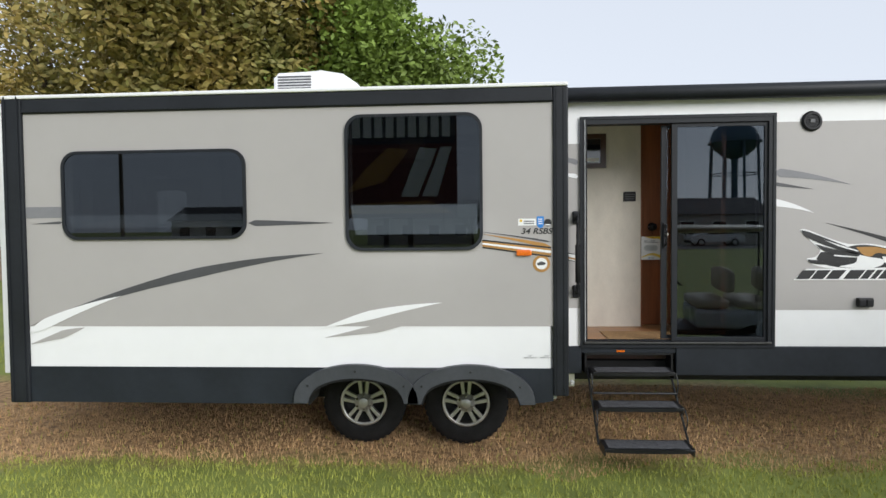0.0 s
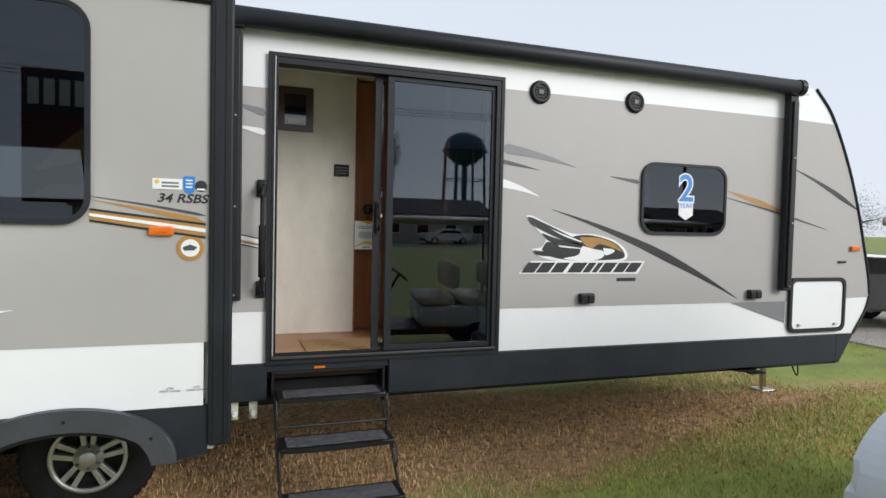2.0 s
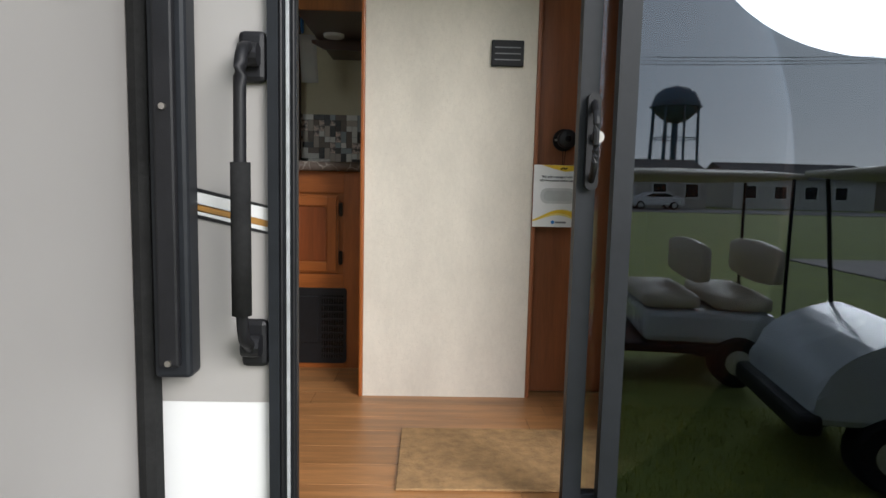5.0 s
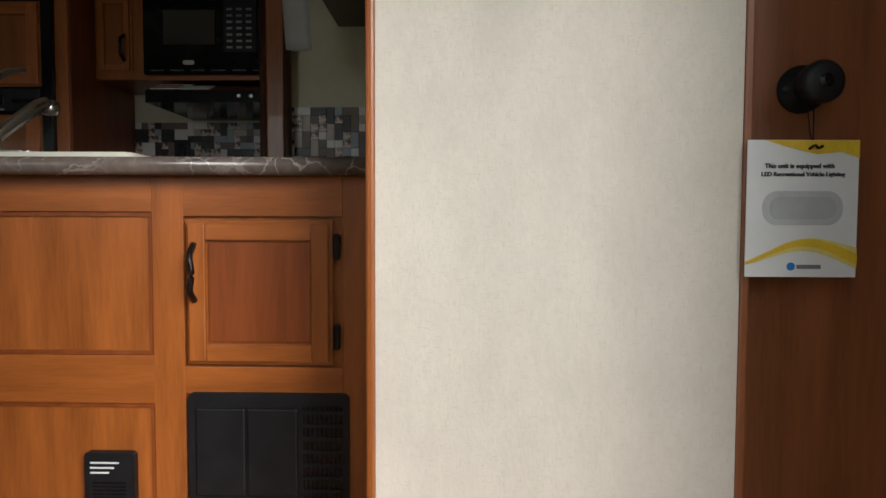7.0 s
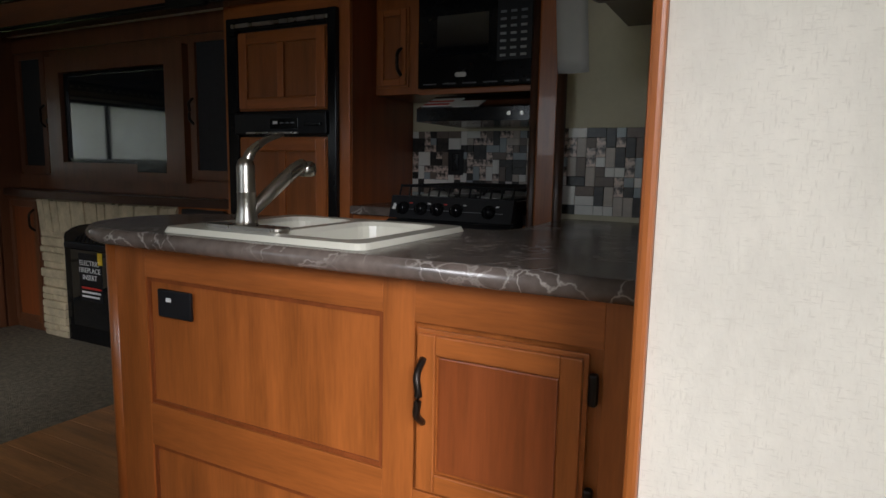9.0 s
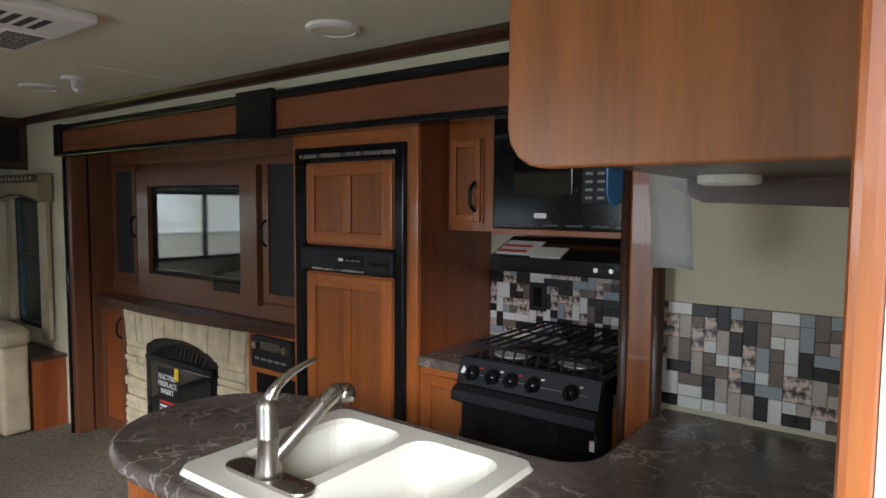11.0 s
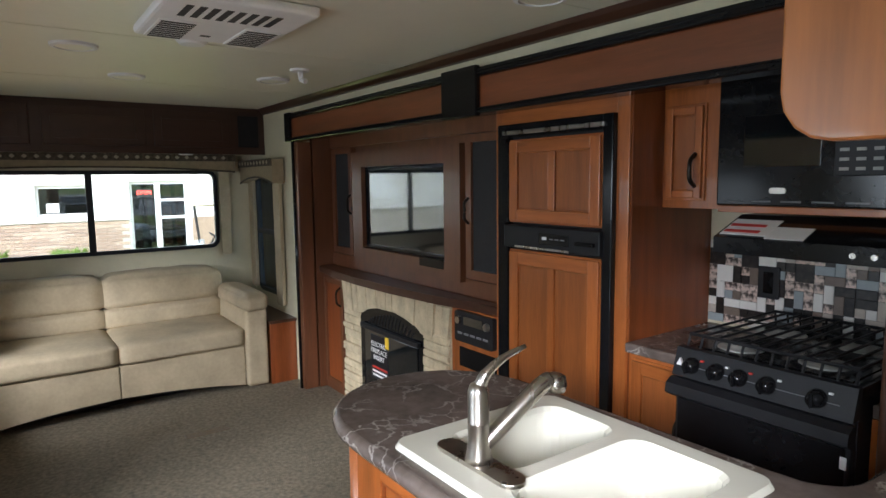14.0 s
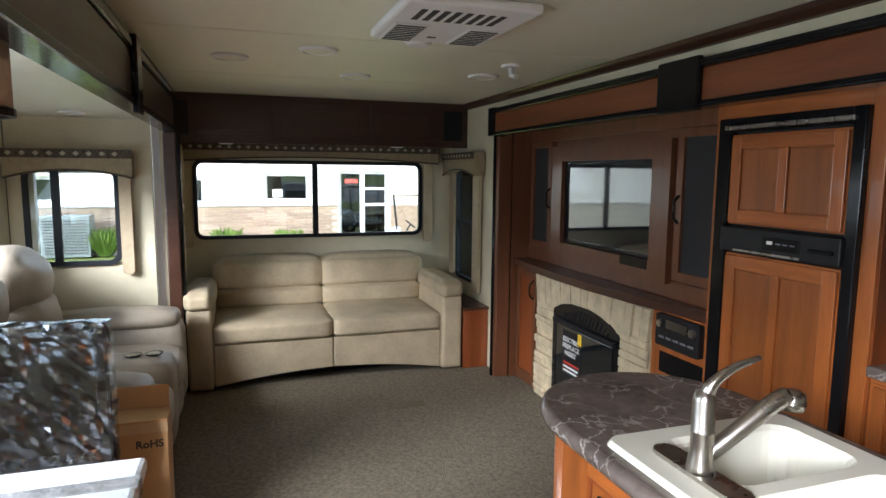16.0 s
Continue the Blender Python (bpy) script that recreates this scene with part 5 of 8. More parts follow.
sink()
fc = thing("kitchen_faucet", "brushed nickel single-lever pull-out faucet", "faucet")
fx, fy, fz = -0.90, 1.345, 1.8035
part("base_plate", prism([(x, y) for x, y in rrect(fx - 0.125, fx + 0.125, fy - 0.028, fy + 0.028, 0.027, 6)], "z", fz, fz + 0.009, bevel=0.002), NICKEL, fc)
part("column", lathe([(0.029, 0.009), (0.026, 0.02), (0.022, 0.05), (0.0215, 0.085), (0.0225, 0.087), (0.0225, 0.09), (0.0215, 0.092), (0.022, 0.15), (0.017, 0.165), (0.006, 0.172)], (fx, fy, fz), "z", 24), NICKEL, fc, "", True)
part("lever", tube(smooth_path([(fx, fy, fz + 0.150), (fx + 0.008, fy + 0.012, fz + 0.185), (fx + 0.015, fy + 0.05, fz + 0.212), (fx + 0.022, fy + 0.105, fz + 0.23)], 5), 0.015, 10, None, 0.005), NICKEL, fc, "", True)
sp = part("spout", tube(smooth_path([(fx + 0.005, fy + 0.01, fz + 0.04), (fx + 0.02, fy + 0.06, fz + 0.085), (fx + 0.035, fy + 0.13, fz + 0.14), (fx + 0.04, fy + 0.16, fz + 0.153)], 5), 0.0155, 12, None, 0.019), NICKEL, fc, "", True)
part("spray_head", lathe([(0.012, 0.012), (0.022, 0.006), (0.025, -0.012), (0.021, -0.026), (0.012, -0.028)], (fx + 0.042, fy + 0.172, fz + 0.153), "z", 18), NICKEL, sp, "", True)

# overhead cabinet beside the partition
oc = thing("overhead_cabinet", "maple-toned overhead cabinet end with rounded corner", "cabinet")
op = [(0.112, 2.405), (0.112, CEILING - 0.002), (-0.285, CEILING - 0.002)] + [(-0.285 + 0.05 * (1 - math.cos(radians(a))), 2.405 + 0.05 * (1 - math.sin(radians(a)))) for a in (0, 22, 45, 67, 90)]
part("end_panel", prism(op, "y", 1.235, 1.252, bevel=0.003), WOOD_LITE, oc)
part("body", box(-0.20, 0.113, 1.2525, YW - 0.005, 2.44, CEILING - 0.003), WOOD_RED, oc)
# underside and lip are coloured darker than the end panel
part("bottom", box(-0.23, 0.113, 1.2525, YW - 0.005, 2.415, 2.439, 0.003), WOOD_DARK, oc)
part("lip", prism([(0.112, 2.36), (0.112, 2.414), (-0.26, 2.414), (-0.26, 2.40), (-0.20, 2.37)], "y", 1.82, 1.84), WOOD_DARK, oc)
pk = thing("puck_light", "round white puck light under overhead cabinet", "light")
part("bezel", lathe([(0.05, 0), (0.05, -0.012), (0.042, -0.016)], (-0.129, 1.70, 2.4145), "z", 24), PAPER, pk)

# ---- mosaic backsplashes ----
TILES = [mat("tile_taupe", (0.19, 0.14, 0.11), 0.4, 0, 0.35, 18, 0.05, 60), mat("tile_linen", (0.52, 0.45, 0.38), 0.35, 0, 0.3, 20), mat("tile_dark", (0.03, 0.022, 0.018), 0.3, 0, 0.9, 40), mat("tile_white", (0.80, 0.78, 0.73), 0.3, 0, 0.08, 20), mat("tile_steel", (0.36, 0.40, 0.42), 0.22, 0, 0.12, 20), mat("tile_marble", (0.50, 0.40, 0.34), 0.3, 0, 0.95, 55, dark=(0.05, 0.035, 0.03))]


for tile, lo, hi in ((TILES[5], 0.60, 0.78), (TILES[2], 0.62, 0.95)):
    for node in tile.node_tree.nodes:
        if node.bl_idname == "ShaderNodeValToRGB":
            node.color_ramp.elements[0].position, node.color_ramp.elements[1].position = lo, hi


def mosaic(name, x0, x1, z0, z1, y, unit, seed, label):
    rnd = random.Random(seed)
    base = structure(part(name, box(x0, x1, y - 0.003, y - 0.0004, z0, z1), mat("grout", (0.10, 0.085, 0.075), 0.9, 0, 0.15, 30)), label, "backsplash")
    nx, nz = round((x1 - x0) / unit), round((z1 - z0) / unit)
    ux, uz = (x1 - x0) / nx, (z1 - z0) / nz
    full = [[False] * nz for _ in range(nx)]
    store = {}
    for j in range(nz):
        for i in range(nx):
            if full[i][j]:
                continue
            opts = [(w, h) for w, h in ((1, 1), (2, 1), (1, 2), (2, 1), (2, 2), (1, 1), (1, 2), (2, 1), (1, 1), (1, 1), (2, 1), (1, 2)) if i + w <= nx and j + h <= nz and not any(full[i + a][j + b] for a in range(w) for b in range(h))]
            w, h = rnd.choice(opts)
            for a in range(w):
                for b in range(h):
                    full[i + a][j + b] = True
            k = rnd.choice((0, 1, 2, 3, 4, 5, 5, 3, 2, 0, 2))
            if (w, h, k) not in store:
                bm = box(0.0006, w * ux - 0.0006, -0.005, 0, 0.0006, h * uz - 0.0006, 0.0008, segs=1)
                me = bpy.data.meshes.new("tile")
                bm.to_mesh(me)
                bm.free()
                me.materials.append(TILES[k])
                store[w, h, k] = me
            t = new("tile", store[w, h, k])
            t.parent = base
            t.location = (x0 + i * ux, y - 0.0032 - rnd.uniform(0, 0.0015), z0 + j * uz)


# ---- far slide-out: fridge, range, media wall ----
fridge = thing("refrigerator", "two-door refrigerator with honey wood panels, black frame", "refrigerator")
FY = 2.385
part("surround", box(-2.065, -2.03, FY, 2.895, F, 2.698, 0.003), WOOD, fridge)
part("surround", box(-1.41, -1.3555, FY, 2.895, F, 2.698, 0.003), WOOD, fridge)
part("side_panel", box(-1.355, -1.35, FY + 0.012, 2.895, F, 2.698), WOOD_RED, fridge, "glossy dark cherry side panel")
part("surround", box(-2.03, -1.411, FY + 0.002, 2.43, 2.60, 2.698, 0.002), WOOD_H, fridge)
part("surround", box(-2.03, -1.411, FY + 0.002, 2.43, F, 1.0, 0.002), WOOD_H, fridge)
part("case", box(-2.029, -1.411, FY + 0.012, 2.89, 1.0, 2.599), BLACK_MATT, fridge)
for x0, x1 in ((-2.03, -1.965), (-1.455, -1.41)):
    part("black_stile", box(x0, x1, FY - 0.022, FY + 0.011, 1.0, 2.60, 0.004), BLACK, fridge)
part("black_rail", box(-1.965, -1.455, FY - 0.02, FY + 0.011, 2.545, 2.60, 0.004), BLACK, fridge)
part("chrome_bar", box(-1.99, -1.445, FY - 0.032, FY - 0.022, 2.555, 2.572, 0.003), NICKEL, fridge)
WPAN = mat("honey_panel", (0.27, 0.082, 0.018), 0.34, 0, 0.35, 3.0, 0.04, 40, (6, 6, 0.5), coat=0.25)
shaker(fridge, -1.962, -1.458, 2.19, 2.535, FY - 0.004, 0.055, "door", (WOOD, WOOD_H, WPAN), None, -1.71)
lower = shaker(fridge, -1.962, -1.458, 1.04, 2.075, FY - 0.004, 0.06, "door", (WOOD, WOOD_H, WPAN), None, -1.71)
part("rail", box(-1.90, -1.52, FY - 0.0265, FY - 0.0235, 1.42, 1.50, 0.001), WOOD_H, lower)
ctl = part("control_strip", box(-1.975, -1.45, FY - 0.036, FY + 0.011, 2.085, 2.18, 0.006), BLACK_MATT, fridge)
part("display", box(-1.76, -1.60, FY - 0.039, FY - 0.0355, 2.11, 2.155, 0.002), BLACK, ctl)
part("print_line", box(-1.74, -1.715, FY - 0.0405, FY - 0.0385, 2.13, 2.142), PAPER, ctl)
for k in range(3):
    part("print_line", box(-1.70 + 0.03 * k, -1.68 + 0.03 * k, FY - 0.0405, FY - 0.0385, 2.132, 2.137), DECAL_MID, ctl)
part("latch", box(-1.56, -1.47, FY - 0.052, FY - 0.036, 2.12, 2.135, 0.004), BLACK, ctl)
part("chrome_bar", box(-1.90, -1.60, FY - 0.041, FY - 0.036, 2.088, 2.096), NICKEL, ctl)
for z in (2.52, 2.17, 2.10):
    part("hinge", box(-2.0, -1.965, FY - 0.034, FY - 0.02, z, z + 0.02, 0.003), BLACK, fridge)

uc = thing("wall_cabinet", "honey wood upper cabinet beside the microwave", "cabinet")
part("body", box(-1.349, -0.525, 2.585, 2.895, 2.262, 2.698), WOOD_RED, uc)
part("face_frame", box(-1.349, -1.125, 2.57, 2.5845, 2.262, 2.698, 0.002), WOOD, uc)
part("bottom_rail", box(-1.125, -0.525, 2.555, 2.5845, 2.255, 2.277, 0.002), WOOD_H, uc)
shaker(uc, -1.335, -1.18, 2.29, 2.62, 2.569, 0.035, "door", (WOOD, WOOD_H, WPAN), (-1.21, 2.34, 2.45))
mw = thing("microwave", "black built-in microwave oven with keypad", "microwave")
part("case", box(-1.12, -0.53, 2.535, 2.584, 2.278, 2.69, 0.006), BLACK, mw)
part("window", box(-1.03, -0.80, 2.531, 2.5355, 2.40, 2.56, 0.002), SCREEN, mw)
KEY = mat("grey_key_print", (0.34, 0.34, 0.33), 0.6)
kp = part("keypad", box(-0.765, -0.62, 2.529, 2.5355, 2.37, 2.66, 0.003), BLACK_MATT, mw)
for r in range(7):
    for c in range(3):
        part("key", box(-0.75 + 0.042 * c, -0.726 + 0.042 * c, 2.5265, 2.529, 2.385 + 0.027 * r, 2.394 + 0.027 * r), KEY if r < 5 else DECAL_MID, kp)
part("badge", prism(rrect(-0.945, -0.895, 2.318, 2.336, 0.008, 4), "y", 2.531, 2.5355), NICKEL, mw)
for k in range(6):
    part("vent_slot", box(-1.09 + 0.09 * k, -1.03 + 0.09 * k, 2.532, 2.5355, 2.291, 2.296), DECAL_DARK, mw)
hood = thing("range_hood", "black range hood with white warning label", "hood")
part("body", prism([(2.42, 2.135), (2.42, 2.185), (2.58, 2.248), (2.895, 2.248), (2.895, 2.135)], "x", -1.055, -0.53), BLACK, hood)
lab = part("label", prism([(2.437, 2.1935), (2.437, 2.1955), (2.54, 2.2355), (2.54, 2.2335)], "x", -1.045, -0.90), PAPER, hood, "white paper warning label")
part("label", prism([(2.425, 2.1885), (2.425, 2.1905), (2.50, 2.2195), (2.50, 2.2175)], "x", -0.90, -0.79), PAPER, hood)
for k in range(2):
    part("print_line", prism([(2.45 + 0.04 * k, 2.2007 + 0.0155 * k), (2.45 + 0.04 * k, 2.2025 + 0.0155 * k), (2.465 + 0.04 * k, 2.2083 + 0.0155 * k), (2.465 + 0.04 * k, 2.2065 + 0.0155 * k)], "x", -1.04, -0.93), mat("red_print", (0.5, 0.03, 0.02), 0.6), lab)
for x in (-0.66, -0.61):
    part("button", lathe([(0.008, 0), (0.008, -0.006)], (x, 2.42, 2.16), "y", 10), NICKEL, hood)
bc = thing("base_cabinet", "honey wood base cabinet beside the range", "cabinet")
part("body", box(-1.349, -1.09, 2.40, 2.895, F, 1.752), WOOD, bc)
shaker(bc, -1.335, -1.10, 1.10, 1.735, 2.3995, 0.05, "door", (WOOD, WOOD_H, WPAN), (-1.125, 1.45, 1.58))
part("filler", box(-0.575, -0.53, 2.37, 2.895, F, 1.752), WOOD, bc)
c2 = thing("worktop", "brown veined laminate worktop beside the range", "worktop")
part("top", box(-1.349, -1.088, 2.37, 2.898, 1.7525, 1.79, 0.008), COUNTER, c2)
part("top", box(-0.577, -0.525, 2.37, 2.898, 1.7525, 1.79, 0.006), COUNTER, c2)
out2 = thing("wall_outlet", "black outlet on the mosaic backsplash", "outlet")
part("plate", box(-1.15, -1.07, 2.885, 2.8925, 1.92, 2.04, 0.004), BLACK_MATT, out2)
part("socket", box(-1.128, -1.092, 2.882, 2.885, 1.94, 2.02, 0.002), BLACK, out2)


def range_oven():
    r = thing("gas_range", "black gas range with wire grates and oven door", "stove")
    x0, x1, y0 = -1.08, -0.585, 2.285
    part("case", box(x0, x1, y0 + 0.03, 2.88, F, 1.805), BLACK_MATT, r)
    part("cooktop", box(x0 - 0.004, x1 + 0.004, y0 + 0.012, 2.885, 1.806, 1.842, 0.006), BLACK, r)
    part("burner_well", box(x0 + 0.03, x1 - 0.03, y0 + 0.06, 2.84, 1.8425, 1.845), BLACK, r)
    cp = part("control_panel", prism([(y0 - 0.018, 1.762), (y0 + 0.008, 1.846), (y0 + 0.03, 1.846), (y0 + 0.03, 1.762)], "x", x0 - 0.005, x1 + 0.005), BLACK_MATT, r)
    red = mat("red_print", (0.5, 0.03, 0.02), 0.6)
    part("print_line", box(x0 + 0.05, x1 - 0.03, y0 - 0.0085, y0 - 0.004, 1.7955, 1.7975), DECAL_MID, cp)
    for k, fx_ in enumerate((0.11, 0.27, 0.41, 0.57, 0.83)):
        x = x0 + fx_ * (x1 - x0)
        kb = part("knob", lathe([(0.025, 0.006), (0.024, -0.008), (0.021, -0.011), (0.018, -0.028), (0.001, -0.029)], (x, y0 - 0.007, 1.800), "y", 20), BLACK, cp, "", True)
        part("pointer", box(x - 0.004, x + 0.004, y0 - 0.046, y0 - 0.035, 1.782, 1.818, 0.002), BLACK, kb)
        part("mark", box(x + 0.027, x + 0.037, y0 - 0.0075, y0 - 0.001, 1.818, 1.823), red if k in (0, 2) else PAPER, cp)
    part("badge", prism([(x0 + 0.006, 1.795), (x0 + 0.017, 1.818), (x0 + 0.028, 1.795)], "y", y0 - 0.013, y0 - 0.004), PAPER, cp)
    od = part("oven_door", box(x0, x1, y0 - 0.004, y0 + 0.029, 1.10, 1.748, 0.008), BLACK_MATT, r)
    part("glass", box(x0 + 0.012, x1 - 0.012, y0 - 0.0085, y0 - 0.0042, 1.14, 1.69, 0.002), BLACK, od)
    part("handle", prism([(y0 - 0.05, 1.712), (y0 - 0.045, 1.742), (y0 - 0.02, 1.756), (y0 - 0.0045, 1.756), (y0 - 0.0045, 1.70), (y0 - 0.03, 1.70)], "x", x0 - 0.008, x1 + 0.008), BLACK_MATT, od)
    part("latch", box(x1 - 0.022, x1 - 0.006, y0 - 0.013, y0 - 0.0086, 1.635, 1.668, 0.002), PAPER, od)
    part("drawer", box(x0, x1, y0, y0 + 0.029, F + 0.01, 1.09, 0.006), BLACK_MATT, r)
    for bx, by in ((0.25, 2.43), (0.72, 2.45), (0.25, 2.70), (0.72, 2.70)):
        x = x0 + bx * (x1 - x0)
        b = part("burner", lathe([(0.068, 0.0), (0.06, 0.004), (0.036, 0.002), (0.033, 0.013), (0.02, 0.018), (0.001, 0.019)], (x, by, 1.8455), "z", 22), ALLOY, r, "polished burner bowl", True)
        part("cap", lathe([(0.026, 0.0), (0.026, 0.006), (0.02, 0.008)], (x, by, 1.8645), "z", 16), BLACK_MATT, b)
    zt = 1.883
    g = part("grate", tube([(x0 + 0.01, y0 + 0.05, zt), (x1 - 0.01, y0 + 0.05, zt)], 0.0055, 6), BLACK_MATT, r)
    part("bar", tube([(x0 + 0.01, 2.86, zt), (x1 - 0.01, 2.86, zt)], 0.0055, 6), BLACK_MATT, g)
    for k in range(12):
        x = x0 + 0.012 + (x1 - x0 - 0.024) * k / 11
        part("bar", tube([(x, y0 + 0.035, 1.846), (x, y0 + 0.05, zt), (x, 2.86, zt), (x, 2.87, 1.846)], 0.0042, 6), BLACK_MATT, g)
    for y in (2.50, 2.66):
        part("bar", tube([(x0 + 0.01, y, zt - 0.006), (x1 - 0.01, y, zt - 0.006)], 0.0042, 6), BLACK_MATT, g)


range_oven()

mw2 = thing("media_cabinet", "brown wood media wall with television niche and mantel", "cabinet")
TY2 = 2.53
part("back", box(-4.055, -2.07, TY2 + 0.02, 2.895, 1.745, 2.698), WOOD_GREY, mw2)
part("top_rail", box(-4.055, -2.07, TY2, TY2 + 0.0195, 2.60, 2.698, 0.002), WOOD_GREY, mw2)
part("bottom_rail", box(-4.055, -2.07, TY2, TY2 + 0.0195, 1.775, 1.86, 0.002), WOOD_GREY, mw2)
for x0, x1, hx in ((-4.0, -3.70, -3.715), (-2.455, -2.105, -2.43)):
    d = part("speaker_door", ring([(x0, 1.87), (x1, 1.87), (x1, 2.59), (x0, 2.59)], [(x0 + 0.045, 1.915), (x1 - 0.045, 1.915), (x1 - 0.045, 2.555), (x0 + 0.045, 2.555)], "y", TY2 - 0.018, TY2 + 0.0195), WOOD_GREY, mw2)
    part("speaker_cloth", box(x0 + 0.044, x1 - 0.044, TY2 - 0.004, TY2 + 0.0194, 1.914, 2.556), mat("black_cloth", (0.03, 0.03, 0.032), 0.9, 0, 0.3, 60, 0.3, 500), d, "black speaker cloth")
    pull(hx, 2.15, 2.28, TY2 - 0.018, d, 0.01)
part("tv_frame", ring([(-3.66, 1.845), (-2.48, 1.845), (-2.48, 2.555), (-3.66, 2.555)], [(-3.53, 1.94), (-2.62, 1.94), (-2.62, 2.46), (-3.53, 2.46)], "y", TY2 - 0.035, TY2 + 0.0195), WOOD_GREY, mw2)
part("niche", box(-3.535, -2.615, TY2 + 0.0196, TY2 + 0.0245, 1.90, 2.47), BLACK_MATT, mw2)
part("latch", box(-3.69, -3.665, TY2 - 0.03, TY2 - 0.001, 2.17, 2.20, 0.003), BLACK_MATT, mw2)
tv = thing("television", "flat dark television screen in a wooden niche", "television")
part("bezel", ring([(-3.52, 1.945), (-2.63, 1.945), (-2.63, 2.455), (-3.52, 2.455)], [(-3.505, 1.965), (-2.645, 1.965), (-2.645, 2.44), (-3.505, 2.44)], "y", TY2 - 0.012, TY2 + 0.019), BLACK, tv)
part("screen", box(-3.506, -2.644, TY2 - 0.004, TY2 + 0.0185, 1.964, 2.441), SCREEN, tv)
part("notch", box(-2.86, -2.625, TY2 - 0.0365, TY2 - 0.0352, 1.895, 1.945), BLACK, mw2, "cut-out below the screen")
mant = [(-4.055, 2.42), (-3.80, 2.385), (-3.4, 2.36), (-3.0, 2.365), (-2.6, 2.40), (-2.3, 2.45), (-2.067, 2.48), (-2.067, 2.5295), (-4.055, 2.5295)]
part("mantel", prism(mant, "z", 1.728, 1.772, bevel=0.008), WOOD_DARK, mw2, "dark curved mantel shelf")
part("lower_body", box(-4.055, -2.067, 2.53, 2.895, F, 1.744), WOOD_GREY, mw2)
part("side_face", box(-4.055, -3.70, 2.452, 2.5295, F, 1.727, 0.002), WOOD_GREY, mw2)
shaker(mw2, -4.03, -3.72, 0.93, 1.71, 2.4515, 0.045, "door", (WOOD_GREY, WOOD_GREY, WOOD_RED), (-3.755, 1.52, 1.65))
part("radio_face", box(-2.50, -2.067, 2.452, 2.5295, F, 1.727, 0.002), WOOD, mw2)
part("slot", box(-2.43, -2.12, 2.447, 2.4518, 1.43, 1.53), BLACK, mw2)
rad = thing("car_stereo", "black car stereo with two silver knobs", "stereo")
part("face", prism(rrect(-2.44, -2.14, 1.565, 1.72, 0.014, 4), "y", 2.425, 2.4515), BLACK_MATT, rad)
for x in (-2.40, -2.18):
    part("knob", lathe([(0.02, 0), (0.018, -0.015), (0.001, -0.016)], (x, 2.425, 1.675), "y", 16), NICKEL, rad)
part("display", box(-2.365, -2.215, 2.4215, 2.425, 1.655, 1.70, 0.002), SCREEN, rad)
for k in range(5):
    part("button", box(-2.41 + 0.05 * k, -2.375 + 0.05 * k, 2.421, 2.425, 1.605, 1.615), DECAL_MID, rad)


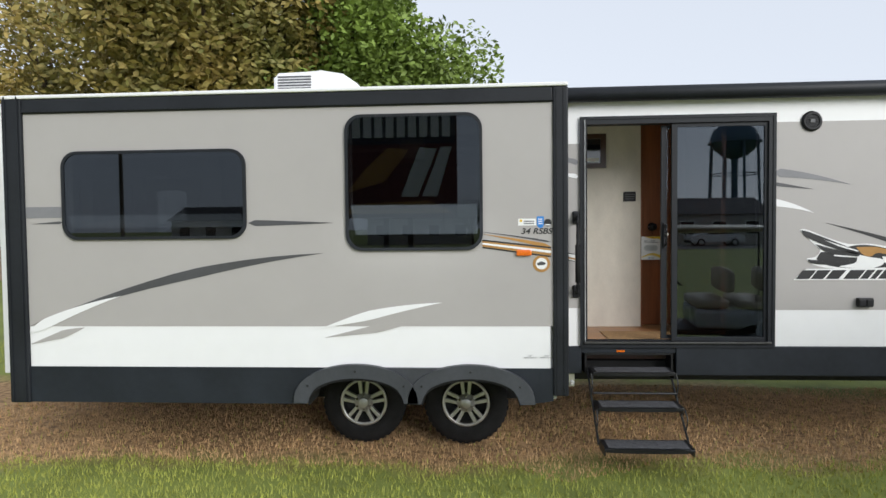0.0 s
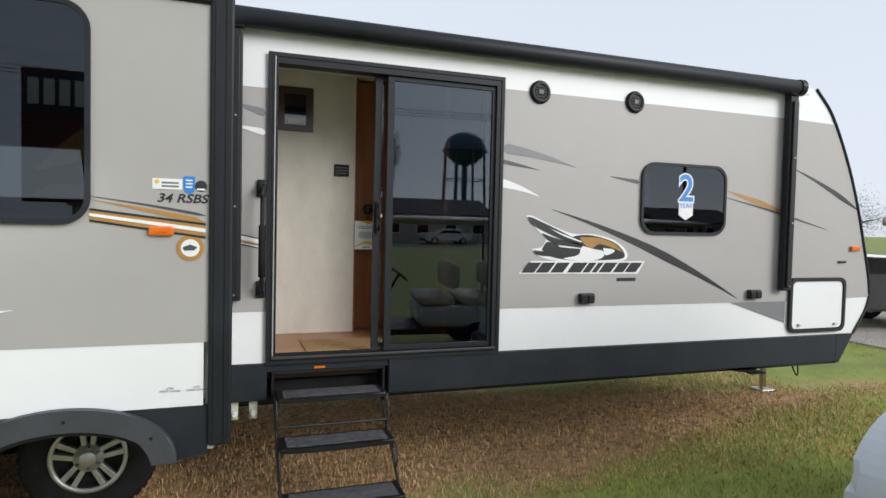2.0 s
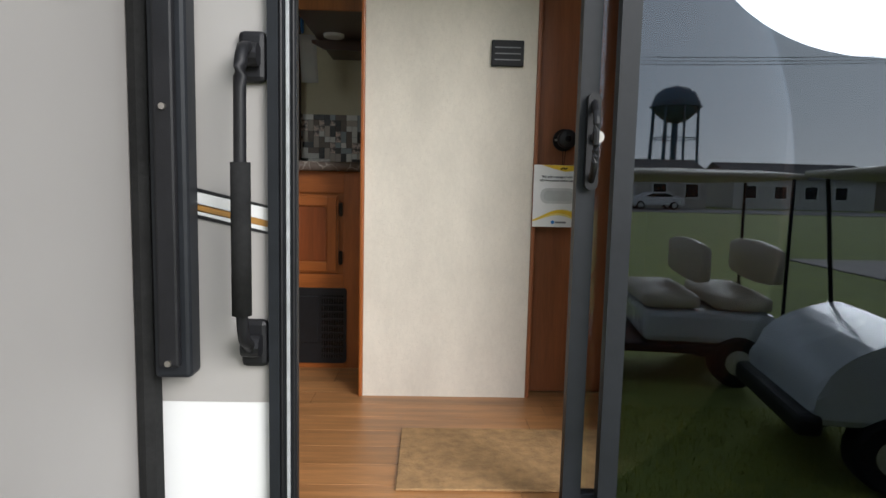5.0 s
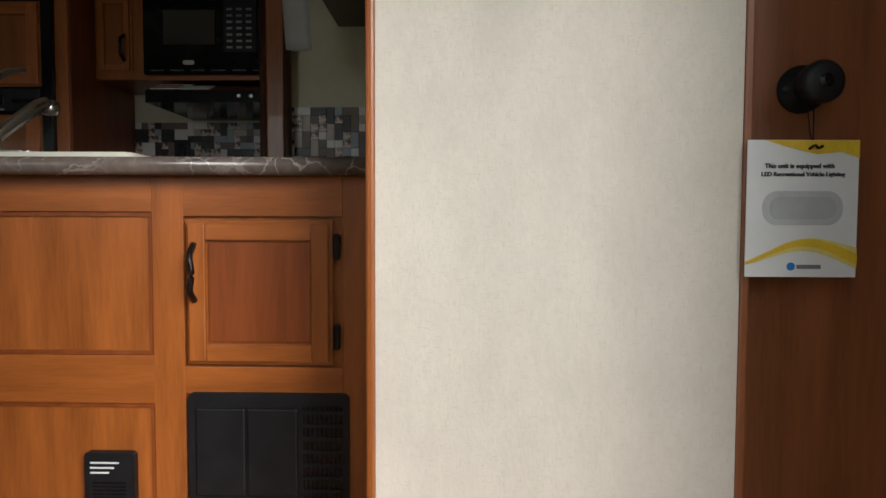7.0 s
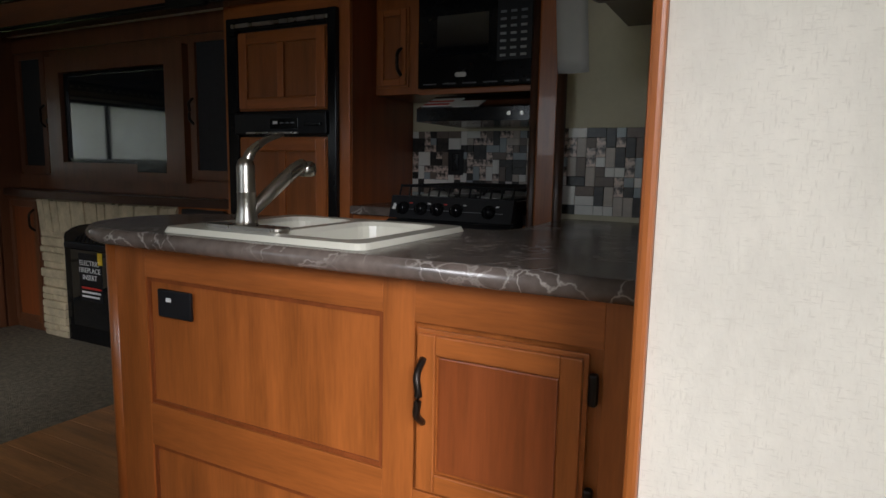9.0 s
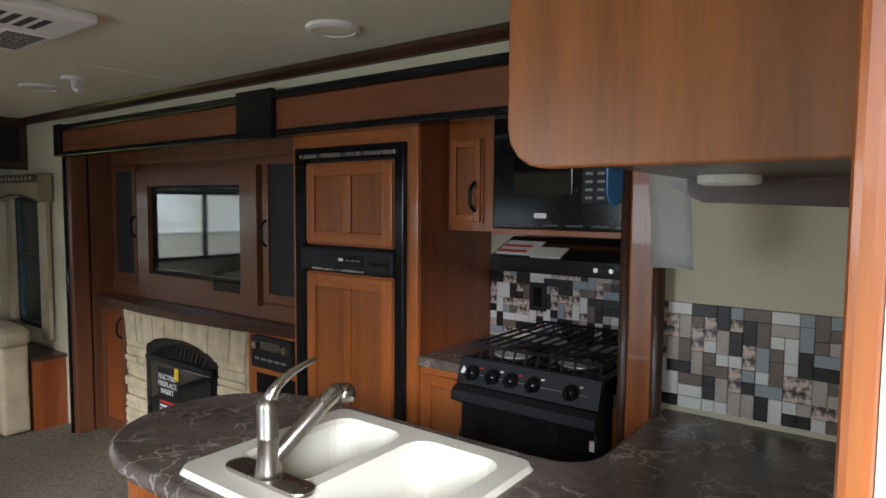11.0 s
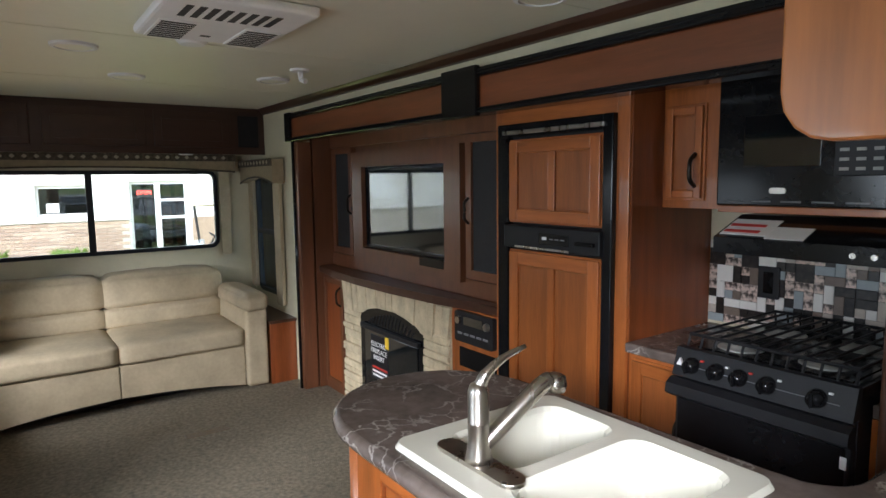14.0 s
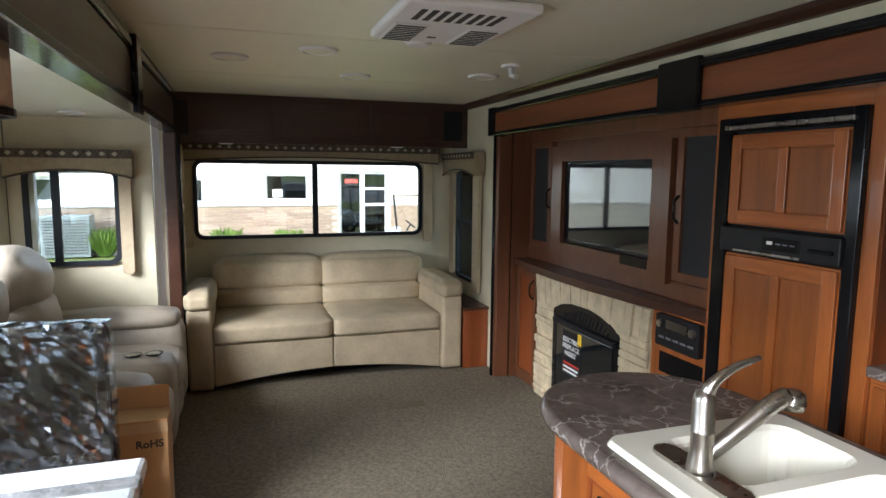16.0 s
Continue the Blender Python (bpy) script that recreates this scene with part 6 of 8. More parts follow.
def fireplace():
    f = thing("electric_fireplace", "cream stacked-stone surround with black electric fireplace", "fireplace")
    rnd = random.Random(3)
    X0, X1, Z1, Y = -3.695, -2.505, 1.722, 2.44
    part("backing", box(X0, X1, Y + 0.012, 2.5295, F, Z1), STONE, f)
    # uneven courses up both jambs
    for a, b in ((X0, -3.475), (-2.735, X1)):
        z = F
        while z < 1.52:
            h = min(rnd.uniform(0.035, 0.06), 1.55 - z)
            cuts = [a, a + (b - a) * rnd.uniform(0.3, 0.7), b] if rnd.random() < 0.5 else [a, b]
            for p, q in zip(cuts, cuts[1:]):
                part("stone", box(p - rnd.uniform(0, 0.012) + 0.002, q + rnd.uniform(-0.006, 0.006) - 0.002, Y - rnd.uniform(0.004, 0.03), Y + 0.0115, z + 0.0015, z + h - 0.0015, 0.006, segs=1), STONE, f)
            z += h
    # wedge stones of the arch
    n = 19
    for k in range(n):
        t0, t1 = k / n, (k + 1) / n
        xa, xb = X0 + (X1 - X0) * t0, X0 + (X1 - X0) * t1

        def low(x):
            u = (x - (X0 + X1) / 2) / 0.37
            return 1.525 if abs(u) > 1 else 1.50 + 0.10 * math.sqrt(max(0, 1 - u * u))
        lean = 0.03 * (0.5 - (t0 + t1) / 2)
        pts = [(xa + 0.002 + lean, low(xa)), (xb - 0.002 + lean, low(xb)), (xb - 0.002 - lean, Z1 - rnd.uniform(0, 0.012)), (xa + 0.002 - lean, Z1 - rnd.uniform(0, 0.012))]
        part("stone", prism(pts, "y", Y - rnd.uniform(0.006, 0.02), Y + 0.0115), STONE, f)
    arch = [(-3.474, F)] + [(-3.105 - 0.369 * math.cos(radians(a)), 1.50 + 0.10 * math.sin(radians(a))) for a in range(0, 181, 15)] + [(-2.736, F)]
    box_ = part("firebox", prism(arch, "y", Y - 0.005, Y + 0.0117), BLACK, f)
    part("glass", box(-3.41, -2.80, Y - 0.012, Y - 0.005, 0.98, 1.44, 0.004), SCREEN, box_)
    part("hood_bar", box(-3.44, -2.77, Y - 0.03, Y - 0.005, 1.445, 1.475, 0.004), BLACK_MATT, box_)
    for k in range(14):
        x = -3.36 + 0.038 * k
        part("fret", tube([(x, Y - 0.008, 1.485), (x + 0.03, Y - 0.008, 1.50 + 0.07 * math.sin(math.pi * (k + 1) / 15))], 0.004, 5), BLACK_MATT, box_)
    lb = part("label", box(-3.33, -3.12, Y - 0.0135, Y - 0.012, 1.14, 1.42), BLACK_MATT, box_)
    writing("print", "ELECTRIC\nFIREPLACE\nINSERT", 0.042, (-3.23, Y - 0.015, 1.32), (90, 0, 0), PAPER, lb)
    part("sticker", box(-3.15, -3.11, Y - 0.0152, Y - 0.0136, 1.36, 1.43), YELLOW, lb)
    for k in range(3):
        part("print_line", box(-3.31, -3.15 + 0.01 * k, Y - 0.0152, Y - 0.0136, 1.16 + 0.025 * k, 1.172 + 0.025 * k), mat("red_print", (0.5, 0.03, 0.02), 0.6) if k == 2 else PAPER, lb)


fireplace()

# slide-out fascia: header beam, corner posts, centre block
fa = thing("slide_fascia", "umber wood slide-out header with black moulded edges", "fascia")
part("beam", box(-4.10, -0.44, 2.262, YW - 0.0005, 2.665, 2.80, 0.006), mat("umber_beam", (0.20, 0.062, 0.022), 0.36, 0, 0.3, 3, 0.04, 40, (0.5, 6, 6), coat=0.2), fa)
for z0, z1, yo in ((2.80, 2.835, 2.248), (2.645, 2.668, 2.248)):
    bm = box(-4.13, -0.42, yo, YW - 0.0005, z0, z1, 0.005)
    for k in range(2):
        box(-4.13, -0.42, yo - 0.008, yo + 0.004, z0 + 0.006 + 0.013 * k, z0 + 0.011 + 0.013 * k, bm=bm)
    part("moulding", bm, WOOD_DARK if z0 > 2.9 else BLACK, fa)
part("centre_block", box(-2.27, -2.02, 2.235, 2.2615, 2.635, 2.845, 0.006), BLACK, fa)
part("end_block", box(-4.165, -4.08, 2.24, YW - 0.0005, 2.645, 2.842, 0.006), BLACK, fa)
part("post", box(-4.15, -4.06, 2.285, YW + 0.05, F, 2.644, 0.008), WOOD_GREY, fa)
part("post_edge", tube([(-4.12, 2.285, F), (-4.12, 2.285, 2.644)], 0.016, 10), BLACK, fa, "", True)
part("post", box(-0.505, -0.43, 2.275, YW + 0.05, F, 2.644, 0.008), WOOD, fa)
for x in (-0.515, -0.425):
    part("post_edge", tube([(x, 2.29, F), (x, 2.29, 2.644)], 0.018, 10), WOOD_DARK, fa, "", True)
pp = thing("hanging_paper", "white paper sheet hanging from the overhead cabinet", "paper")
bm = bmesh.new()
rows = [[bm.verts.new((-0.352 + 0.088 * i / 4 + 0.013 * j / 6, 1.96 + 0.012 * math.sin(math.pi * i / 4) * (j / 6) + 0.01 * (j / 6) ** 2, 2.47 - 0.245 * j / 6)) for i in range(5)] for j in range(7)]
for j in range(6):
    for i in range(4):
        bm.faces.new((rows[j][i], rows[j][i + 1], rows[j + 1][i + 1], rows[j + 1][i]))
bmesh.ops.solidify(bm, geom=bm.faces[:], thickness=0.0015)
part("sheet", bm, PAPER, pp, "", True)
bt = thing("blue_tag", "blue oval tag hanging from the overhead cabinet", "tag")
part("card", prism(rrect(1.432, 1.492, 2.362, 2.445, 0.028, 6), "x", -0.236, -0.234), BLUE, bt)
for z in (2.41, 2.398):
    part("print_line", box(-0.238, -0.2365, 1.446, 1.478, z, z + 0.007), PAPER, bt)


# ---- lounge ----
def pillow(x0, x1, y0, y1, z0, z1, puff, edge_r, seed, wave=0.004):
    """An upholstered slab with crisp rounded edges, a slight crown, and soft puckers along its seams."""
    bm = box(x0, x1, y0, y1, z0, z1)
    bmesh.ops.subdivide_edges(bm, edges=bm.edges[:], cuts=17, use_grid_fill=True)
    c = Vector(((x0 + x1) / 2, (y0 + y1) / 2, (z0 + z1) / 2))
    h = Vector(((x1 - x0) / 2, (y1 - y0) / 2, (z1 - z0) / 2))
    for v in bm.verts:
        d = v.co - c
        q = [d[i] / h[i] for i in range(3)]
        core = Vector([max(-h[i] + edge_r, min(h[i] - edge_r, d[i])) for i in range(3)])
        off = d - core
        if off.length > 1e-6:
            off = off.normalized() * edge_r
        v.co = c + core + off
        for i in range(3):
            if abs(q[i]) > 0.99:
                j, k = (i + 1) % 3, (i + 2) % 3
                v.co[i] += math.copysign(puff * (1 - q[j] ** 4) * (1 - q[k] ** 4), q[i])
        v.co += wave * noise.noise_vector(Vector((v.co.x * 5, v.co.y * 16, v.co.z * 6)) + Vector((seed * 3.7, 0, 0)))
    return bm


def sofa():
    s = thing("sofa", "tan microfibre sofa with two cushions, arched front apron", "sofa")
    xb, xf = -5.17, -4.34
    y0, y1 = 0.17, 2.12
    ym = 1.145
    part("base", box(xb, xf - 0.10, y0 + 0.1, y1 - 0.1, F + 0.10, 1.205), SOFA, s)
    # black block added under the seat for the shadow below the arched apron
    part("plinth", box(xb, xf - 0.22, y0 + 0.12, y1 - 0.12, F, F + 0.099), RUBBER, s)
    for i, (a, b) in enumerate(((y0 + 0.165, ym - 0.003), (ym + 0.003, y1 - 0.165))):
        part("seat_cushion", pillow(-4.98, xf + 0.01, a, b, 1.20, 1.335, 0.012, 0.03, i), SOFA, s, "", True)
        bk = part("back_cushion", pillow(-5.15, -4.92, a, b, 1.32, 1.475, 0.022, 0.035, i + 4), SOFA, s, "", True)
        part("head_cushion", pillow(-5.17, -4.93, a - 0.004, b + 0.004, 1.462, 1.70, 0.028, 0.045, i + 8, 0.006), SOFA, s, "", True)
        n = 10
        low = []
        for k in range(n + 1):
            y = a + (b - a) * k / n
            low.append((y, F + 0.015 + 0.085 * (1 - ((y - ym) / 0.86) ** 2)))
        part("front_panel", prism(low + [(b, 1.197), (a, 1.197)], "x", xf - 0.07, xf - 0.012, bevel=0.008), SOFA, s)
    for i, (a, b) in enumerate(((y0, y0 + 0.16), (y1 - 0.16, y1))):
        arm = part("arm", pillow(-5.15, xf + 0.02, a, b, F + 0.012, 1.47, 0.006, 0.022, i + 12, 0.002), SOFA, s, "", True)
        part("arm_pad", pillow(-5.0, xf + 0.045, a - 0.01, b + 0.01, 1.445, 1.57, 0.014, 0.045, i + 16), SOFA, arm, "", True)


sofa()
et = thing("end_table", "narrow dark brown end cabinet beside the sofa", "cabinet")
part("top", box(-5.19, -4.31, 2.125, YW - 0.002, 1.335, 1.358, 0.004), WOOD_DARK, et)
part("body", box(-5.19, -4.33, 2.135, YW - 0.003, F, 1.334, 0.003), WOOD_RED, et)
et2 = thing("end_table", "narrow dark brown end cabinet beside the sofa", "cabinet")
part("top", box(-5.19, -4.45, 0.075, 0.16, 1.335, 1.358, 0.004), WOOD_DARK, et2)
part("body", box(-5.19, -4.46, 0.08, 0.155, F, 1.334, 0.003), WOOD_RED, et2)

cb = thing("overhead_cupboard", "dark espresso overhead cupboards across the rear", "cupboard")
ESP = mat("espresso_panel", (0.045, 0.018, 0.010), 0.4, 0, 0.3, 3.0, 0.04, 40, (6, 0.5, 6), coat=0.15)
part("body", box(XR + 0.051, -4.86, 0.072, YW - 0.001, 2.60, CEILING - 0.001), ESP, cb)
part("face_frame", box(-4.8595, -4.84, 0.072, YW - 0.001, 2.585, CEILING - 0.001, 0.002), ESP, cb)
for a, b in ((0.20, 0.78), (0.85, 1.47), (1.53, 2.07)):
    d = part("door", box(-4.8395, -4.826, a, b, 2.635, 2.895, 0.003), ESP, cb)
    part("inset_panel", ring([(a + 0.05, 2.68), (b - 0.05, 2.68), (b - 0.05, 2.85), (a + 0.05, 2.85)], [(a + 0.065, 2.695), (b - 0.065, 2.695), (b - 0.065, 2.835), (a + 0.065, 2.835)], "x", -4.8255, -4.819), ESP, d)
for a in (0.09, 2.13):
    part("speaker_grille", box(-4.8395, -4.832, a, a + 0.16, 2.64, 2.88, 0.003), BLACK_MATT, cb, "black speaker grille")
for y in (0.45, 1.76):
    pl = thing("puck_light", "round white light under the rear cupboard", "light", "rear puck lights")
    part("lens", lathe([(0.055, 0), (0.055, -0.012), (0.04, -0.02), (0.001, -0.022)], (-4.92, y, 2.5995), "z", 20), PAPER, pl)


def inner_window(name, w, axis, face, into, splits, label, glassy=None, hsplit=None, r=0.07):
    wn_ = structure(new(name), label, "window")
    part("window_frame", ring(rrect(*w, r), rrect(w[0] + 0.03, w[1] - 0.03, w[2] + 0.03, w[3] - 0.03, r - 0.02), axis, face, face + into), TRIM, wn_)
    p = part("pane", prism(rrect(w[0] + 0.02, w[1] - 0.02, w[2] + 0.02, w[3] - 0.02, r - 0.014), axis, face + into * 0.3, face + into * 0.3 + 0.004), glassy or TINT, wn_)
    p.visible_shadow = False
    for s_ in splits:
        part("mullion", prism([(s_ - 0.022, w[2] + 0.02), (s_ + 0.022, w[2] + 0.02), (s_ + 0.022, w[3] - 0.02), (s_ - 0.022, w[3] - 0.02)], axis, face + into * 0.15, face + into * 0.95), TRIM, wn_)
    if hsplit:
        part("mullion", prism([(w[0] + 0.02, hsplit - 0.018), (w[1] - 0.02, hsplit - 0.018), (w[1] - 0.02, hsplit + 0.018), (w[0] + 0.02, hsplit + 0.018)], axis, face + into * 0.15, face + into * 0.95), TRIM, wn_)
    return wn_


inner_window("window_1", RW, "x", XR + 0.04, 0.03, [1.13], "wide rear window in black frame")
inner_window("window_2", (-5.07, -4.60, 1.48, 2.44), "y", YW + 0.01, -0.025, [], "narrow side window in black frame", PANE, 1.97)
inner_window("window_3", (-0.72, -0.19, 1.78, 2.40), "x", SX0 + 0.05, 0.03, [-0.545], "slide-out end window in black frame")
window_unit(slide, (-0.70, -0.16, 1.74, 2.42), "x", SX0 + 0.002, -1, PANE, [], r=0.1, name="window_frame")


def valance(name, axis, face, a, b, z0, z1, rise, into, legs, label):
    """A padded box valance with an arched lower edge, a gathered band, and side legs."""
    v = thing(name, label, "valance")
    n = 12
    low = [(a + (b - a) * k / n, z0 + rise * (1 - (2 * k / n - 1) ** 2)) for k in range(n + 1)]
    part("board", prism(low + [(b, z1), (a, z1)], axis, face, face + into), FABRIC, v)
    part("band", prism([(a - 0.005, z1 - 0.05), (b + 0.005, z1 - 0.05), (b + 0.005, z1 + 0.004), (a - 0.005, z1 + 0.004)], axis, face + into * 1.01, face + into * 1.12), mat("patterned_band", (0.10, 0.075, 0.05), 0.8, 0, 0.9, 60), v, "dark patterned band")
    k = 0
    while a + 0.04 + 0.07 * k < b - 0.02:
        u = a + 0.04 + 0.07 * k
        part("motif", prism([(u, z1 - 0.038), (u + 0.018, z1 - 0.023), (u, z1 - 0.008), (u - 0.018, z1 - 0.023)], axis, face + into * 1.125, face + into * 1.16), mat("pale_motif", (0.42, 0.36, 0.26), 0.8, 0, 0.2, 40), v)
        k += 1
    rope = []
    for u, z in low:
        p = [0, 0, 0]
        ia, ib, ic = AX[axis]
        p[ia], p[ib], p[ic] = u, z, face + into * 1.02
        rope.append(p)
    part("piping", tube(rope, 0.007, 6), mat("patterned_band", (0.1, 0.075, 0.05)), v)
    for la, lb, lz in legs:
        part("leg", prism(rrect(la, lb, lz, z0 + 0.03, 0.025, 4), axis, face, face + into * 0.28), SOFA, v, "padded tan side leg")
    return v


valance("window_valance", "x", XR + 0.0705, 0.08, 2.17, 2.455, 2.59, 0.04, 0.09, [(0.10, 0.185, 1.78), (2.06, 2.14, 1.78)], "tan padded valance with patterned band")
valance("window_valance", "y", YW - 0.016, -5.16, -4.42, 2.36, 2.54, 0.05, -0.09, [(-4.60, -4.47, 1.42), (-5.17, -5.06, 1.5)], "tan padded valance over the narrow window")
valance("window_valance", "x", SX0 + 0.0805, -0.79, -0.10, 2.33, 2.50, 0.05, 0.08, [(-0.19, -0.12, 1.72)], "tan padded valance in the slide-out")

# near slide-out fascia
nf = thing("slide_fascia", "dark wood slide-out header along the door side", "fascia")
part("beam", box(SX0 + 0.02, SX1 - 0.06, 0.0705, 0.14, 2.66, 2.84, 0.006), WOOD_DARK, nf)
for z in (2.845, 2.63):
    part("moulding", box(SX0 - 0.01, SX1 - 0.05, 0.0705, 0.155, z - 0.003, z + 0.027, 0.004), BLACK, nf)
part("centre_block", box(-2.80, -2.68, 0.14, 0.165, 2.60, 2.90, 0.006), BLACK, nf)
part("post", box(SX0 - 0.02, SX0 + 0.06, 0.0705, 0.15, F, 2.625, 0.008), WOOD_DARK, nf)
part("post_edge", tube([(SX0 + 0.02, 0.155, F), (SX0 + 0.02, 0.155, 2.625)], 0.018, 10), BLACK, nf)
tb = thing("curtain_tieback", "tan draped curtain leg beside the post", "curtain")
part("drape", tube(smooth_path([(-4.56, 0.13, 2.55), (-4.52, 0.15, 2.45), (-4.54, 0.14, 1.9), (-4.55, 0.13, 1.45)], 5), 0.03, 10), SOFA, tb, "", True)


def recliner():
    r = thing("theatre_recliner", "grey leather double recliner with cup-holder console", "recliner")
    x0, x1, yb, yf = -4.22, -2.62, -0.78, 0.17
    part("base", box(x0 + 0.05, x1 - 0.05, yb + 0.1, yf - 0.06, F, F + 0.12), RUBBER, r)
    segs = [("arm", x0, x0 + 0.22), ("seat", x0 + 0.22, x0 + 0.66), ("console", x0 + 0.66, x0 + 0.94), ("seat", x0 + 0.94, x1 - 0.22), ("arm", x1 - 0.22, x1)]
    for nm, a, b in segs:
        if nm == "seat":
            part("seat", cushion(a, b, yb + 0.2, yf, 1.14, 1.34, 0.03, 0.06, a), SOFA_GREY, r, "", True)
            part("leg_rest", cushion(a, b, yf - 0.12, yf - 0.01, F + 0.08, 1.15, 0.02, 0.04, b), SOFA_GREY, r, "", True)
            bk = part("backrest", cushion(a - 0.03, b + 0.03, yb, yb + 0.30, 1.30, 1.72, 0.05, 0.09, a), SOFA_GREY, r, "", True)
            part("headrest", cushion(a - 0.04, b + 0.04, yb - 0.02, yb + 0.27, 1.62, 1.93, 0.05, 0.10, b), SOFA_GREY, bk, "", True)
        else:
            top = 1.42 if nm == "console" else 1.46
            ob = part(nm, cushion(a, b, yb + 0.15, yf, F + 0.06, top, 0.015, 0.05, a), SOFA_GREY, r, "", True)
            if nm == "console":
                for y in (-0.02, 0.08):
                    part("cup_holder", lathe([(0.045, 0.012), (0.04, 0.013), (0.038, 0.004), (0.001, 0.004)], ((a + b) / 2, y, top + 0.006), "z", 20), BLACK, ob, "black cup holder")
            else:
                part("arm_pad", cushion(a - 0.01, b + 0.01, yb + 0.2, yf - 0.03, 1.42, 1.53, 0.02, 0.05, b), SOFA_GREY, ob, "", True)
        part("back_shell", cushion(a, b, yb - 0.03, yb + 0.06, F + 0.2, 1.70, 0.01, 0.03, b), SOFA_GREY, r, "", True) if nm == "seat" else None


recliner()

# boxed and wrapped dining furniture in front of the recliner
cbx = thing("cardboard_box", "tall open cardboard carton marked RoHS", "box")
part("carton", box(-2.60, -2.46, -0.30, 0.235, F, 1.44, 0.004), CARDBOARD, cbx)
part("flap", prism([(-2.60, 1.441), (-2.604, 1.53), (-2.60, 1.53), (-2.595, 1.441)], "y", -0.29, 0.23), CARDBOARD, cbx)
part("tape", box(-2.4595, -2.4585, -0.30, 0.235, 1.39, 1.43), mat("pale_tape", (0.55, 0.38, 0.20), 0.4, 0, 0.1, 20), cbx)
writing("print", "RoHS", 0.042, (-2.458, 0.17, 1.345), (90, 0, 90), INK, cbx, 0, 0.001)
WRAP = mat("crinkled_film", (0.35, 0.35, 0.36), 0.13, 0, 0.5, 7, 0.9, 22, spec=0.9)
ch = thing("wrapped_chair", "dark wood dining chair in crinkled clear wrap", "chair")
part("back_board", box(-2.352, -2.328, -0.385, 0.03, 1.40, 1.83, 0.004), mat("umber_board", (0.13, 0.075, 0.045), 0.5, 0, 0.3, 4), ch)
CW = mat("chair_wood", (0.17, 0.12, 0.095), 0.4, 0, 0.3, 5, 0.05, 60)
for y in (-0.42, 0.03):
    part("post", box(-2.36, -2.32, y, y + 0.035, F, 1.845, 0.005), CW, ch)
    part("leg", box(-1.95, -1.91, y, y + 0.035, F, 1.32, 0.005), CW, ch)
part("seat", box(-2.34, -1.91, -0.42, 0.065, 1.32, 1.36, 0.01), CW, ch)
film = glass("clear_film", (0.86, 0.86, 0.87), 2.6, 0.12)
fb, fl_ = film.node_tree.nodes.new("ShaderNodeBump"), film.node_tree.links
fnz, ftc = film.node_tree.nodes.new("ShaderNodeTexNoise"), film.node_tree.nodes.new("ShaderNodeTexCoord")
fnz.inputs["Scale"].default_value, fnz.inputs["Detail"].default_value = 38, 5
fb.inputs["Strength"].default_value, fb.inputs["Distance"].default_value = 1.0, 0.03
fl_.new(ftc.outputs["Object"], fnz.inputs["Vector"])
fl_.new(fnz.outputs[0], fb.inputs["Height"])
for nd in film.node_tree.nodes:
    if nd.bl_idname == "ShaderNodeBsdfGlossy":
        fl_.new(fb.outputs[0], nd.inputs["Normal"])
bm = box(-2.375, -2.30, -0.44, 0.085, 1.36, 1.865)
bmesh.ops.subdivide_edges(bm, edges=bm.edges[:], cuts=26, use_grid_fill=True)
for v in bm.verts:
    fold = 1 - abs(noise.noise(Vector((v.co.x * 9, v.co.y * 17 + v.co.z * 9, v.co.z * 5)))) * 4
    v.co += 0.008 * noise.noise_vector(v.co * 14) + Vector((0.010 * max(0, fold), 0, 0))
wrap = part("plastic_wrap", bm, film, ch, "crinkled clear plastic wrap")
wt2 = thing("wrapped_table", "table top wrapped in white foam sheet", "table")
part("top", box(-1.72, -1.10, -0.62, 0.265, 1.58, 1.625, 0.015), mat("white_foam", (0.68, 0.71, 0.74), 0.5, 0, 0.1, 10, 0.4, 40), wt2)
part("tape_band", box(-1.60, -1.54, -0.622, 0.267, 1.578, 1.6275, 0.004), WRAP, wt2)
for x in (-1.62, -1.2):
    for y in (-0.55, 0.18):
        part("leg", box(x - 0.03, x + 0.03, y - 0.03, y + 0.03, F, 1.579, 0.004), CW, wt2)
pd = thing("pendant_lamp", "drum pendant lamp with linen shade and dark rim", "lamp")
PX, PY = -1.45, -0.02
part("shade", lathe([(0.11, 0.0), (0.11, 0.17), (0.105, 0.17), (0.105, 0.0)], (PX, PY, 2.49), "z", 28), mat("linen_shade", (0.40, 0.33, 0.24), 0.8, 0, 0.2, 40, 0.2, 200), pd, "", True)
for z in (2.482, 2.66):
    part("rim", lathe([(0.114, 0), (0.114, 0.016), (0.104, 0.016), (0.104, 0)], (PX, PY, z), "z", 28), BRONZE, pd)
part("rod", tube([(PX, PY, 2.55), (PX, PY, 2.70)], 0.008, 8), BRONZE, pd)

# ceiling fittings
cv = thing("ceiling_air_unit", "white ceiling air conditioner grille with two louvres", "air conditioner")
part("panel", box(-2.47, -1.90, 1.03, 1.50, CEILING - 0.035, CEILING - 0.0005, 0.012), PAPER, cv)
for y0 in (1.06, 1.34):
    lv = part("louvre_frame", box(-2.45, -2.18, y0, y0 + 0.13, CEILING - 0.04, CEILING - 0.0345, 0.002), PAPER, cv)
    for k in range(9):
        part("slot", box(-2.44 + 0.029 * k, -2.425 + 0.029 * k, y0 + 0.01, y0 + 0.12, CEILING - 0.0415, CEILING - 0.0395), mat("shadow_grey", (0.05, 0.05, 0.048), 0.8), lv)
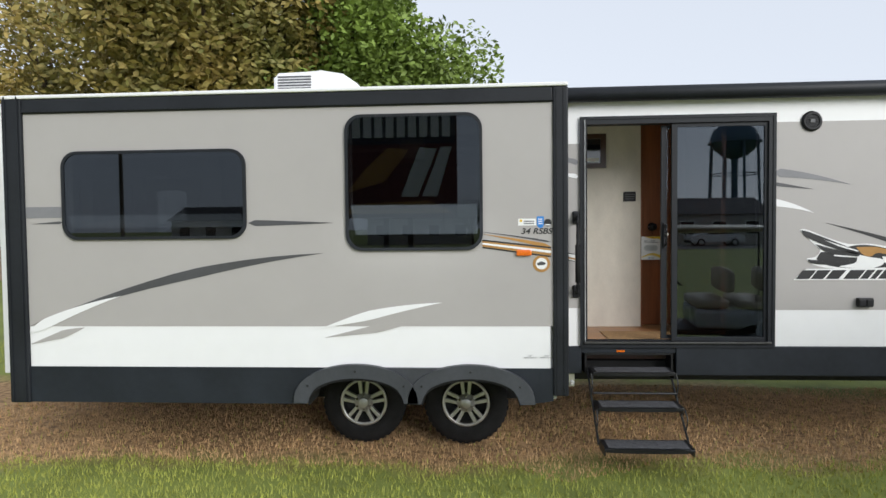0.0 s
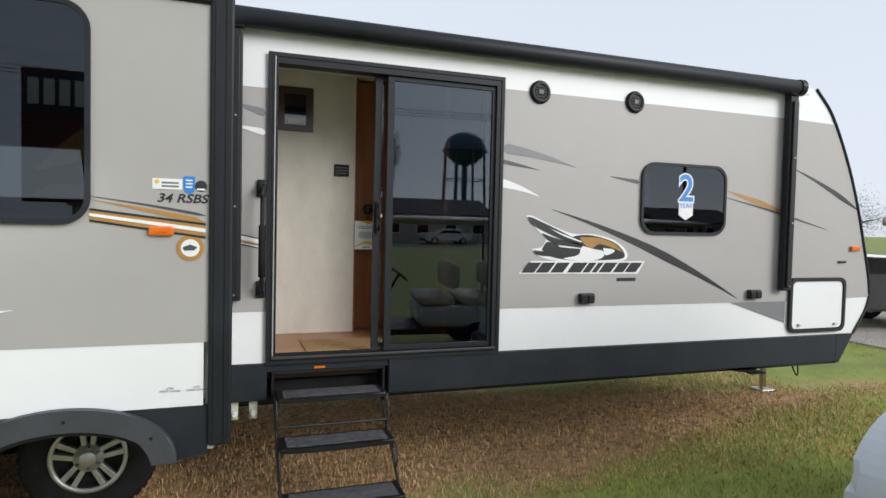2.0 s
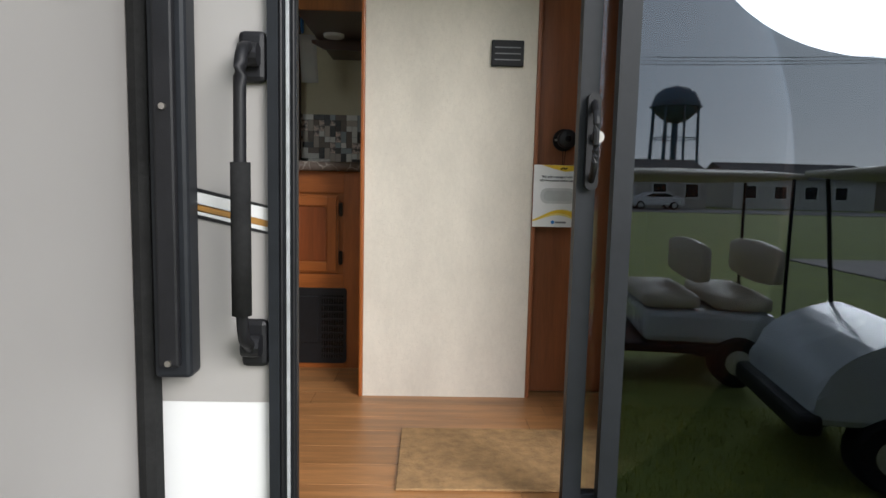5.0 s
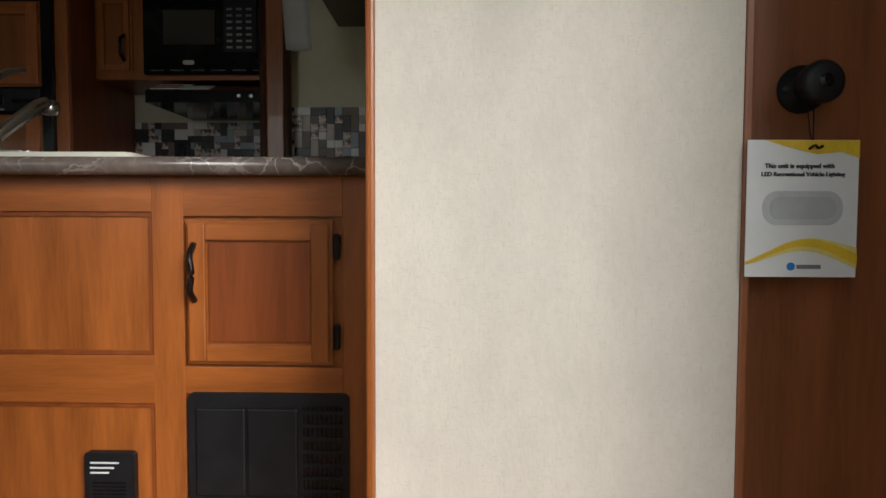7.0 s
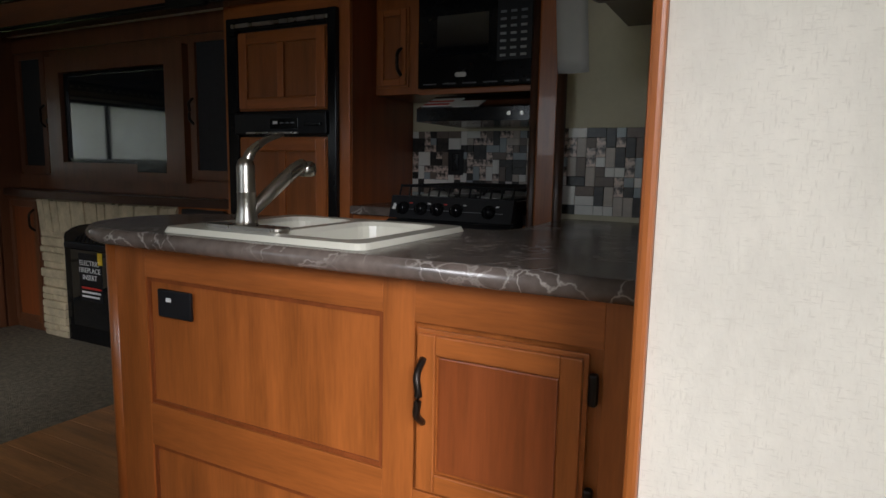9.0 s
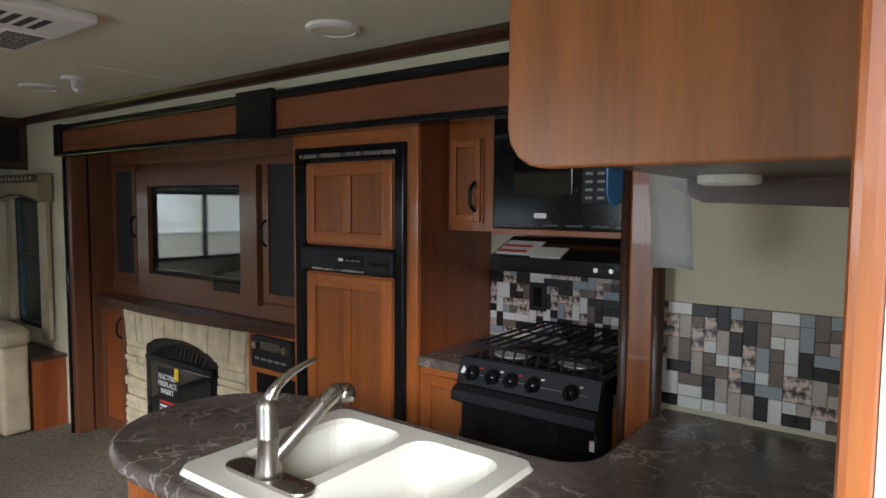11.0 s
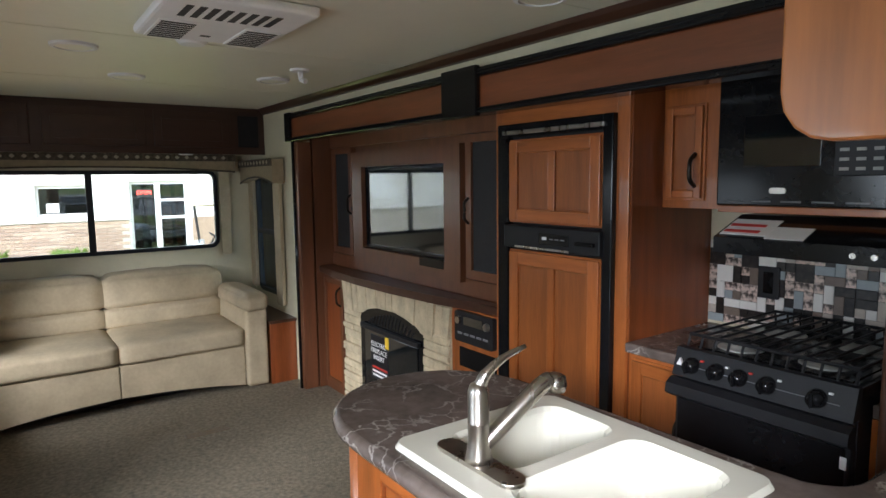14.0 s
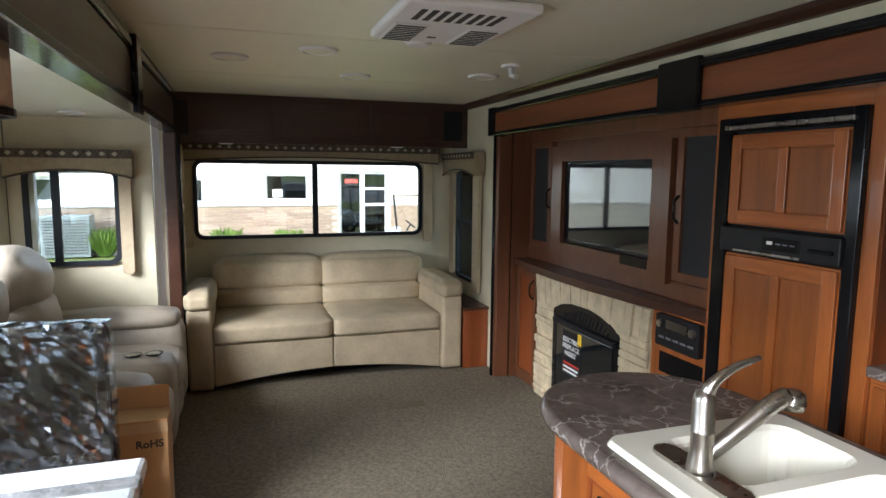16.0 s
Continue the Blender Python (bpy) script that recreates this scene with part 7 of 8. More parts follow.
for k in range(8):
    part("slot", box(-2.12, -1.98, 1.10 + 0.04 * k, 1.122 + 0.04 * k, CEILING - 0.0365, CEILING - 0.0345), mat("shadow_grey", (0.05, 0.05, 0.048), 0.8), cv)
part("badge", box(-2.38, -2.36, 1.235, 1.27, CEILING - 0.0365, CEILING - 0.0345), BLACK_MATT, cv)
for x, y in ((-2.96, 0.89), (-3.27, 0.50), (-3.66, 1.19), (-3.40, 1.89), (-1.42, 2.02)):
    dl = thing("ceiling_light", "flat round white LED ceiling light, off", "light", "ceiling lights")
    part("ring", lathe([(0.09, 0), (0.088, -0.01), (0.072, -0.014), (0.07, -0.008), (0.001, -0.008)], (x, y, CEILING - 0.0004), "z", 28), PAPER, dl)
    part("diffuser", lathe([(0.069, -0.009), (0.06, -0.012), (0.001, -0.013)], (x, y, CEILING - 0.0004), "z", 24), CEIL, dl)
dl = thing("ceiling_light", "flat round white LED light in the slide-out, off", "light", "ceiling lights")
part("ring", lathe([(0.07, 0), (0.068, -0.01), (0.055, -0.013), (0.001, -0.012)], (-3.9, -0.33, 2.6995), "z", 28), PAPER, dl)
sm = thing("smoke_alarm", "round white smoke alarm on the ceiling", "alarm")
part("case", lathe([(0.062, 0), (0.06, -0.02), (0.045, -0.035), (0.001, -0.036)], (-2.545, 1.25, CEILING - 0.0004), "z", 28), PAPER, sm)
sk = thing("ceiling_hook", "small white ceiling socket fitting", "fitting")
part("plate", lathe([(0.05, 0), (0.048, -0.012), (0.001, -0.013)], (-3.02, 1.89, CEILING - 0.0004), "z", 20), PAPER, sk)
part("stub", tube([(-3.02, 1.89, CEILING - 0.012), (-3.03, 1.90, CEILING - 0.05), (-3.0, 1.91, CEILING - 0.06)], 0.014, 8), PAPER, sk)
REG = mat("tan_register", (0.16, 0.12, 0.075), 0.5, 0.2, 0.2, 20)
fv = thing("floor_register", "brown metal floor register in the carpet", "vent")
part("frame", ring([(-3.735, 1.38), (-3.675, 1.38), (-3.675, 1.635), (-3.735, 1.635)], [(-3.728, 1.39), (-3.682, 1.39), (-3.682, 1.625), (-3.728, 1.625)], "z", F + 0.0005, F + 0.006), REG, fv)
for k in range(3):
    part("slat", box(-3.722 + 0.015 * k, -3.714 + 0.015 * k, 1.39, 1.625, F + 0.0005, F + 0.005), REG, fv)


# ---- surroundings ----
def tree(x, y, height, crown_r, seed, label, leaf, leaves=5200, trunk_h=None):
    rnd = random.Random(seed)
    t = thing("tree", label, "tree")
    bark = mat("bark", (0.10, 0.075, 0.055), 0.9, 0, 0.4, 6, 0.6, 20)
    th = trunk_h or height * 0.3
    part("trunk", tube(smooth_path([(x, y, -0.1), (x + 0.1, y, th * 0.5), (x, y + 0.1, th)], 4), height * 0.03, 9, None, height * 0.02), bark, t)
    tips = []
    for k in range(12):
        a = 6.283 * k / 12 + rnd.uniform(-0.3, 0.3)
        up = rnd.uniform(0.25, 0.95)
        reach = crown_r * rnd.uniform(0.5, 0.9) * math.sqrt(1.05 - up * 0.6)
        end = Vector((x + reach * math.cos(a), y + reach * math.sin(a), th + (height - th) * up))
        mid = Vector((x, y, th)).lerp(end, 0.5) + Vector((0, 0, 0.25))
        part("limb", tube(smooth_path([(x, y, th * rnd.uniform(0.7, 1)), mid, end], 4), height * 0.013, 6, None, height * 0.003), bark, t)
        tips += [end, mid, mid.lerp(end, 0.6)]
    tips.append(Vector((x, y, height * 0.92)))
    verts, faces = [], []
    for c in tips:
        r = crown_r * rnd.uniform(0.28, 0.46)
        for _ in range(leaves // len(tips)):
            d = Vector((rnd.gauss(0, 1), rnd.gauss(0, 1), rnd.gauss(0, 0.75))).normalized() * r * rnd.random() ** 0.45
            p = c + d
            s = height * rnd.uniform(0.006, 0.013)
            u = Vector((rnd.uniform(-1, 1), rnd.uniform(-1, 1), rnd.uniform(-0.6, 0.6))).normalized()
            w = u.cross(Vector((rnd.uniform(-1, 1), rnd.uniform(-1, 1), rnd.uniform(-1, 1)))).normalized()
            i = len(verts)
            verts += [p - u * s, p + w * s * 0.5, p + u * s, p - w * s * 0.5]
            faces.append((i, i + 1, i + 2, i + 3))
    me = bpy.data.meshes.new("crown")
    me.from_pydata([tuple(v) for v in verts], [], faces)
    me.materials.append(leaf)
    ob = new("crown", me)
    ob.parent = t
    return t


LEAF = mat("green_leaf", (0.20, 0.28, 0.05), 0.6, 0, 0.5, 0.6)
LEAF_RUST = mat("rusty_leaf", (0.34, 0.24, 0.07), 0.65, 0, 0.5, 0.5, dark=(0.13, 0.15, 0.035))
LEAF_DARK = mat("dark_leaf", (0.04, 0.075, 0.02), 0.7, 0, 0.5, 0.6)
tree(-8.8, 13.5, 12.5, 5.6, 1, "broad tree with rust-tinged green leaves", LEAF_RUST, 60000, 3.0)
tree(-4.3, 14.0, 10.5, 3.6, 4, "leafy green tree behind the trailer", LEAF, 50000, 3.0)
tree(-15.5, 16.5, 12.0, 5.5, 9, "broad tree with rust-tinged green leaves", LEAF_RUST, 30000, 3.0)
for i, (x, y, h, r) in enumerate(((58, 30, 5, 5), (70, 30, 6, 6), (85, 22, 6, 7), (62, 44, 6, 6))):
    tree(x, y, h, r, 20 + i, "distant green tree past the lot", LEAF_DARK, 7000)
for i, (x, y, h, r) in enumerate(((13.0, -52, 10.5, 3.2), (10, -60, 8, 3.0), (36, -62, 4.5, 2.2), (-2.0, -60, 4.5, 3.5), (-30, -80, 5, 4))):
    tree(x, y, h, r, 40 + i, "dark tree across the road", LEAF_DARK, 9000)


def office():
    """The low white building with a brick foot behind the trailer."""
    o = thing("office_building", "white office building with brick base and glass door", "building")
    X = -20.0
    wht = mat("white_stucco", (0.80, 0.80, 0.78), 0.8, 0, 0.08, 2, 0.1, 30)
    brk = mat("buff_brick", (0.36, 0.27, 0.20), 0.85, 0, 0.3, 9, 0.2, 30)
    holes = [(3.65, 5.28, 0.3, 2.43), (1.34, 2.71, 1.46, 2.34), (-1.6, -0.4, 1.40, 2.2), (-6.3, -4.3, 1.45, 2.2), (14.5, 16.5, 1.4, 2.3)]
    wall_panel("wall", -16, 22, -0.1, 3.9, holes, "x", X - 0.3, X, wht, o)
    part("roof", box(X - 9, X + 0.35, -16.3, 22.3, 3.9, 4.2, 0.03), mat("grey_roof", (0.3, 0.3, 0.31), 0.8, 0, 0.2, 2), o)
    part("side_wall", box(X - 9, X - 0.3, -16, -15.7, -0.1, 3.9), wht, o)
    part("back_wall", box(X - 9, X - 8.7, -15.7, 22, -0.1, 3.9), wht, o)
    part("floor", box(X - 8.7, X - 0.3, -15.7, 22, 0.0, 0.3), brk, o)
    rnd = random.Random(5)
    mes = []
    for k in range(3):
        bm = box(0, 0.03, 0, 0.39, 0, 0.088, 0.004, segs=1)
        me = bpy.data.meshes.new("brick")
        bm.to_mesh(me)
        bm.free()
        me.materials.append(mat("buff_brick_%d" % k, ((0.40, 0.30, 0.22), (0.34, 0.25, 0.19), (0.44, 0.34, 0.26))[k], 0.85, 0, 0.25, 14, 0.2, 50))
        mes.append(me)
    foot = part("brick_base", box(X + 0.0005, X + 0.02, -15.9, 3.6, -0.1, 1.32), mat("pale_mortar", (0.5, 0.47, 0.42), 0.9, 0, 0.1, 10), o)
    part("brick_base", box(X + 0.0005, X + 0.02, 5.35, 21.9, -0.1, 1.32), brk, o)
    for j in range(13):
        for i in range(23):
            y = -5.6 + 0.4 * i + (0.2 if j % 2 else 0)
            if y + 0.39 < 3.6:
                b = new("brick", mes[rnd.randrange(3)])
                b.parent = foot
                b.location = (X + 0.012, y, 0.0 + 0.1 * j)
    part("sill", box(X, X + 0.10, -15.9, 3.6, 1.325, 1.38, 0.01), wht, o)
    al = mat("white_aluminium", (0.75, 0.75, 0.75), 0.35, 0.1, 0.05, 6)
    dk = glass("office_glass", (0.25, 0.29, 0.29), 1.8)
    for a, b, z0, z1 in holes:
        w = part("window" if z0 > 1 else "door", ring([(a, z0), (b, z0), (b, z1), (a, z1)], [(a + 0.09, z0 + 0.09), (b - 0.09, z0 + 0.09), (b - 0.09, z1 - 0.09), (a + 0.09, z1 - 0.09)], "x", X - 0.2, X - 0.1), al, o)
        part("pane", box(X - 0.16, X - 0.15, a + 0.08, b - 0.08, z0 + 0.08, z1 - 0.08), dk, w)
        if z0 < 1:
            part("mullion", box(X - 0.21, X - 0.08, 4.35, 4.50, z0 + 0.09, z1 - 0.09), al, w)
            part("crossbar", box(X - 0.2, X - 0.09, 4.5, b - 0.09, 1.30, 1.38), al, w)
            part("crossbar", box(X - 0.2, X - 0.09, 4.5, b - 0.09, 1.82, 1.90), al, w)
            sg = part("open_sign", box(X - 0.148, X - 0.135, 3.86, 4.28, 1.98, 2.20), INK, w, "neon open sign")
            writing("word", "OPEN", 0.16, (X - 0.13, 4.07, 2.09), (90, 0, 90), mat("red_neon", (0.8, 0.05, 0.03), 0.5, emit=(1, 0.08, 0.05), strength=2.0), sg)
        else:
            part("notice", box(X - 0.148, X - 0.14, a + 0.25, a + 0.55, z0 + 0.12, z0 + 0.38), PAPER, w)
    return o


office()
unit = thing("condenser_unit", "grey outdoor air-conditioner condenser by the wall", "air conditioner")
part("case", box(-19.6, -18.9, -4.5, -3.3, 0.015, 1.15, 0.03), mat("condenser_grey", (0.30, 0.34, 0.36), 0.5, 0.2, 0.15, 8), unit)
for k in range(12):
    part("louvre", box(-18.9, -18.88, -4.42, -3.38, 0.12 + 0.08 * k, 0.15 + 0.08 * k), DECAL_DARK, unit)


def shrub(x, y, h, seed, label):
    rnd = random.Random(seed)
    s = thing("shrub", label, "shrub", "shrubs by the office")
    verts, faces = [], []
    for _ in range(260):
        a, r = rnd.uniform(0, 6.28), h * 0.5 * rnd.random()
        b = Vector((x + 0.15 * math.cos(a), y + 0.15 * math.sin(a), 0))
        e = b + Vector((r * math.cos(a), r * math.sin(a), h * rnd.uniform(0.5, 1)))
        w = Vector((-math.sin(a), math.cos(a), 0)) * 0.03
        i = len(verts)
        verts += [b - w, b + w, b.lerp(e, 0.6) + w + Vector((0, 0, 0.1)), e, b.lerp(e, 0.6) - w + Vector((0, 0, 0.1))]
        faces.append((i, i + 1, i + 2, i + 3, i + 4))
    me = bpy.data.meshes.new("leaves")
    me.from_pydata([tuple(v) for v in verts], [], faces)
    me.materials.append(mat("bright_leaf", (0.16, 0.26, 0.04), 0.6, 0, 0.4, 2))
    ob = new("leaves", me)
    ob.parent = s


for i, (x, y, h) in enumerate(((-19.3, 0.2, 0.75), (-19.3, 2.0, 0.7), (-19.4, -5.6, 0.6), (-19.2, -3.0, 0.85), (-18.4, 6.3, 0.8))):
    shrub(x, y, h, i, "small green ornamental shrub by the office wall")
bed = part("gravel_bed", box(-19.95, -19.35, -12, 3.2, -0.05, 0.02, 0.01), mat("pale_gravel", (0.50, 0.47, 0.43), 0.9, 0, 0.5, 14, 0.8, 40))
structure(bed, "pale gravel planting bed along the office", "gravel")
lot = part("road", box(9.5, 120, -14, 22, -0.04, 0.012), mat("gravel_lot", (0.36, 0.33, 0.30), 0.9, 0, 0.25, 2, 0.3, 30))
structure(lot, "pale gravel parking lot", "road")
rd = part("road_street", box(-150, 150, -53.5, -44, -0.03, 0.02), mat("asphalt", (0.13, 0.125, 0.12), 0.9, 0, 0.2, 1.5, 0.2, 40))
structure(rd, "grey street across the lawn", "road")


def water_tower():
    t = thing("water_tower", "blue water tower with bulbous tank on steel legs", "water tower")
    x, y = 80, -200
    blue = mat("tower_blue", (0.05, 0.10, 0.15), 0.5, 0, 0.15, 0.3)
    part("tank", lathe([(0.5, 22.6), (4.2, 24.2), (6.6, 26.5), (7.4, 28.6), (7.4, 29.6), (6.4, 32.2), (4.2, 33.9), (1.2, 34.6), (0.4, 35.0)], (x, y, 0), "z", 36), blue, t, "", True)
    part("walkway", lathe([(7.5, 27.9), (8.1, 27.9), (8.1, 28.4), (7.5, 28.4)], (x, y, 0), "z", 36), blue, t)
    part("riser", tube([(x, y, 0), (x, y, 23)], 1.0, 12), blue, t)
    for k in range(8):
        a = 2 * math.pi * k / 8
        part("leg", tube([(x + 8.2 * math.cos(a), y + 8.2 * math.sin(a), 0), (x + 7.3 * math.cos(a), y + 7.3 * math.sin(a), 28)], 0.42, 8), blue, t)
    for z in (9, 18):
        for k in range(8):
            a, b = 2 * math.pi * k / 8, 2 * math.pi * (k + 1) / 8
            part("strut", tube([(x + 7.8 * math.cos(a), y + 7.8 * math.sin(a), z), (x + 7.8 * math.cos(b), y + 7.8 * math.sin(b), z)], 0.2, 6), blue, t)


water_tower()


def billboard():
    b = thing("billboard_sign", "large dark roadside sign with orange and white shapes", "sign")
    y, c = -34.0, -5.9
    part("panel", box(c - 3.9, c + 3.5, y - 0.3, y, 2.5, 9.2, 0.05), mat("sign_maroon", (0.10, 0.02, 0.02), 0.5, 0, 0.2, 1), b)
    part("band", box(c - 3.8, c + 3.4, y, y + 0.03, 7.0, 9.0), mat("sign_navy", (0.03, 0.035, 0.05), 0.5, 0, 0.2, 1), b)
    for k in range(10):
        part("bar", box(c - 3.6 + 0.69 * k, c - 3.12 + 0.69 * k, y + 0.03, y + 0.06, 7.4, 8.7), PAPER, b)
    for pts, m in (([(-2.4, 3.9), (-0.6, 4.4), (0.6, 5.9), (-0.4, 6.0), (-1.5, 5.0)], GOLD), ([(0.2, 3.7), (1.0, 3.7), (1.9, 5.9), (1.1, 6.0)], PAPER), ([(1.2, 3.7), (1.9, 3.7), (2.6, 6.0), (2.1, 6.0)], PAPER), ([(-2.6, 2.9), (2.6, 2.9), (1.6, 3.5), (-1.9, 3.4)], GOLD)):
        part("shape", prism([(c - 0.2 + p * 1.3, 2.5 + (q - 2.7) * 1.3) for p, q in pts], "y", y, y + 0.04), m, b)
    for x in (c - 0.9, c + 0.6):
        part("post", box(x - 0.16, x + 0.16, y - 0.25, y - 0.05, -0.1, 2.5), STEEL_BLACK, b)


billboard()


def house(x, y, w, d, h, label, seed):
    hs = thing("house", label, "building")
    wallm = mat("clapboard_%d" % seed, ((0.42, 0.40, 0.37), (0.55, 0.54, 0.52), (0.30, 0.26, 0.23))[seed % 3], 0.8, 0, 0.15, 1.5)
    part("wall", box(x, x + w, y - d, y, -0.1, h), wallm, hs)
    part("roof", prism([(y - d - 0.4, h), (y + 0.4, h), (y - d / 2, h + 1.7)], "x", x - 0.4, x + w + 0.4), mat("shingle_grey", (0.09, 0.085, 0.085), 0.9, 0, 0.3, 3), hs)
    for k in range(int(w / 3)):
        wn_ = part("window", box(x + 1 + 3 * k, x + 2.2 + 3 * k, y, y + 0.05, 1.0, 2.2), BLACK, hs)
        part("frame", ring([(x + 0.92 + 3 * k, 0.92), (x + 2.28 + 3 * k, 0.92), (x + 2.28 + 3 * k, 2.28), (x + 0.92 + 3 * k, 2.28)], [(x + 1.0 + 3 * k, 1.0), (x + 2.2 + 3 * k, 1.0), (x + 2.2 + 3 * k, 2.2), (x + 1.0 + 3 * k, 2.2)], "y", y + 0.002, y + 0.08), PAPER, wn_)


for i, (x, y, w) in enumerate(((14, -55, 12), (30, -58, 14), (48, -56, 12), (-14, -66, 12), (-36, -64, 14), (66, -70, 16))):
    house(x, y, w, 8, 2.9, "low house across the street", i)


def car(name, x, y, turn, paint, label, suv=False):
    c = thing(name, label, "car")
    h = 1.75 if suv else 1.45
    pts = [(-2.25, 0.35), (-2.3, 0.75), (-2.2, 0.95), (-1.2, 1.02), (-0.6, h - 0.05), (0.9 if not suv else 2.0, h), (1.6 if not suv else 2.15, 1.05), (2.25, 0.95), (2.3, 0.4)]
    part("body", prism(pts, "y", -0.88, 0.88, bevel=0.06), paint, c)
    part("side_glass", prism([(-1.05, 1.05), (-0.52, h - 0.12), (0.8 if not suv else 1.9, h - 0.1), (1.35 if not suv else 2.0, 1.07)], "y", -0.89, 0.89), BLACK, c)
    part("bumper", box(-2.36, -2.2, -0.85, 0.85, 0.32, 0.55, 0.04), BLACK_MATT, c)
    for s in (-1, 1):
        part("headlight", box(-2.3, -2.2, s * 0.6 - 0.15, s * 0.6 + 0.15, 0.68, 0.85, 0.03), PAPER, c)
        for wx in (-1.4, 1.4):
            w = part("wheel", lathe([(0.2, -0.1), (0.33, -0.11), (0.345, -0.08), (0.345, 0.08), (0.33, 0.11), (0.2, 0.1)], (wx, s * 0.8, 0.345), "y", 24), RUBBER, c)
            part("rim", lathe([(0.2, -0.105), (0.05, -0.115), (0.05, 0.115), (0.2, 0.105)], (wx, s * 0.8, 0.345), "y", 20), ALLOY, w)
    c.matrix_basis = pose(x, y, 0.01, 0, 0, turn)


car("parked_pickup", 22.0, 9.6, 200, mat("silver_paint", (0.42, 0.43, 0.45), 0.3, 0.5, 0.05, 2, coat=0.6), "silver car parked on the gravel lot", True)
car("parked_car", 11.0, 4.6, 170, mat("black_paint", (0.02, 0.02, 0.022), 0.25, 0.2, 0.1, 2, coat=0.6), "dark car parked by the lawn")
car("street_car", 19.3, -50.0, 0, mat("white_paint", (0.7, 0.7, 0.7), 0.3, 0, 0.05, 2, coat=0.6), "pale car on the street")


def golf_cart():
    g = thing("golf_cart", "pale golf cart with beige bench seats and canopy", "golf cart")
    pale = mat("cart_paint", (0.52, 0.56, 0.60), 0.25, 0, 0.06, 3, coat=0.5)
    vinyl = mat("beige_vinyl", (0.50, 0.45, 0.36), 0.5, 0, 0.1, 10, 0.1, 80)
    prof = smooth_path([(0.05, 0.42, 0), (0.10, 0.62, 0), (0.28, 0.80, 0), (0.60, 0.92, 0), (0.70, 0.90, 0)], 4)
    part("cowl", prism([(p.x, p.y) for p in prof] + [(0.72, 0.36), (0.08, 0.36)], "y", -0.56, 0.56, bevel=0.05), pale, g)
    part("bumper", box(-0.03, 0.12, -0.58, 0.58, 0.30, 0.44, 0.04), BLACK_MATT, g)
    part("floor_pan", box(0.6, 2.3, -0.58, 0.58, 0.28, 0.36, 0.02), BLACK_MATT, g)
    part("rear_body", box(1.15, 2.25, -0.57, 0.57, 0.37, 0.66, 0.06), pale, g)
    for x in (1.15, 1.75):
        part("seat", cushion(x, x + 0.48, -0.55, 0.55, 0.66, 0.80, 0.02, 0.05, x), vinyl, g, "", True)
        part("seat_back", cushion(x + 0.42, x + 0.55, -0.55, 0.55, 0.90, 1.22, 0.03, 0.05, x), vinyl, g, "", True)
    part("canopy", cushion(0.35, 2.4, -0.60, 0.60, 1.80, 1.87, 0.03, 0.03, 2), vinyl, g, "", True)
    for x0, x1 in ((0.62, 0.50), (2.3, 2.3)):
        for s in (-1, 1):
            part("strut", tube([(x0, s * 0.54, 0.6), (x1, s * 0.55, 1.82)], 0.016, 8), BLACK_MATT, g)
    part("steering_column", tube([(0.75, -0.25, 0.7), (0.95, -0.25, 1.03)], 0.02, 8), BLACK_MATT, g)
    wheel_pts = [(0.95 + 0.17 * math.cos(a) * 0.75, -0.25 + 0.17 * math.sin(a), 1.04 - 0.17 * math.cos(a) * 0.6) for a in [2 * math.pi * k / 20 for k in range(21)]]
    part("steering_wheel", tube(wheel_pts, 0.014, 6), BLACK_MATT, g)
    for x in (0.5, 1.95):
        for s in (-1, 1):
            w = part("wheel", lathe([(0.10, -0.09), (0.2, -0.1), (0.225, -0.07), (0.225, 0.07), (0.2, 0.1), (0.10, 0.09)], (x, s * 0.5, 0.225), "y", 24), RUBBER, g)
            part("rim", lathe([(0.11, -0.095), (0.03, -0.1), (0.03, 0.1), (0.11, 0.095)], (x, s * 0.5, 0.225), "y", 18), ALLOY, w)
    g.matrix_basis = pose(1.2, -4.55, 0.0, 0, 0, 8)
    return g


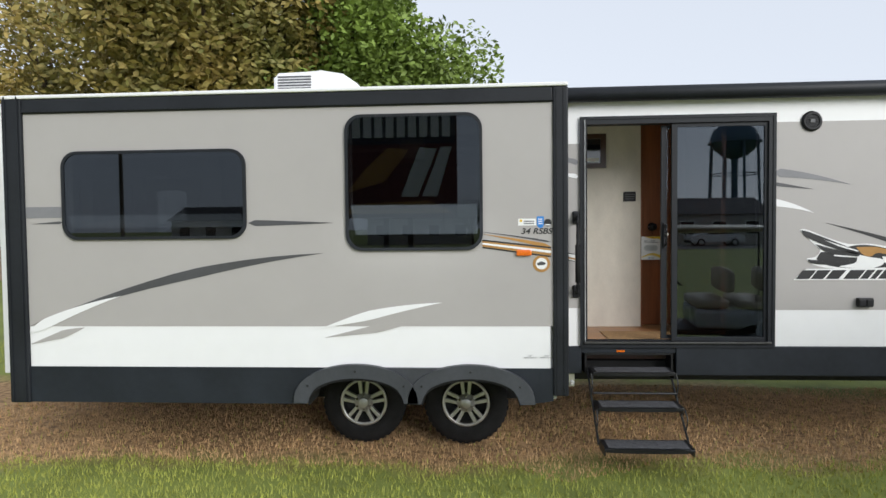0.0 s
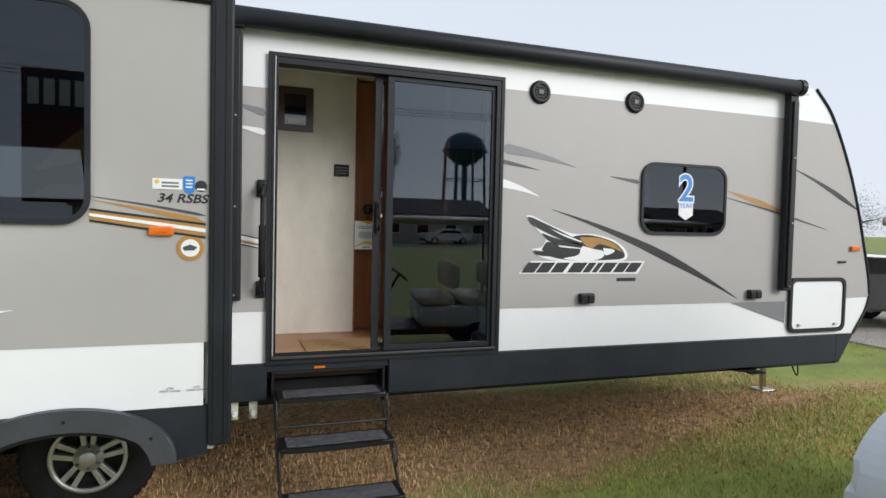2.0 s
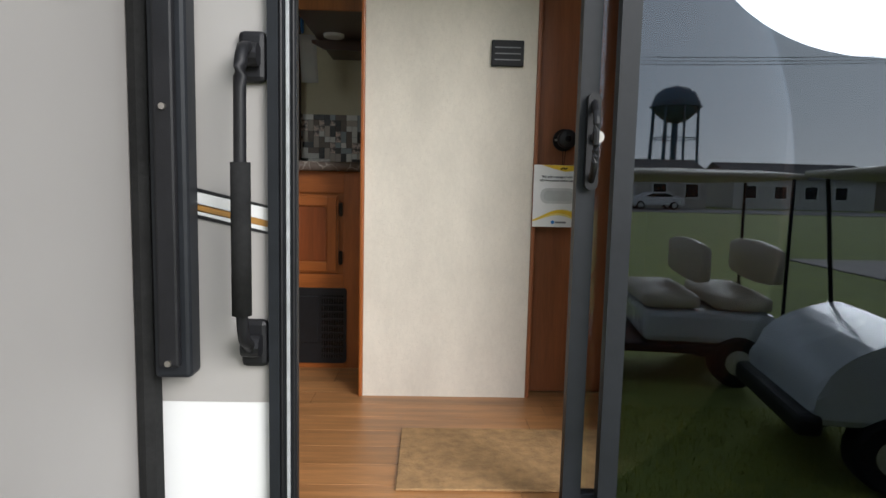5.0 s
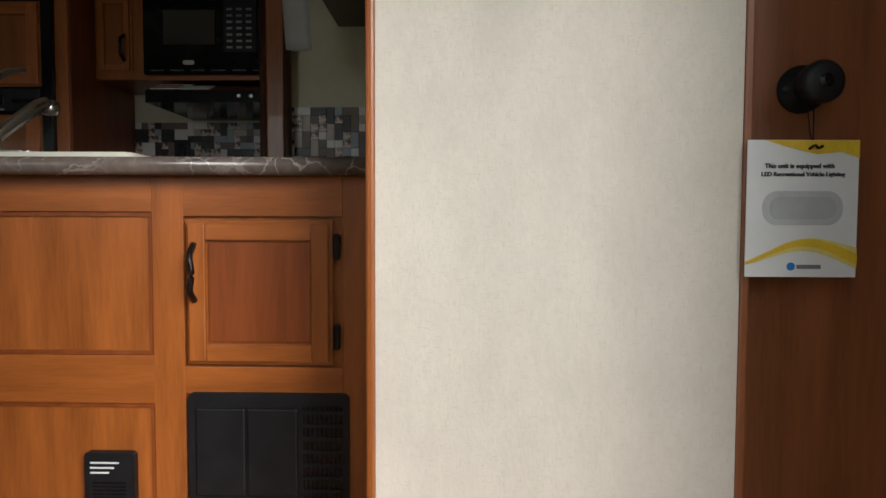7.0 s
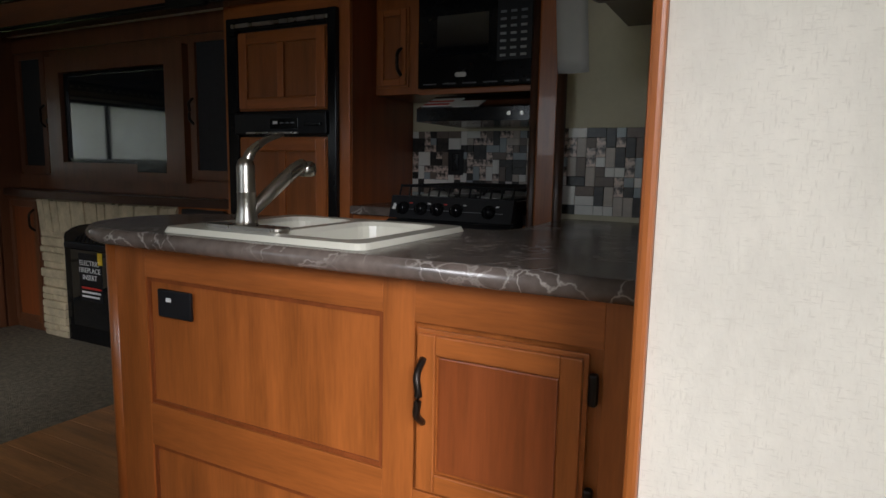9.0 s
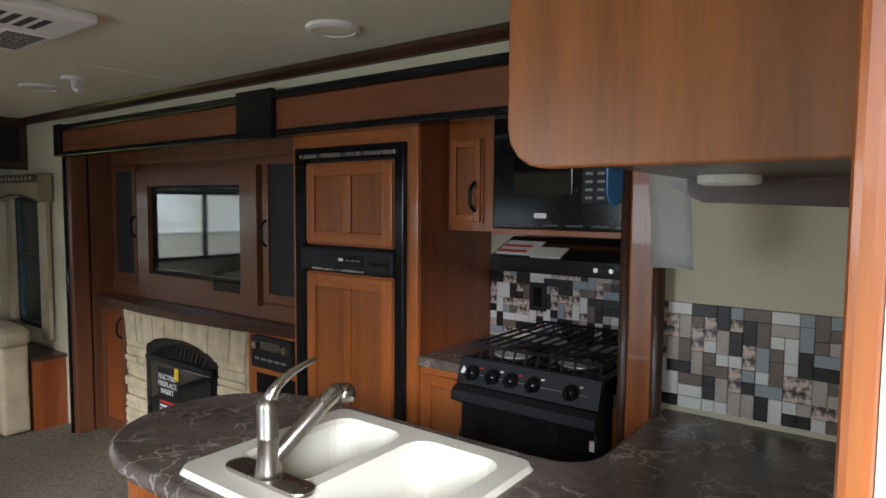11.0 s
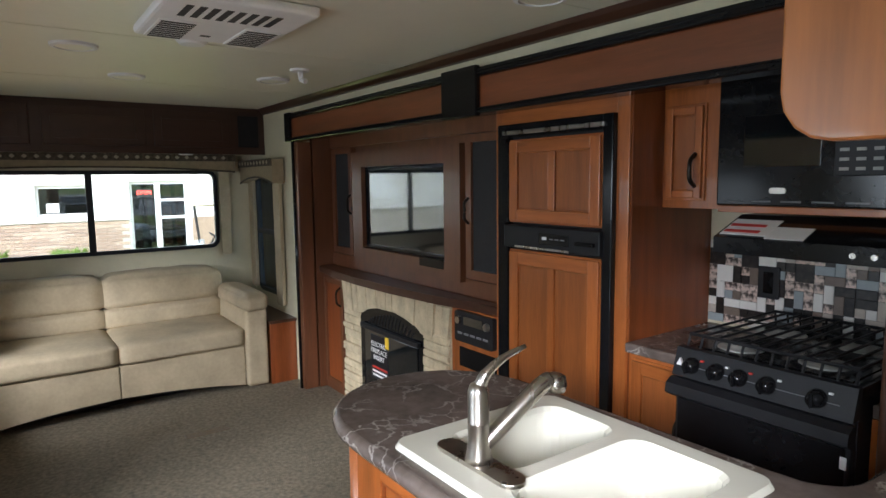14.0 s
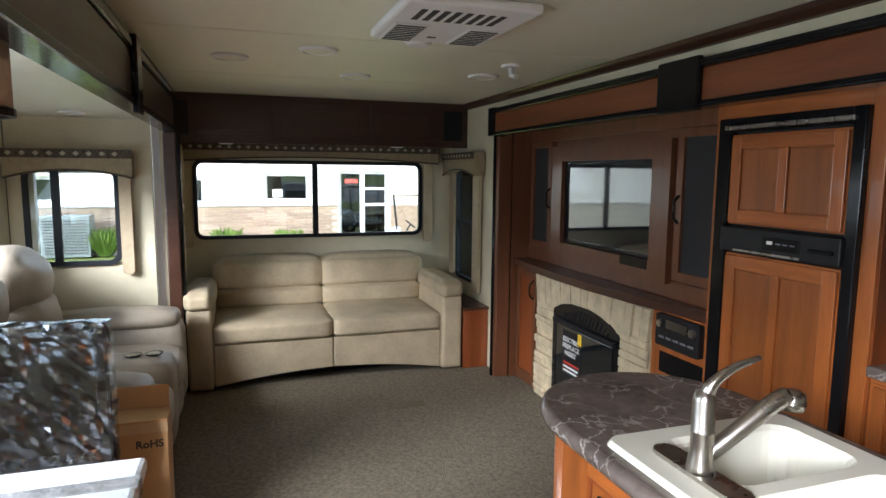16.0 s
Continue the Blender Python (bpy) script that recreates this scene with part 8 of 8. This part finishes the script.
cart = golf_cart()
cart_near = copy_thing(cart, pose(2.62, -2.5, 0.0, 0, 0, 10))
cart_b = copy_thing(cart, pose(-16.2, 4.0, 0.0, 0, 0, 75))


def power_line(x, y, h, run, label):
    p = thing("utility_pole", label, "utility pole")
    wood = mat("weathered_pole", (0.16, 0.13, 0.10), 0.9, 0, 0.3, 4)
    part("pole", tube([(x, y, -0.2), (x, y, h)], 0.16, 10, None, 0.11), wood, p)
    part("crossarm", box(x - 0.08, x + 0.08, y - 1.3, y + 1.3, h - 0.8, h - 0.6), wood, p)
    for s in (-1.15, 0.0, 1.15):
        part("insulator", lathe([(0.05, 0), (0.07, 0.06), (0.03, 0.15)], (x, y + s, h - 0.6), "z", 10), ALLOY_DARK, p)
        part("wire", tube([(x + run * k / 12, y + s, h - 0.45 - 1.6 * 4 * (k / 12) * (1 - k / 12) * 0.6) for k in range(13)], 0.018, 5), RUBBER, p)


power_line(-26, -38, 11, 62, "wooden utility pole with wires by the street")
power_line(36, -38, 11, 60, "wooden utility pole with wires by the street")
power_line(44, 25, 10, 50, "wooden utility pole with wires past the lot")

# ---- pieces of walls and floors ----
mosaic("backsplash_wall", -0.44, 0.11, 1.806, 2.098, YW, 0.0315, 11, "brown, white and grey mosaic backsplash")
mosaic("backsplash_slide", -1.348, -0.53, 1.80, 2.125, 2.90, 0.0325, 12, "brown, white and grey mosaic backsplash")
rnd_p = random.Random(2)
planks = structure(part("floor_entry", box(-2.308, 1.20, 0.075, YW, F - 0.0138, F - 0.006), WOOD_DARK), "honey oak plank floor", "floor")
j, y = 0, 0.09
while y < YW - 0.02:
    x = -2.305 - rnd_p.uniform(0, 0.8)
    while x < 1.195:
        a, b = max(x, -2.305), min(x + 0.92, 1.195)
        if b - a > 0.02:
            bm = box(a + 0.0006, b - 0.0006, y + 0.0005, min(y + 0.125, YW) - 0.0005, F - 0.0058, F, 0.0006, segs=1)
            part("plank", bm, WOOD_FLOOR, planks)
        x += 0.92
    y += 0.125
